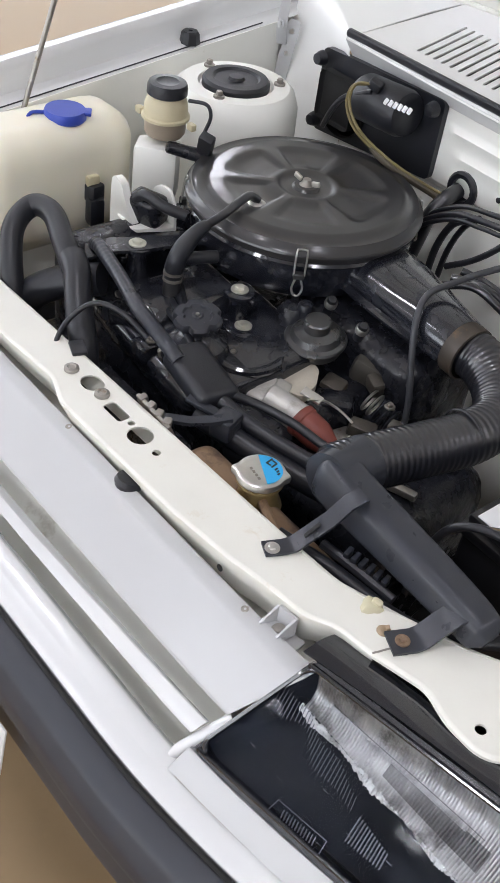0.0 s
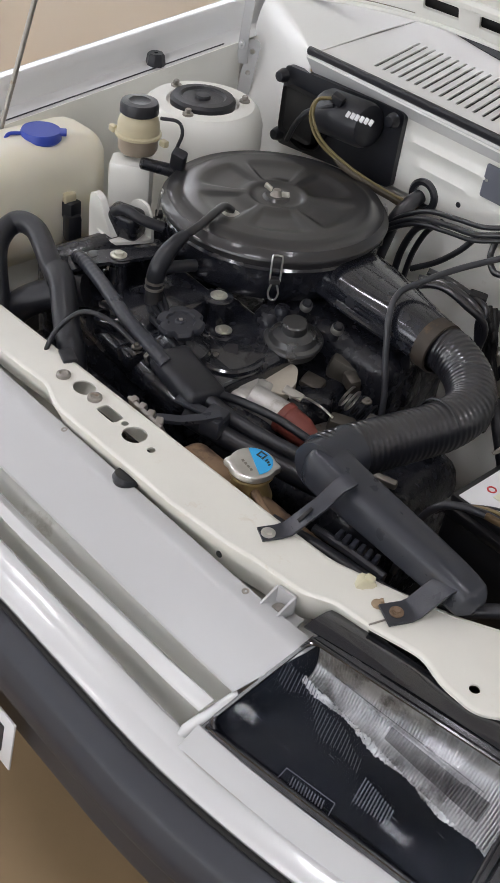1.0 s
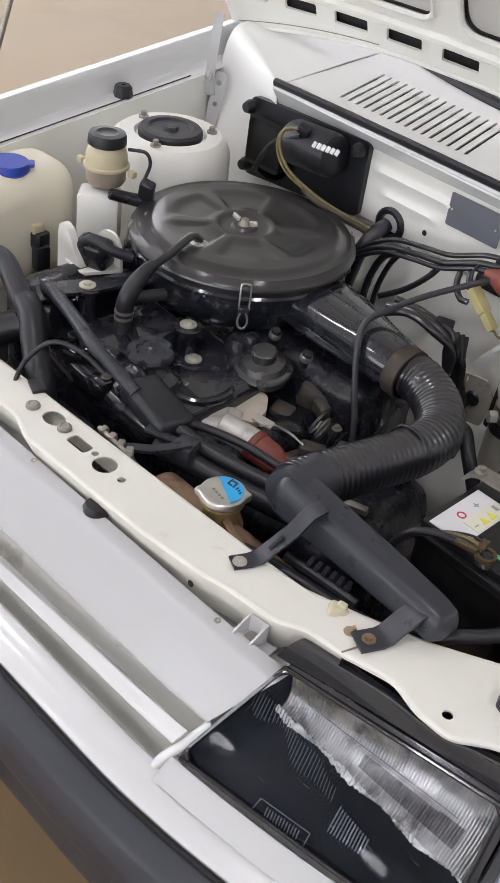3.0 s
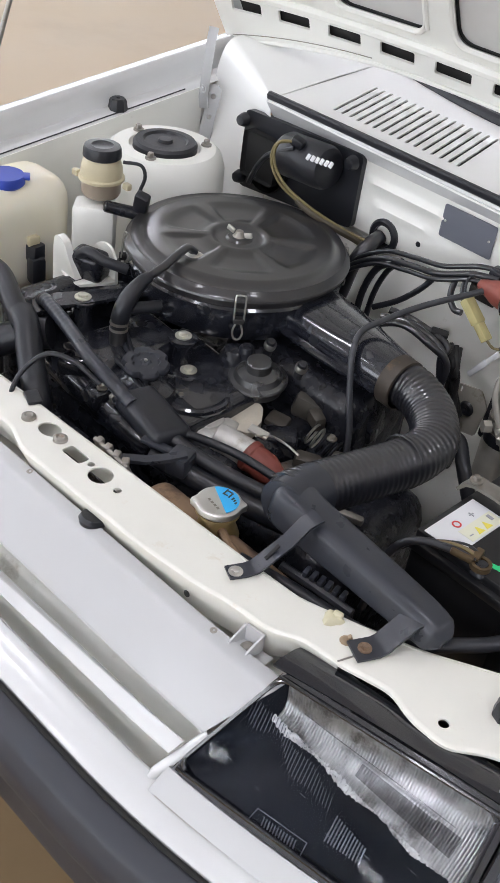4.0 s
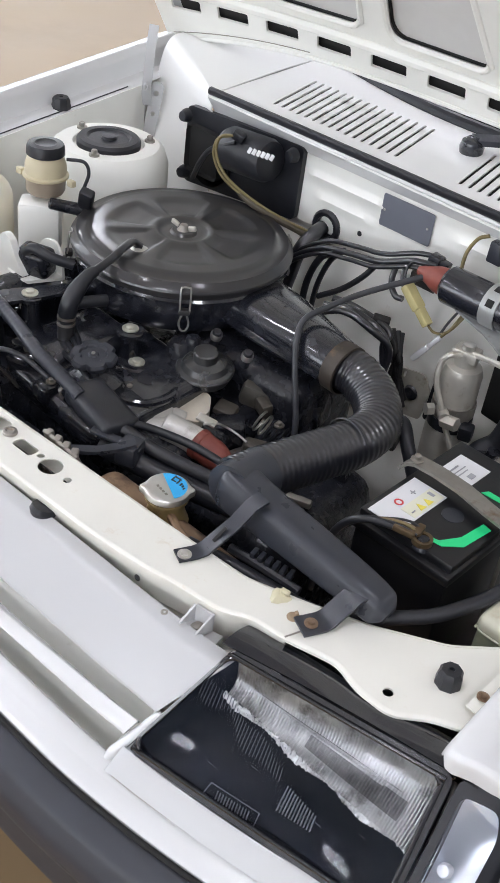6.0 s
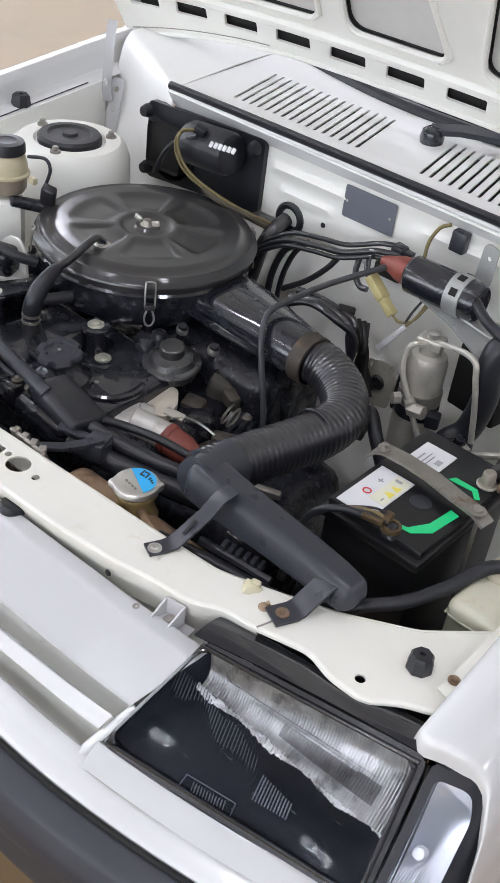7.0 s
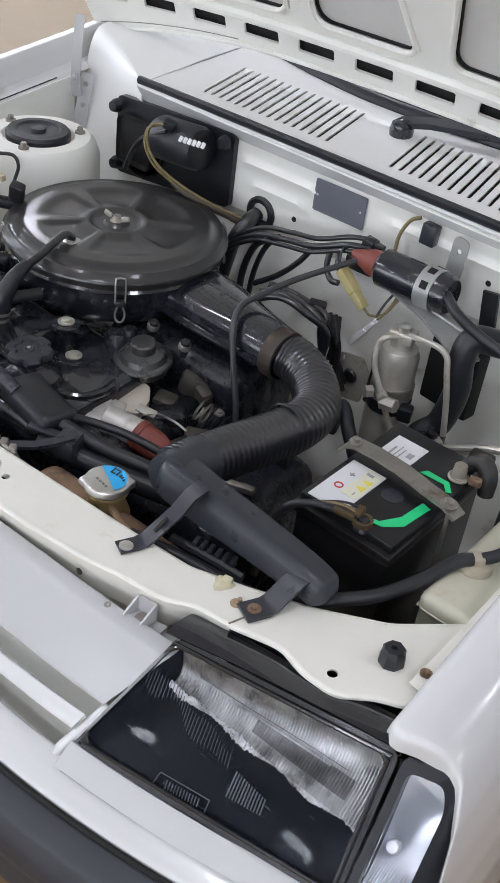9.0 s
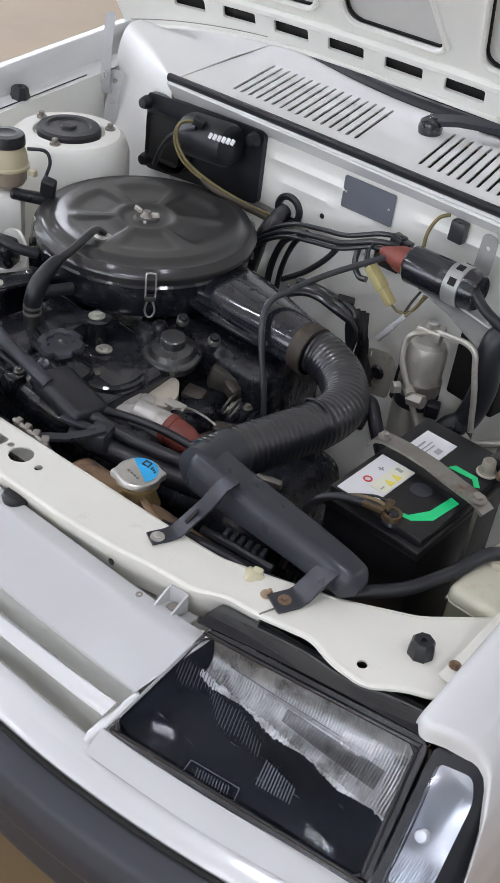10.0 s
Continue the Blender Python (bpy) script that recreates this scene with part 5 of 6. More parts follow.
hose("wiring_conduit", [(-0.305, 0.185, 0.80), (-0.300, 0.170, 0.828), (-0.278, 0.160, 0.843), (-0.245, 0.152, 0.846), (-0.19, 0.140, 0.845), (-0.12, 0.125, 0.838), (-0.06, 0.122, 0.828), (-0.03, 0.125, 0.815)], 0.0102, "black ribbed wiring conduit", PLASTIC, "conduit", shape=lambda s, t: 1 + 0.02 * math.sin(2 * math.pi * s / 0.009), steps=24)
cov = thing("wiring_cover", (0.0, 0.145, 0.79), "soft black rubber sleeve round a wiring joint", "wiring sleeve")
bm = box(B(), (-0.005, 0.143, 0.800), (0.105, 0.062, 0.034), turn(-6, 8, -6), 0.012, 3)
part("sleeve", bm, RUBBER, cov)
for i in range(4):
    hose("plug_lead", [(-0.05 - 0.012 * i, 0.165 + 0.006 * i, 0.802), (-0.085 - 0.012 * i, 0.175 + 0.01 * i, 0.808), (-0.14 - 0.02 * i, 0.19 + 0.02 * i, 0.80), (-0.18 - 0.02 * i, 0.21 + 0.02 * i, 0.785)], 0.0042, "black rubber ignition lead on the engine", parent=None, category="cable", group="ignition leads")
hose("wiring_loom", [(0.04, 0.140, 0.795), (0.08, 0.150, 0.785), (0.13, 0.165, 0.778), (0.19, 0.185, 0.772), (0.24, 0.20, 0.765)], 0.010, "black taped wiring loom over the engine", RUBBER, "cable")
hose("wiring_loom", [(0.04, 0.155, 0.798), (0.07, 0.180, 0.79), (0.12, 0.20, 0.785), (0.18, 0.215, 0.775)], 0.006, "black taped wiring loom over the engine", RUBBER, "cable")
hose("coolant_hose", [(0.03, 0.115, 0.775), (0.10, 0.14, 0.762), (0.17, 0.165, 0.755), (0.24, 0.19, 0.75)], 0.016, "black rubber coolant hose by the radiator", RUBBER)
bm = box(B(), (0.055, 0.118, 0.795), (0.075, 0.014, 0.006), turn(0, 6, 22), 0.002)
box(bm, (0.075, 0.125, 0.785), (0.03, 0.035, 0.030), turn(0, 0, 20), 0.004)
tagged(part("loom_bracket", bm, PLASTIC, at=(0.06, 0.12, 0.78)), "black loom bracket behind the front panel", "bracket")
hose("breather_hose", [port + Vector((0.002, 0.002, 0.008)), Vector((-0.199, 0.362, 0.911)), Vector((-0.191, 0.335, 0.910)), Vector((-0.185, 0.305, 0.902)), Vector((-0.184, 0.272, 0.892)), Vector((-0.183, 0.262, 0.888))], 0.0066, "black rubber breather hose from the lid", HOSE)
hose("breather_elbow", [(-0.184, 0.276, 0.893), (-0.183, 0.262, 0.889), (-0.181, 0.242, 0.876), (-0.180, 0.228, 0.859), (-0.182, 0.223, 0.838)], lambda s: 0.0088 + 0.0050 * min(1, s * 1.8), "black rubber breather elbow on the engine", RUBBER, n=20)
hose("breather_elbow", [(-0.180, 0.232, 0.853), (-0.174, 0.252, 0.853), (-0.166, 0.285, 0.850)], 0.0092, "black rubber breather branch behind the elbow", RUBBER)
hose("throttle_cable", [(-0.165, 0.02, 0.785), (-0.172, 0.045, 0.815), (-0.155, 0.075, 0.845), (-0.12, 0.095, 0.845), (-0.08, 0.11, 0.825)], 0.0035, "thin black cable loop by the engine", RUBBER, "cable")
hose("vacuum_hose", [(0.150, 0.385, 0.70), (0.140, 0.395, 0.755), (0.118, 0.405, 0.815), (0.100, 0.418, 0.862), (0.088, 0.445, 0.884), (0.090, 0.49, 0.890), (0.105, 0.56, 0.900), (0.150, 0.648, 0.922)], 0.0048, "grey-black vacuum hose arching over the snorkel", mat("faded_grey_hose", (0.045, 0.047, 0.054), 0.38, var=0.15, scale=50))

# ---- battery ----
BATT = mat("black_battery_plastic", (0.006, 0.006, 0.0075), 0.33, var=0.15, scale=40, bump=0.05, bscale=300)
BARSTEEL = mat("rust_streaked_bar", (0.25, 0.235, 0.21), 0.38, metal=0.6, var=0.3, scale=50, dirt=(0.16, 0.095, 0.055), dirt_at=0.60, dscale=22)
FAINT = mat("faint_grey_print", (0.34, 0.35, 0.37), 0.5)
bat = thing("battery", (0.455, 0.318, 0.60), "black car battery with white labels and green print", "battery")
part("case", box(B(), (0.455, 0.318, 0.712), (0.136, 0.218, 0.222), None, 0.006, 2), BATT, bat)
part("lid", box(B(), (0.455, 0.318, 0.830), (0.144, 0.228, 0.014), None, 0.003, 2), BATT, bat)
top = part("lid_top", box(B(), (0.455, 0.322, 0.842), (0.136, 0.219, 0.014), None, 0.004, 2), BATT, bat)
for c, w, d in (((0.421, 0.264, 0.8498), 0.050, 0.096), ((0.429, 0.378, 0.8498), 0.046, 0.048)):
    part("paper_label", box(B(), c, (w, d, 0.0012)), LABEL, bat, "white printed label")
part("print_panel", box(B(), (0.433, 0.278, 0.8506), (0.022, 0.062, 0.0006)), mat("pale_yellow_print", (0.72, 0.72, 0.58), 0.45, var=0.03), bat)
for i in range(2):
    y = 0.270 + 0.015 * i
    part("warning_triangle", plate(B(), [(0.441, y - 0.006), (0.441, y + 0.006), (0.429, y)], [], 0.0006, Matrix.Translation((0, 0, 0.8514))), YELLOW, bat)
part("ring_mark", plate(B(), ring2((0.413, 0.256), 0.006, n=16), [ring2((0.413, 0.256), 0.004, n=16)], 0.0006, Matrix.Translation((0, 0, 0.8512))), REDINK, bat)
for x, y, w, d in ((0.413, 0.285, 0.002, 0.010), (0.413, 0.285, 0.010, 0.002), (0.430, 0.300, 0.012, 0.006), (0.436, 0.255, 0.002, 0.008), (0.418, 0.365, 0.003, 0.030), (0.425, 0.370, 0.002, 0.034), (0.431, 0.368, 0.002, 0.030), (0.442, 0.372, 0.010, 0.014)):
    part("print_bar", box(B(), (x, y, 0.8512), (w * 0.8, d * 0.8, 0.0006)), FAINT, bat)
bm = plate(B(), [(0.474, 0.235), (0.486, 0.238), (0.500, 0.264), (0.504, 0.306), (0.517, 0.303), (0.512, 0.252), (0.494, 0.232), (0.474, 0.229)], [], 0.0008, Matrix.Translation((0, 0, 0.8500)))
part("green_band", bm, GREEN, bat, "bright green printed band")
bm = plate(B(), [(0.468, 0.356), (0.473, 0.366), (0.505, 0.366), (0.518, 0.350), (0.512, 0.346), (0.502, 0.358)], [], 0.0008, Matrix.Translation((0, 0, 0.8500)))
part("green_band", bm, GREEN, bat)
part("vent_cap", lathe(B(), [(0.014, -0.003), (0.014, 0.001), (0, 0.0012)], (0.470, 0.290, 0.849), n=20), PLASTIC, bat)
for c in ((0.476, 0.219, 0.848), (0.508, 0.383, 0.848)):
    part("terminal", lathe(B(), [(0.012, -0.004), (0.0085, 0.006), (0.007, 0.008), (0, 0.008)], c, n=20), DULL, bat, "lead battery post")
cpl = thing("battery_terminal_clamp", (0.47, 0.22, 0.85), "corroded brass battery terminal clamp with wires", "battery terminal")
bm = lathe(B(), [(0.0080, 0), (0.0125, 0), (0.0125, 0.007), (0.0080, 0.007), (0.0080, 0)], (0.474, 0.220, 0.849), n=20)
box(bm, (0.452, 0.214, 0.856), (0.028, 0.012, 0.009), turn(0, 0, 12), 0.002)
box(bm, (0.464, 0.226, 0.857), (0.010, 0.020, 0.008), turn(0, 0, 12), 0.002)
part("clamp", bm, mat("corroded_brass", (0.11, 0.075, 0.04), 0.5, metal=0.6, var=0.4, scale=90, dirt=(0.13, 0.30, 0.24), dirt_at=0.62, dscale=60), cpl)
for i in range(4):
    part("wire", tube(B(), [(0.468, 0.216 + 0.004 * i, 0.858), (0.450, 0.213 + 0.004 * i, 0.860 + 0.002 * (i % 2)), (0.428, 0.208 + 0.002 * i, 0.858), (0.405, 0.198, 0.850), (0.388, 0.19, 0.830)], 0.0016, 6, 6), (RUBBER, OLIVE, RUST, RUBBER)[i], cpl)
hose("battery_cable", [(0.44, 0.214, 0.853), (0.410, 0.200, 0.852), (0.386, 0.190, 0.836), (0.372, 0.182, 0.80), (0.365, 0.175, 0.72)], 0.005, "black battery cable curving down the case", RUBBER, "cable")
pos = thing("battery_terminal_cover", (0.508, 0.383, 0.85), "dirty cream battery terminal clamp cover", "battery terminal")
part("cover", lathe(B(), [(0.012, 0), (0.012, 0.003), (0.0095, 0.004), (0.0085, 0.018), (0.007, 0.020), (0, 0.020)], (0.508, 0.383, 0.851), n=20), mat("grimy_grey_clamp", (0.27, 0.245, 0.20), 0.45, metal=0.3, var=0.3, scale=70), pos)
part("base_ring", lathe(B(), [(0.012, 0), (0.0138, 0.001), (0.0138, 0.003), (0.012, 0.004)], (0.508, 0.383, 0.8495), n=20), DRIER, pos)
bm = tube(B(), [(0.506, 0.408, 0.854), (0.517, 0.410, 0.866), (0.529, 0.408, 0.867), (0.538, 0.404, 0.856), (0.541, 0.402, 0.832)], lambda t: 0.0105 + 0.002 * math.sin(math.pi * t), 14, 6)
part("boot", bm, GRIME, pos, "dark grey rubber boot pushed aside")
part("bracket", box(B(), (0.530, 0.385, 0.856), (0.016, 0.012, 0.010), turn(0, 10, 25), 0.002), RUST, pos)
hd = thing("battery_hold_down", (0.45, 0.33, 0.86), "rust-spotted steel battery hold-down bar", "battery bracket")
part("bar", strap(B(), [(0.372, 0.318, 0.852), (0.380, 0.321, 0.862), (0.390, 0.324, 0.866), (0.420, 0.326, 0.866), (0.460, 0.322, 0.867), (0.500, 0.314, 0.866), (0.535, 0.310, 0.864), (0.552, 0.308, 0.856)], 0.024, 0.004, (0, 1, 0)), BARSTEEL, hd)
bolt(hd, (0.388, 0.322, 0.868), r=0.005, h=0.008, material=DARKSTEEL)
bolt(hd, (0.535, 0.309, 0.866), r=0.0065, h=0.006, material=DARKSTEEL)
part("stay_rod", rod(B(), (0.538, 0.309, 0.70), (0.538, 0.309, 0.87), 0.003, n=10), DARKSTEEL, hd)
part("battery_tray", box(B(), (0.455, 0.318, 0.592), (0.16, 0.24, 0.015), None, 0.003), SATIN, car)

# ---- coolant overflow tank ----
ot = thing("overflow_tank", (0.60, 0.24, 0.62), "milky plastic coolant overflow tank beside the battery", "coolant tank")
bm = box(B(), (0.612, 0.299, 0.811), (0.076, 0.202, 0.028), None, 0.011, 4)
part("bottle", bm, mat("milky_plastic", (0.55, 0.54, 0.43), 0.38, var=0.10, scale=12, dirt=(0.46, 0.36, 0.22), dirt_at=0.56, dscale=11), ot)
bm = box(B(), (0.612, 0.299, 0.722), (0.074, 0.199, 0.170), None, 0.012, 4)
part("filled_part", bm, mat("coolant_behind_plastic", (0.23, 0.245, 0.175), 0.35, var=0.14, scale=14), ot, "dull green part holding coolant")
bm = tube(B(), [(0.5745, 0.38, 0.804), (0.5742, 0.216, 0.804), (0.5780, 0.2030, 0.804), (0.588, 0.1982, 0.804), (0.648, 0.1980, 0.804)], 0.0012, 6, 6)
part("weld_seam", bm, mat("pale_weld_plastic", (0.52, 0.52, 0.42), 0.4, var=0.05), ot)
part("cap", lathe(B(), [(0.021, 0), (0.021, 0.005), (0.019, 0.008), (0.013, 0.009), (0.011, 0.010), (0.010, 0.017), (0.008, 0.019), (0, 0.019)], (0.598, 0.282, 0.825), n=28), mat("dirty_milky_plastic", (0.42, 0.38, 0.29), 0.42, var=0.15, scale=30), ot, "milky plastic cap with a hose stub")
hose("overflow_hose", [(0.262, 0.052, 0.795), (0.33, 0.075, 0.786), (0.42, 0.088, 0.786), (0.475, 0.105, 0.796), (0.511, 0.132, 0.812), (0.541, 0.165, 0.818), (0.563, 0.212, 0.824), (0.576, 0.248, 0.832), (0.586, 0.266, 0.838), (0.594, 0.276, 0.838)], 0.0085, "black rubber overflow hose to the tank", RUBBER)

hose("overflow_hose", [(0.602, 0.286, 0.838), (0.615, 0.300, 0.844), (0.628, 0.325, 0.856), (0.632, 0.37, 0.860), (0.63, 0.44, 0.85)], 0.0075, "black rubber vent hose behind the tank cap", RUBBER)
# ---- washer tank ----
wt = thing("washer_tank", (-0.56, 0.24, 0.70), "yellowed plastic washer tank with a blue cap", "washer tank")
bm = box(B(), (-0.553, 0.235, 0.805), (0.135, 0.285, 0.212), turn(0, 0, 2), 0.05, 6)
part("bottle", bm, TANK, wt)
bm = lathe(B(), [(0.026, -0.012), (0.033, -0.004), (0.033, 0.006), (0.031, 0.010), (0.0, 0.011)], (-0.537, 0.262, 0.910), n=36)
part("cap", bm, BLUE, wt, "round blue plastic cap")
bm = box(B(), (-0.520, 0.285, 0.917), (0.024, 0.022, 0.006), turn(0, 0, 55), 0.002)
part("cap_tab", bm, BLUE, wt)
bm = tube(B(), [(-0.550, 0.232, 0.914), (-0.556, 0.215, 0.914), (-0.552, 0.203, 0.908)], 0.003, 8, 5)
part("tether", bm, BLUE, wt)
part("nozzle", box(B(), (-0.483, 0.280, 0.818), (0.014, 0.022, 0.020), None, 0.004), BROWNBOT, wt)
bm = box(B(), (-0.480, 0.282, 0.800), (0.024, 0.026, 0.03), turn(0, 0, 12), 0.004)
box(bm, (-0.474, 0.280, 0.770), (0.026, 0.028, 0.05), turn(0, 0, -8), 0.008)
part("pump", bm, RUBBER, wt, "small black washer pump")

# ---- brake fluid reservoir ----
br = thing("brake_reservoir", (-0.43, 0.375, 0.89), "amber plastic brake fluid reservoir with a black cap", "brake reservoir")
BX = (-0.436, 0.380, 0.006)
part("lower", lathe(B(), [(0.0, 0.894), (0.029, 0.894), (0.0325, 0.900), (0.033, 0.918), (0.034, 0.920)], BX, n=36), FLUID, br, "lower half dark with fluid")
part("bottle", lathe(B(), [(0.034, 0.920), (0.038, 0.922), (0.038, 0.926), (0.0345, 0.928), (0.034, 0.942), (0.031, 0.952), (0.027, 0.958), (0.026, 0.966), (0.0, 0.966)], BX, n=36), BROWNBOT, br)
part("cap", lathe(B(), [(0.029, 0.958), (0.0315, 0.960), (0.031, 0.972), (0.029, 0.977), (0.018, 0.978), (0.015, 0.976), (0.0, 0.976)], BX, n=36), RUBBER, br, "ribbed black screw cap")
for c in ((-0.470, 0.355, 0.930), (-0.388, 0.395, 0.928)):
    part("lug", box(B(), c, (0.014, 0.010, 0.011), None, 0.002), BROWNBOT, br)
part("wire", tube(B(), [(-0.40, 0.395, 0.965), (-0.375, 0.41, 0.966), (-0.365, 0.412, 0.95), (-0.368, 0.405, 0.925), (-0.372, 0.40, 0.90)], 0.003, 8, 6), RUBBER, br)
mc = thing("master_cylinder", (-0.38, 0.40, 0.88), "dark cast brake master cylinder under its reservoir", "brake cylinder")
part("body", rod(B(), (-0.402, 0.360, 0.897), (-0.33, 0.47, 0.868), 0.0095, 0.013, 20, 0.003), DULL, mc)
part("support", box(B(), (-0.432, 0.366, 0.845), (0.07, 0.05, 0.09), turn(0, 0, 45), 0.008), BAYWHITE, mc)
part("switch", box(B(), (-0.362, 0.405, 0.905), (0.024, 0.018, 0.05), turn(25, 15, 30), 0.004), RUBBER, mc)

# ---- white bracket by the engine ----
wb = thing("mount_bracket", (-0.36, 0.26, 0.80), "white painted steel mount bracket with a bolt", "bracket")
cheek = rpoly([(-0.384, 0.79), (-0.384, 0.860), (-0.374, 0.886), (-0.358, 0.894), (-0.344, 0.888), (-0.336, 0.866), (-0.322, 0.832), (-0.320, 0.79)], 0.010, 4)
part("cheek", plate(B(), cheek, [], 0.012, fn=lambda p: Vector((p.x, 0.240 - p.z + 9 * (p.x + 0.352) ** 2, p.y))), BAYWHITE, wb)
cheek = rpoly([(-0.350, 0.80), (-0.348, 0.866), (-0.332, 0.880), (-0.306, 0.882), (-0.292, 0.862), (-0.288, 0.80)], 0.010, 4)
part("cheek", plate(B(), cheek, [], 0.005, fn=lambda p: Vector((p.x, 0.300 - p.z, p.y))), BAYWHITE, wb)
part("web", plate(B(), rpoly([(-0.362, 0.245), (-0.31, 0.24), (-0.285, 0.30), (-0.33, 0.30)], 0.008), [], 0.005, Matrix.Translation((0, 0, 0.83))), BAYWHITE, wb)
bolt(wb, (-0.340, 0.236, 0.815), (0.2, -0.95, 0.1), 0.007, 0.008, BRASS)
part("mount", box(B(), (-0.325, 0.276, 0.850), (0.056, 0.040, 0.046), turn(8, 0, 20), 0.010, 3), DULL, wb)
part("mount_hose", tube(B(), [(-0.330, 0.258, 0.868), (-0.312, 0.262, 0.880), (-0.285, 0.275, 0.872), (-0.262, 0.30, 0.862)], 0.0085, 12, 6), RUBBER, wb)

# ---- heater blower ----
hb = thing("heater_blower", (-0.32, 0.72, 0.84), "black heater blower panel with its motor", "heater blower")
bm = plate(B(), rpoly([(-0.455, 0.838), (-0.176, 0.865), (-0.176, 0.998), (-0.458, 0.983)], 0.012), [], 0.012, fn=lambda p: Vector((p.x, 0.722 - p.z, p.y)))
part("panel", bm, RUBBER, hb)
# Near-black disc: the blower recess's darkness is put into its colour.
bm = lathe(B(), [(0.0, 0.0), (0.050, 0.0), (0.052, 0.004), (0.052, 0.010), (0.050, 0.012)], (-0.385, 0.722, 0.905), (0, -1, 0), 36)
part("shell", bm, VOID, hb)
bm = lathe(B(), [(0.034, -0.02), (0.038, -0.012), (0.038, 0.075), (0.034, 0.085), (0.026, 0.088), (0.0, 0.088)], (-0.300, 0.690, 0.958), (0.95, -0.05, 0.10), 36)
part("motor", bm, RUBBER, hb, "round black blower motor")
bm = B()
for i in range(6):
    box(bm, (-0.238 + 0.0100 * i, 0.6545, 0.985 + 0.0010 * i), (0.0076, 0.0020, 0.0105), turn(-25, 12, 0), 0.001)
part("badge", bm, LABEL, hb, "white block print")
for x, z in ((-0.447, 0.968), (-0.187, 0.984), (-0.442, 0.862)):
    bm = lathe(B(), [(0.0, 0.016), (0.009, 0.014), (0.012, 0.006), (0.013, 0.0)], (x, 0.711, z), (0, -1, 0), 18)
    part("fixing", bm, RUBBER, hb)
part("wire", tube(B(), [(-0.285, 0.655, 0.995), (-0.305, 0.645, 0.985), (-0.306, 0.640, 0.955), (-0.275, 0.638, 0.925), (-0.215, 0.645, 0.905), (-0.155, 0.67, 0.882), (-0.11, 0.70, 0.868)], 0.0026, 8, 8), OLIVE, hb)
part("wire", tube(B(), [(-0.270, 0.655, 1.000), (-0.296, 0.642, 0.992), (-0.298, 0.637, 0.962), (-0.265, 0.634, 0.932), (-0.205, 0.642, 0.910), (-0.15, 0.67, 0.888), (-0.105, 0.70, 0.872)], 0.0026, 8, 8), OLIVE, hb)
part("loom_tape", tube(B(), [(-0.235, 0.640, 0.912), (-0.205, 0.643, 0.902), (-0.16, 0.665, 0.886), (-0.125, 0.690, 0.870), (-0.105, 0.700, 0.852)], lambda t: 0.0055 + 0.002 * t, 10, 8), mat("dusty_brown_tape", (0.075, 0.062, 0.042), 0.6, var=0.4, scale=60, bump=0.3, bscale=250), hb)
part("plug", box(B(), (-0.270, 0.660, 0.998), (0.022, 0.016, 0.016), turn(10, 20, 20), 0.003), RUBBER, hb)
part("lead", tube(B(), [(-0.275, 0.66, 0.985), (-0.33, 0.66, 0.955), (-0.37, 0.675, 0.915), (-0.40, 0.69, 0.87)], 0.005, 8, 6), RUBBER, hb)
part("vent_shadow", box(B(), (-0.395, 0.709, 0.915), (0.085, 0.004, 0.085), None, 0.01), VOID, hb)

# ---- firewall fittings ----
GREYZINC = mat("dull_grey_zinc", (0.40, 0.41, 0.40), 0.4, metal=0.5, var=0.2, scale=50, dirt=(0.28, 0.27, 0.23), dirt_at=0.6, dscale=40)
coil = thing("ignition_coil", (0.25, 0.65, 0.93), "black ignition coil in a zinc clamp with a red boot", "ignition coil")
ax = Vector((0.96, -0.02, 0.02)).normalized()
c0 = Vector((0.188, 0.655, 0.925))
part("body", lathe(B(), [(0.0, 0), (0.026, 0), (0.030, 0.005), (0.030, 0.120), (0.026, 0.126), (0.0, 0.126)], c0, ax, 32), GLOSS, coil)
part("clamp", lathe(B(), [(0.0305, 0.078), (0.0330, 0.078), (0.0330, 0.104), (0.0305, 0.104)], c0, ax, 32), GREYZINC, coil, "zinc clamp band")
for a in (0.5, 1.3, 2.2):
    e = Vector((0, -math.cos(a), math.sin(a)))
    part("clamp_slot", box(B(), c0 + ax * 0.091 + e * 0.0328, (0.012, 0.012, 0.002), Vector((0, e.y, e.z)).to_track_quat("Z", "Y").to_matrix(), 0.0005), VOID, coil)
part("boot", lathe(B(), [(0.021, 0.004), (0.022, -0.006), (0.020, -0.020), (0.015, -0.032), (0.0105, -0.046), (0.007, -0.054), (0.0, -0.054)], c0, ax, 24), REDRUB, coil, "red-brown rubber boot")
part("tab", plate(B(), rpoly([(0.270, 0.93), (0.298, 0.93), (0.300, 0.995), (0.274, 0.998)], 0.010), [ring2((0.286, 0.975), 0.004, n=10)], 0.003, fn=lambda p: Vector((p.x, 0.700 - p.z, p.y))), GREYZINC, coil)
rd = thing("receiver_drier", (0.29, 0.60, 0.66), "weathered aluminium air conditioning receiver drier", "receiver drier")
part("canister", lathe(B(), [(0.0, 0.66), (0.028, 0.66), (0.031, 0.668), (0.031, 0.835), (0.027, 0.846), (0.018, 0.85), (0.018, 0.872), (0.010, 0.876), (0.0, 0.876)], (0.279, 0.60, 0), n=32), DRIER, rd)
part("clamp", lathe(B(), [(0.0315, 0.765), (0.034, 0.765), (0.034, 0.785), (0.0315, 0.785)], (0.279, 0.60, 0), n=32), DARKSTEEL, rd)
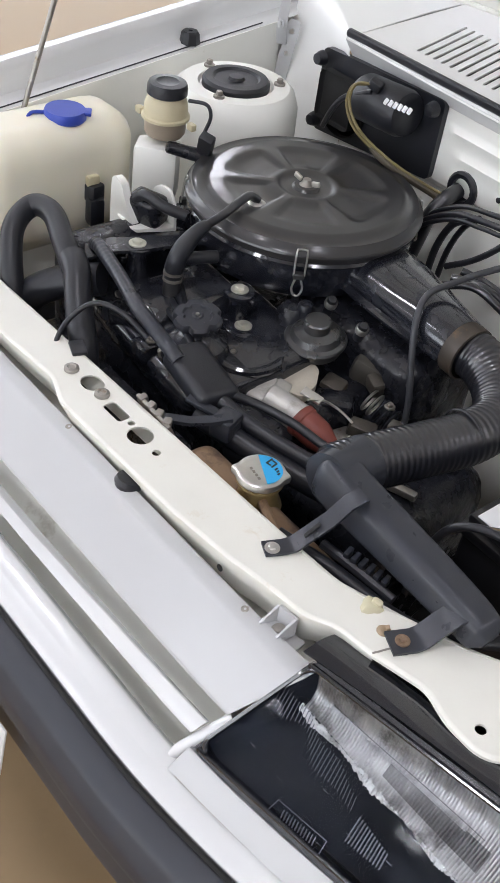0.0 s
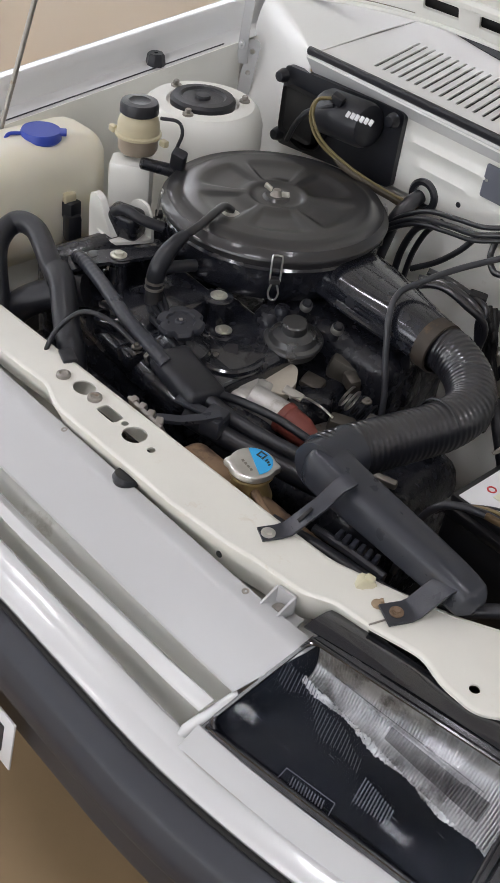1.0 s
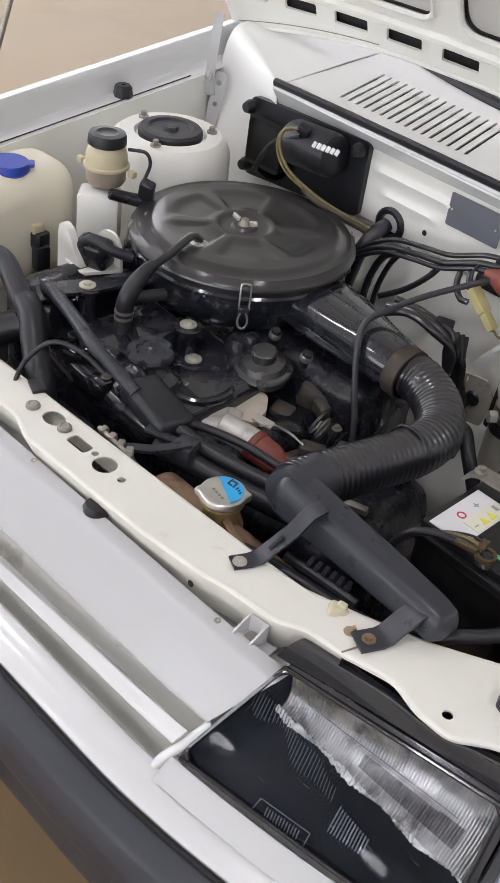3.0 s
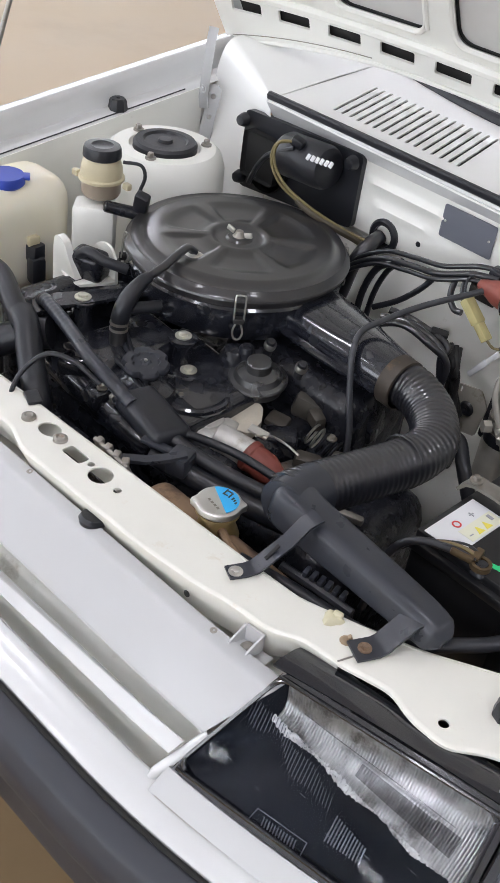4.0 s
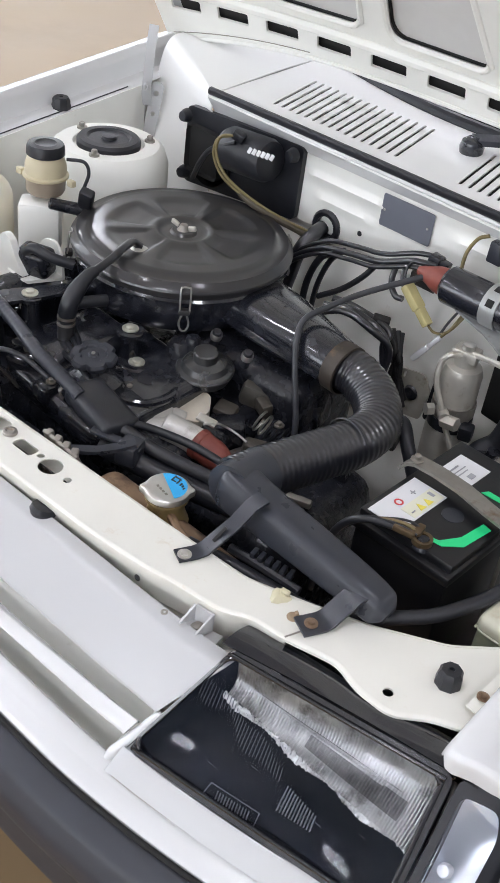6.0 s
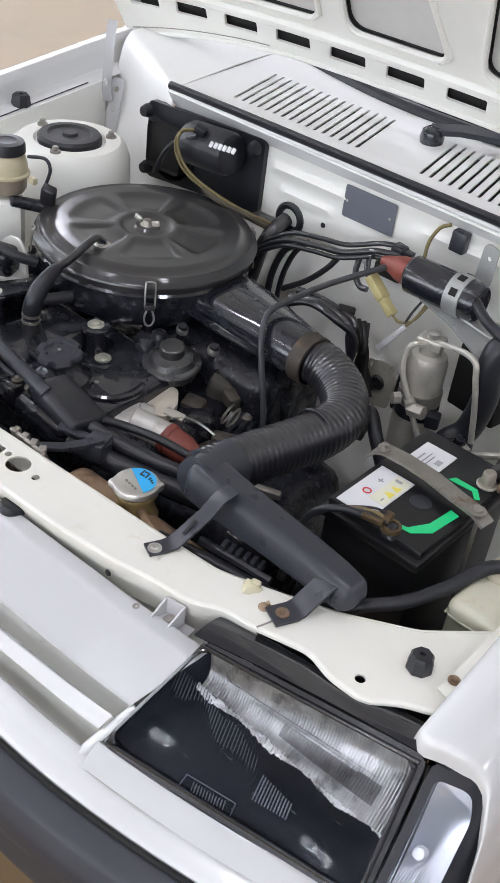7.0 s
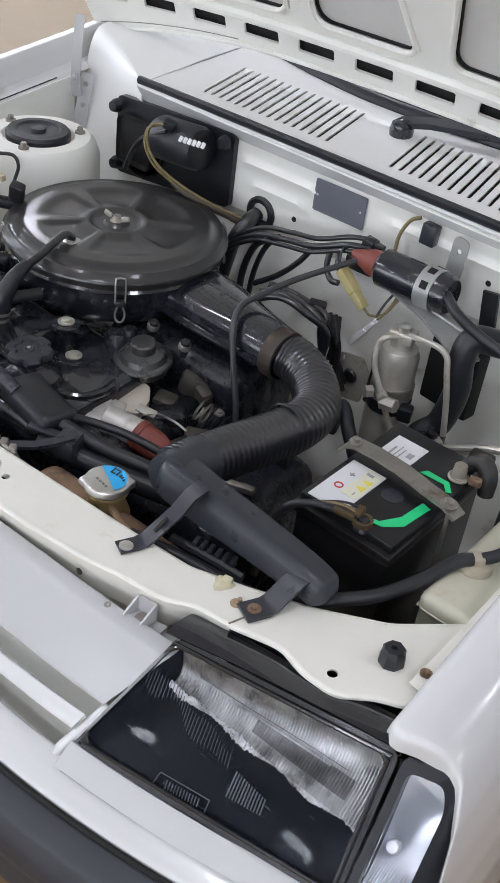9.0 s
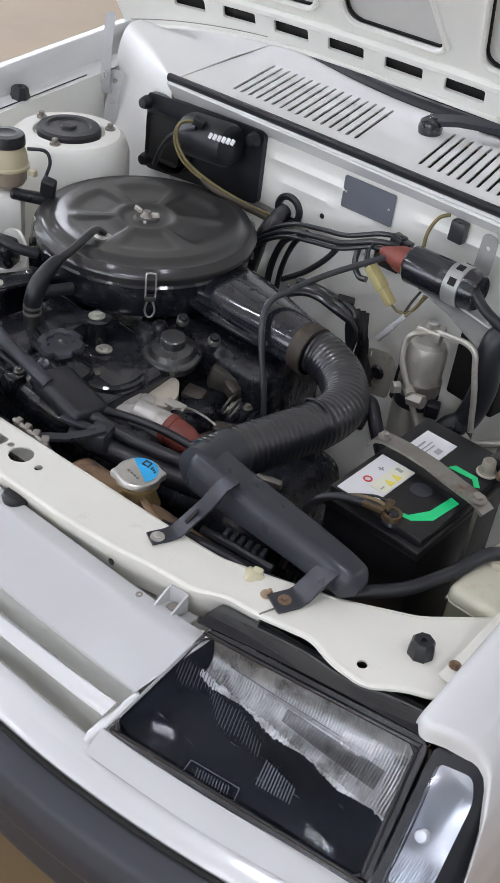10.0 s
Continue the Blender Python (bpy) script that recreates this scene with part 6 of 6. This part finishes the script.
part("fitting", rod(rod(B(), (0.272, 0.575, 0.778), (0.295, 0.552, 0.778), 0.009, n=12), (0.29, 0.556, 0.772), (0.315, 0.556, 0.776), 0.011, n=6), DRIER, rd)
part("pipe", tube(B(), [(0.279, 0.585, 0.870), (0.264, 0.572, 0.866), (0.257, 0.568, 0.848), (0.262, 0.562, 0.820), (0.285, 0.560, 0.780), (0.298, 0.560, 0.755), (0.318, 0.562, 0.720)], 0.0048, 10, 8), DRIER, rd, "bright aluminium pipe")
part("pipe", tube(B(), [(0.285, 0.595, 0.872), (0.315, 0.588, 0.880), (0.350, 0.574, 0.890), (0.368, 0.570, 0.884), (0.374, 0.570, 0.862), (0.384, 0.570, 0.82), (0.394, 0.570, 0.76)], 0.0046, 10, 8), DRIER, rd, "bright aluminium pipe")
part("bracket", box(B(), (0.345, 0.66, 0.885), (0.10, 0.05, 0.004), turn(-20, 10, 0), 0.001), GREYZINC, rd)
part("strap", lathe(B(), [(0.0315, 0.742), (0.0345, 0.742), (0.0345, 0.760), (0.0315, 0.760)], (0.279, 0.60, 0), n=32), RUBBER, rd)
part("head_block", box(B(), (0.279, 0.598, 0.868), (0.040, 0.030, 0.018), turn(0, 0, 10), 0.004), DRIER, rd)
part("sight_glass", lathe(B(), [(0.010, 0), (0.010, 0.008), (0.007, 0.010), (0, 0.010)], (0.281, 0.596, 0.877), n=16), STEEL, rd)
part("lower_shell", lathe(B(), [(0, 0.58), (0.038, 0.58), (0.036, 0.60), (0.036, 0.735), (0.033, 0.742), (0.0, 0.742)], (0.279, 0.602, 0), n=32), DRIER, rd)
part("ledge", strap(B(), [(0.225, 0.655, 0.905), (0.29, 0.640, 0.897), (0.345, 0.62, 0.885), (0.39, 0.60, 0.872)], 0.038, 0.004, (0.1, 1, 0.2)), GREYZINC, rd)
part("strap_ear", box(B(), (0.318, 0.586, 0.752), (0.022, 0.020, 0.026), turn(10, 0, 20), 0.004), RUBBER, rd)
# Black box standing in for a bundle of dark connectors.
part("dark_connector_mass", box(B(), (0.234, 0.640, 0.745), (0.034, 0.020, 0.095), turn(0, 4, 0), 0.006), RUBBER, rd)
# Near-black box drawn for the black gap behind the drier.
part("web", box(B(), (0.345, 0.665, 0.80), (0.09, 0.03, 0.11), turn(0, 0, -8), 0.004), VOID, rd)
part("nut", lathe(B(), [(0.010, 0), (0.010, 0.012), (0, 0.012)], (0.268, 0.560, 0.778), (-0.6, -0.8, 0), 6), DRIER, rd)
part("valve_cluster", rod(rod(B(), (0.345, 0.575, 0.735), (0.372, 0.568, 0.742), 0.012, n=10), (0.372, 0.572, 0.725), (0.378, 0.568, 0.76), 0.010, n=8), DULL, rd)
bk = thing("relay_bracket", (0.205, 0.64, 0.77), "dull steel bracket plate with a rubber bush", "bracket")
part("plate", plate(B(), rpoly([(0.166, 0.690), (0.214, 0.698), (0.222, 0.756), (0.205, 0.780), (0.163, 0.772)], 0.006), [ring2((0.189, 0.738), 0.010, n=16), slot2((0.170, 0.760), (0.171, 0.768), 0.004, 3), slot2((0.172, 0.702), (0.173, 0.712), 0.004, 3)], 0.003, fn=lambda p: Vector((p.x, 0.625 - p.z, p.y))), mat("dirty_zinc_plate", (0.46, 0.44, 0.38), 0.45, metal=0.25, var=0.2, scale=40, dirt=(0.25, 0.22, 0.16), dirt_at=0.55, dscale=25), bk)
part("bush", lathe(B(), [(0.010, 0), (0.013, 0.002), (0.010, 0.006), (0.004, 0.006), (0, 0.003)], (0.189, 0.626, 0.738), (0, -1, 0), 18), RUBBER, bk)


def connector(name, p, q, w, h, material, label):
    p, q = Vector(p), Vector(q)
    d = q - p
    R = d.to_track_quat("X", "Z").to_matrix()
    t = thing(name, p, label, "connector", "wiring connectors")
    part("shell", box(B(), p + d * 0.3, (d.length * 0.6, w, h), R, 0.002), material, t)
    part("collar", box(B(), p + d * 0.78, (d.length * 0.45, w * 0.8, h * 0.8), R, 0.0015), material, t)


connector("wire_connector", (0.174, 0.630, 0.793), (0.212, 0.632, 0.850), 0.012, 0.010, LABEL, "white plastic wiring connector on loose wires")
connector("wire_connector", (0.128, 0.640, 0.900), (0.185, 0.632, 0.858), 0.018, 0.016, YELWIRE, "yellowed plastic wiring connector by the coil")
for k, pts in enumerate(([(0.212, 0.632, 0.850), (0.222, 0.640, 0.868), (0.228, 0.655, 0.892), (0.235, 0.665, 0.905)], [(0.208, 0.634, 0.852), (0.212, 0.645, 0.872), (0.220, 0.660, 0.895), (0.225, 0.668, 0.905)], [(0.185, 0.632, 0.858), (0.200, 0.632, 0.852), (0.218, 0.640, 0.860), (0.232, 0.652, 0.888)], [(0.128, 0.640, 0.900), (0.118, 0.646, 0.910), (0.112, 0.660, 0.922), (0.120, 0.675, 0.930)])):
    hose("connector_wire", pts, 0.0021, "thin wire leading to a plastic connector", (OLIVE, RUBBER, OLIVE, RUBBER)[k], "cable", 8, 6, group="connector wires")
connector("wire_connector", (0.130, 0.69, 0.935), (0.165, 0.69, 0.93), 0.02, 0.016, DULL, "grey plastic wiring connector on the loom")
tagged(part("relay", box(B(), (0.222, 0.722, 0.972), (0.026, 0.018, 0.034), turn(0, 2, 0), 0.003), PLASTIC, at=(0.222, 0.73, 0.955)), "small black relay on the firewall", "relay")
tagged(part("relay_strap", strap(B(), [(0.344, 0.722, 0.925), (0.356, 0.722, 0.835)], 0.026, 0.006, (1, 0, 0)), RUBBER, at=(0.35, 0.73, 0.88)), "black rubber strap on the firewall", "strap")
hose("wire", [(0.205, 0.715, 0.995), (0.19, 0.71, 0.985), (0.182, 0.70, 0.96), (0.186, 0.69, 0.93)], 0.003, "short dirty yellow wire on the firewall", OLIVE, "cable")
hose("evaporator_hose", [(0.31, 0.64, 0.935), (0.35, 0.61, 0.93), (0.40, 0.60, 0.918), (0.47, 0.60, 0.905)], 0.008, "black rubber hose by the firewall", RUBBER)
hose("evaporator_hose", [(0.42, 0.64, 0.900), (0.385, 0.61, 0.905), (0.378, 0.60, 0.87), (0.383, 0.60, 0.82), (0.372, 0.595, 0.76), (0.350, 0.58, 0.73), (0.34, 0.57, 0.68)], 0.020, "thick black foam-clad hose bending down", RUBBER, n=18)
# main loom from the grommet
hose("main_loom", [(-0.112, 0.725, 0.878), (-0.112, 0.695, 0.868), (-0.118, 0.675, 0.84), (-0.125, 0.67, 0.80), (-0.13, 0.655, 0.74)], 0.013, "thick black wiring loom from the firewall", HOSE, "cable")
for dz, dy, r in ((0, 0, 0.005), (0.009, 0.014, 0.0042), (-0.008, -0.006, 0.0038)):
    hose("wiring_loom", [(-0.135, 0.645 + dy, 0.80 + dz), (-0.115, 0.655 + dy, 0.838 + dz), (-0.06, 0.66 + dy, 0.878 + dz), (0.0, 0.66 + dy, 0.893 + dz), (0.054, 0.66 + dy, 0.903 + dz), (0.11, 0.67 + dy, 0.925 + dz), (0.15, 0.68 + dy, 0.930 + dz)], r, "black wiring bundle along the firewall", HOSE, "cable")
hose("wiring_loom", [(-0.03, 0.66, 0.884), (-0.060, 0.66, 0.858), (-0.078, 0.66, 0.81), (-0.080, 0.655, 0.755)], 0.006, "black drooping wire by the firewall", HOSE, "cable")
hose("wiring_loom", [(-0.02, 0.67, 0.888), (-0.045, 0.67, 0.858), (-0.062, 0.67, 0.81), (-0.066, 0.665, 0.755)], 0.005, "black drooping wire by the firewall", HOSE, "cable")
hose("wiring_loom", [(0.055, 0.66, 0.900), (0.035, 0.655, 0.868), (0.005, 0.645, 0.835), (-0.03, 0.63, 0.81)], 0.005, "black slack wire by the firewall", HOSE, "cable")
hose("wiring_loom", [(0.085, 0.67, 0.915), (0.090, 0.655, 0.885), (0.105, 0.65, 0.868), (0.120, 0.65, 0.868)], 0.005, "black slack wire by the firewall", HOSE, "cable")
hose("wiring_loom", [(0.100, 0.67, 0.918), (0.110, 0.655, 0.895), (0.128, 0.65, 0.878)], 0.004, "black slack wire by the firewall", HOSE, "cable")
for k in range(3):
    hose("fuel_hose", [(0.05, 0.52 + 0.02 * k, 0.855 + 0.006 * k), (0.09, 0.54 + 0.02 * k, 0.868 - 0.005 * k), (0.135 + 0.008 * k, 0.55 + 0.015 * k, 0.856 - 0.004 * k), (0.165 - 0.006 * k, 0.57, 0.825), (0.160 + 0.008 * k, 0.565, 0.76)], 0.0058, "black fuel hose behind the snorkel", HOSE)

# ---- wiper ----
wp = thing("wiper", (0.02, 0.95, 1.045), "black windscreen wiper arm parked on the glass", "wiper")
part("pivot_cap", lathe(B(), [(0.020, 0.0), (0.021, 0.010), (0.018, 0.020), (0.010, 0.026), (0.0, 0.027)], (0.045, 0.885, 1.036), (0, -0.1, 1), 24), GLOSS, wp)
part("arm", strap(B(), [(0.040, 0.884, 1.056), (0.085, 0.905, 1.064), (0.20, 0.948, 1.070), (0.45, 1.00, 1.078), (0.60, 1.0, 1.082)], 0.022, 0.010, (-0.2, 1, 0.3)), PLASTIC, wp)
part("blade", tube(B(), [(0.10, 0.955, 1.046), (0.35, 0.985, 1.060), (0.60, 0.985, 1.066)], 0.006, 8, 6), RUBBER, wp)

# ---- small wiring clutter by the firewall ----
TAPE = mat("black_cloth_tape", (0.010, 0.010, 0.011), 0.6, var=0.4, scale=90, bump=0.5, bscale=300)
for k in range(7):
    a = Vector((0.118 + 0.006 * k, 0.580 + 0.006 * k, 0.852 - 0.003 * k))
    b = Vector((0.158 + 0.006 * k, 0.600 + 0.004 * (k % 3), 0.765 - 0.007 * k))
    m1 = Vector((0.142 + 0.005 * k, 0.592 + 0.005 * (k % 2), 0.842 - 0.006 * k))
    m2 = Vector((0.160 + 0.004 * (k % 4), 0.600, 0.808 - 0.004 * k))
    hose("loose_wire", [a, m1, m2, b], 0.0042 + 0.0009 * (k % 3), "loose black wire in a tangle by the firewall", TAPE, "cable", 10, 8, group="loose wires")
c = (0.128, 0.588, 0.852)
tagged(part("wire_plug", box(B(), c, (0.028, 0.016, 0.018), turn(10, 5, 30), 0.003), TAPE, at=c), "small black plug in the wire tangle", "connector")
for c, s, r in (((0.045, 0.345, 0.735), (0.035, 0.030, 0.030), 20), ((0.085, 0.385, 0.752), (0.030, 0.020, 0.026), -20), ((0.120, 0.335, 0.715), (0.040, 0.024, 0.030), 35), ((0.145, 0.300, 0.700), (0.050, 0.030, 0.024), 10)):
    part("casting", box(B(), c, s, turn(8, 6, r), 0.006), mat("oily_casting", (0.07, 0.062, 0.052), 0.5, metal=0.2, var=0.5, scale=60, bump=0.4, bscale=150), eng)

# ---- rocker cover rim and small engine fittings ----
for x, y, z, a in ((-0.215, 0.165, 0.79, 20), (-0.285, 0.205, 0.80, 70), (-0.10, 0.150, 0.782, -20)):
    d = Vector((math.cos(radians(a)), math.sin(radians(a)), 0.1))
    p = Vector((x, y, z))
    nip = part("union", rod(B(), p, p + d * 0.030, 0.007, 0.006, 12, 0.001), GLOSS, eng)
    part("union_nut", lathe(B(), [(0.0085, 0), (0.0095, 0.001), (0.0095, 0.007), (0.0085, 0.008), (0.006, 0.008)], p + d * 0.008, d, 6), DARKSTEEL, nip)
for k, (p, q) in enumerate((((-0.24, 0.17, 0.782), (-0.13, 0.158, 0.792)), ((-0.30, 0.21, 0.805), (-0.25, 0.30, 0.835)))):
    p, q = Vector(p), Vector(q)
    hose("vacuum_hose", [p, p.lerp(q, 0.3) + Vector((0, -0.008, 0.014)), p.lerp(q, 0.7) + Vector((0.004, 0.006, 0.012)), q], 0.0042, "thin black vacuum hose on the engine", HOSE, n=10, group="engine vacuum hoses")

# ---- fittings on the firewall by the battery ----
ev = thing("expansion_valve", (0.37, 0.60, 0.72), "grimy expansion valve with pipe unions by the firewall", "valve")
part("block", box(B(), (0.372, 0.592, 0.735), (0.030, 0.030, 0.045), turn(8, 0, 15), 0.005), GRIME, ev)
for k in range(3):
    part("union_nut", lathe(B(), [(0, 0), (0.011, 0), (0.012, 0.002), (0.012, 0.012), (0.008, 0.013), (0, 0.013)], (0.352 + 0.018 * k, 0.575, 0.715 + 0.012 * k), (0.2 - 0.3 * k, -1, 0.2), 6), DRIER, ev)
hose("air_conditioning_pipe", [(0.40, 0.57, 0.74), (0.43, 0.565, 0.76), (0.47, 0.575, 0.775), (0.53, 0.60, 0.78)], 0.006, "dull aluminium pipe along the firewall", DRIER, "pipe", n=10)
hose("heater_hose", [(0.20, 0.56, 0.70), (0.225, 0.545, 0.735), (0.245, 0.53, 0.745), (0.27, 0.51, 0.73), (0.30, 0.50, 0.69)], 0.011, "black rubber heater hose behind the intake hose", RUBBER)
hose("heater_hose", [(0.32, 0.50, 0.72), (0.36, 0.50, 0.755), (0.42, 0.505, 0.765), (0.48, 0.52, 0.74)], 0.010, "black rubber heater hose behind the battery", RUBBER)
for c, s, r in (((0.470, 0.545, 0.765), (0.036, 0.028, 0.032), 12), ((0.525, 0.60, 0.82), (0.040, 0.030, 0.060), -8), ((0.235, 0.50, 0.735), (0.040, 0.030, 0.030), 20), ((0.578, 0.420, 0.800), (0.034, 0.030, 0.075), 10)):
    tagged(part("junction_box", box(B(), c, s, turn(4, 3, r), 0.005), GRIME, at=c), "grimy black junction box by the firewall", "junction box", "junction boxes")
part("pad", box(B(), (0.10, 0.735, 0.868), (0.05, 0.004, 0.03), None, 0.001), GRIME, car)
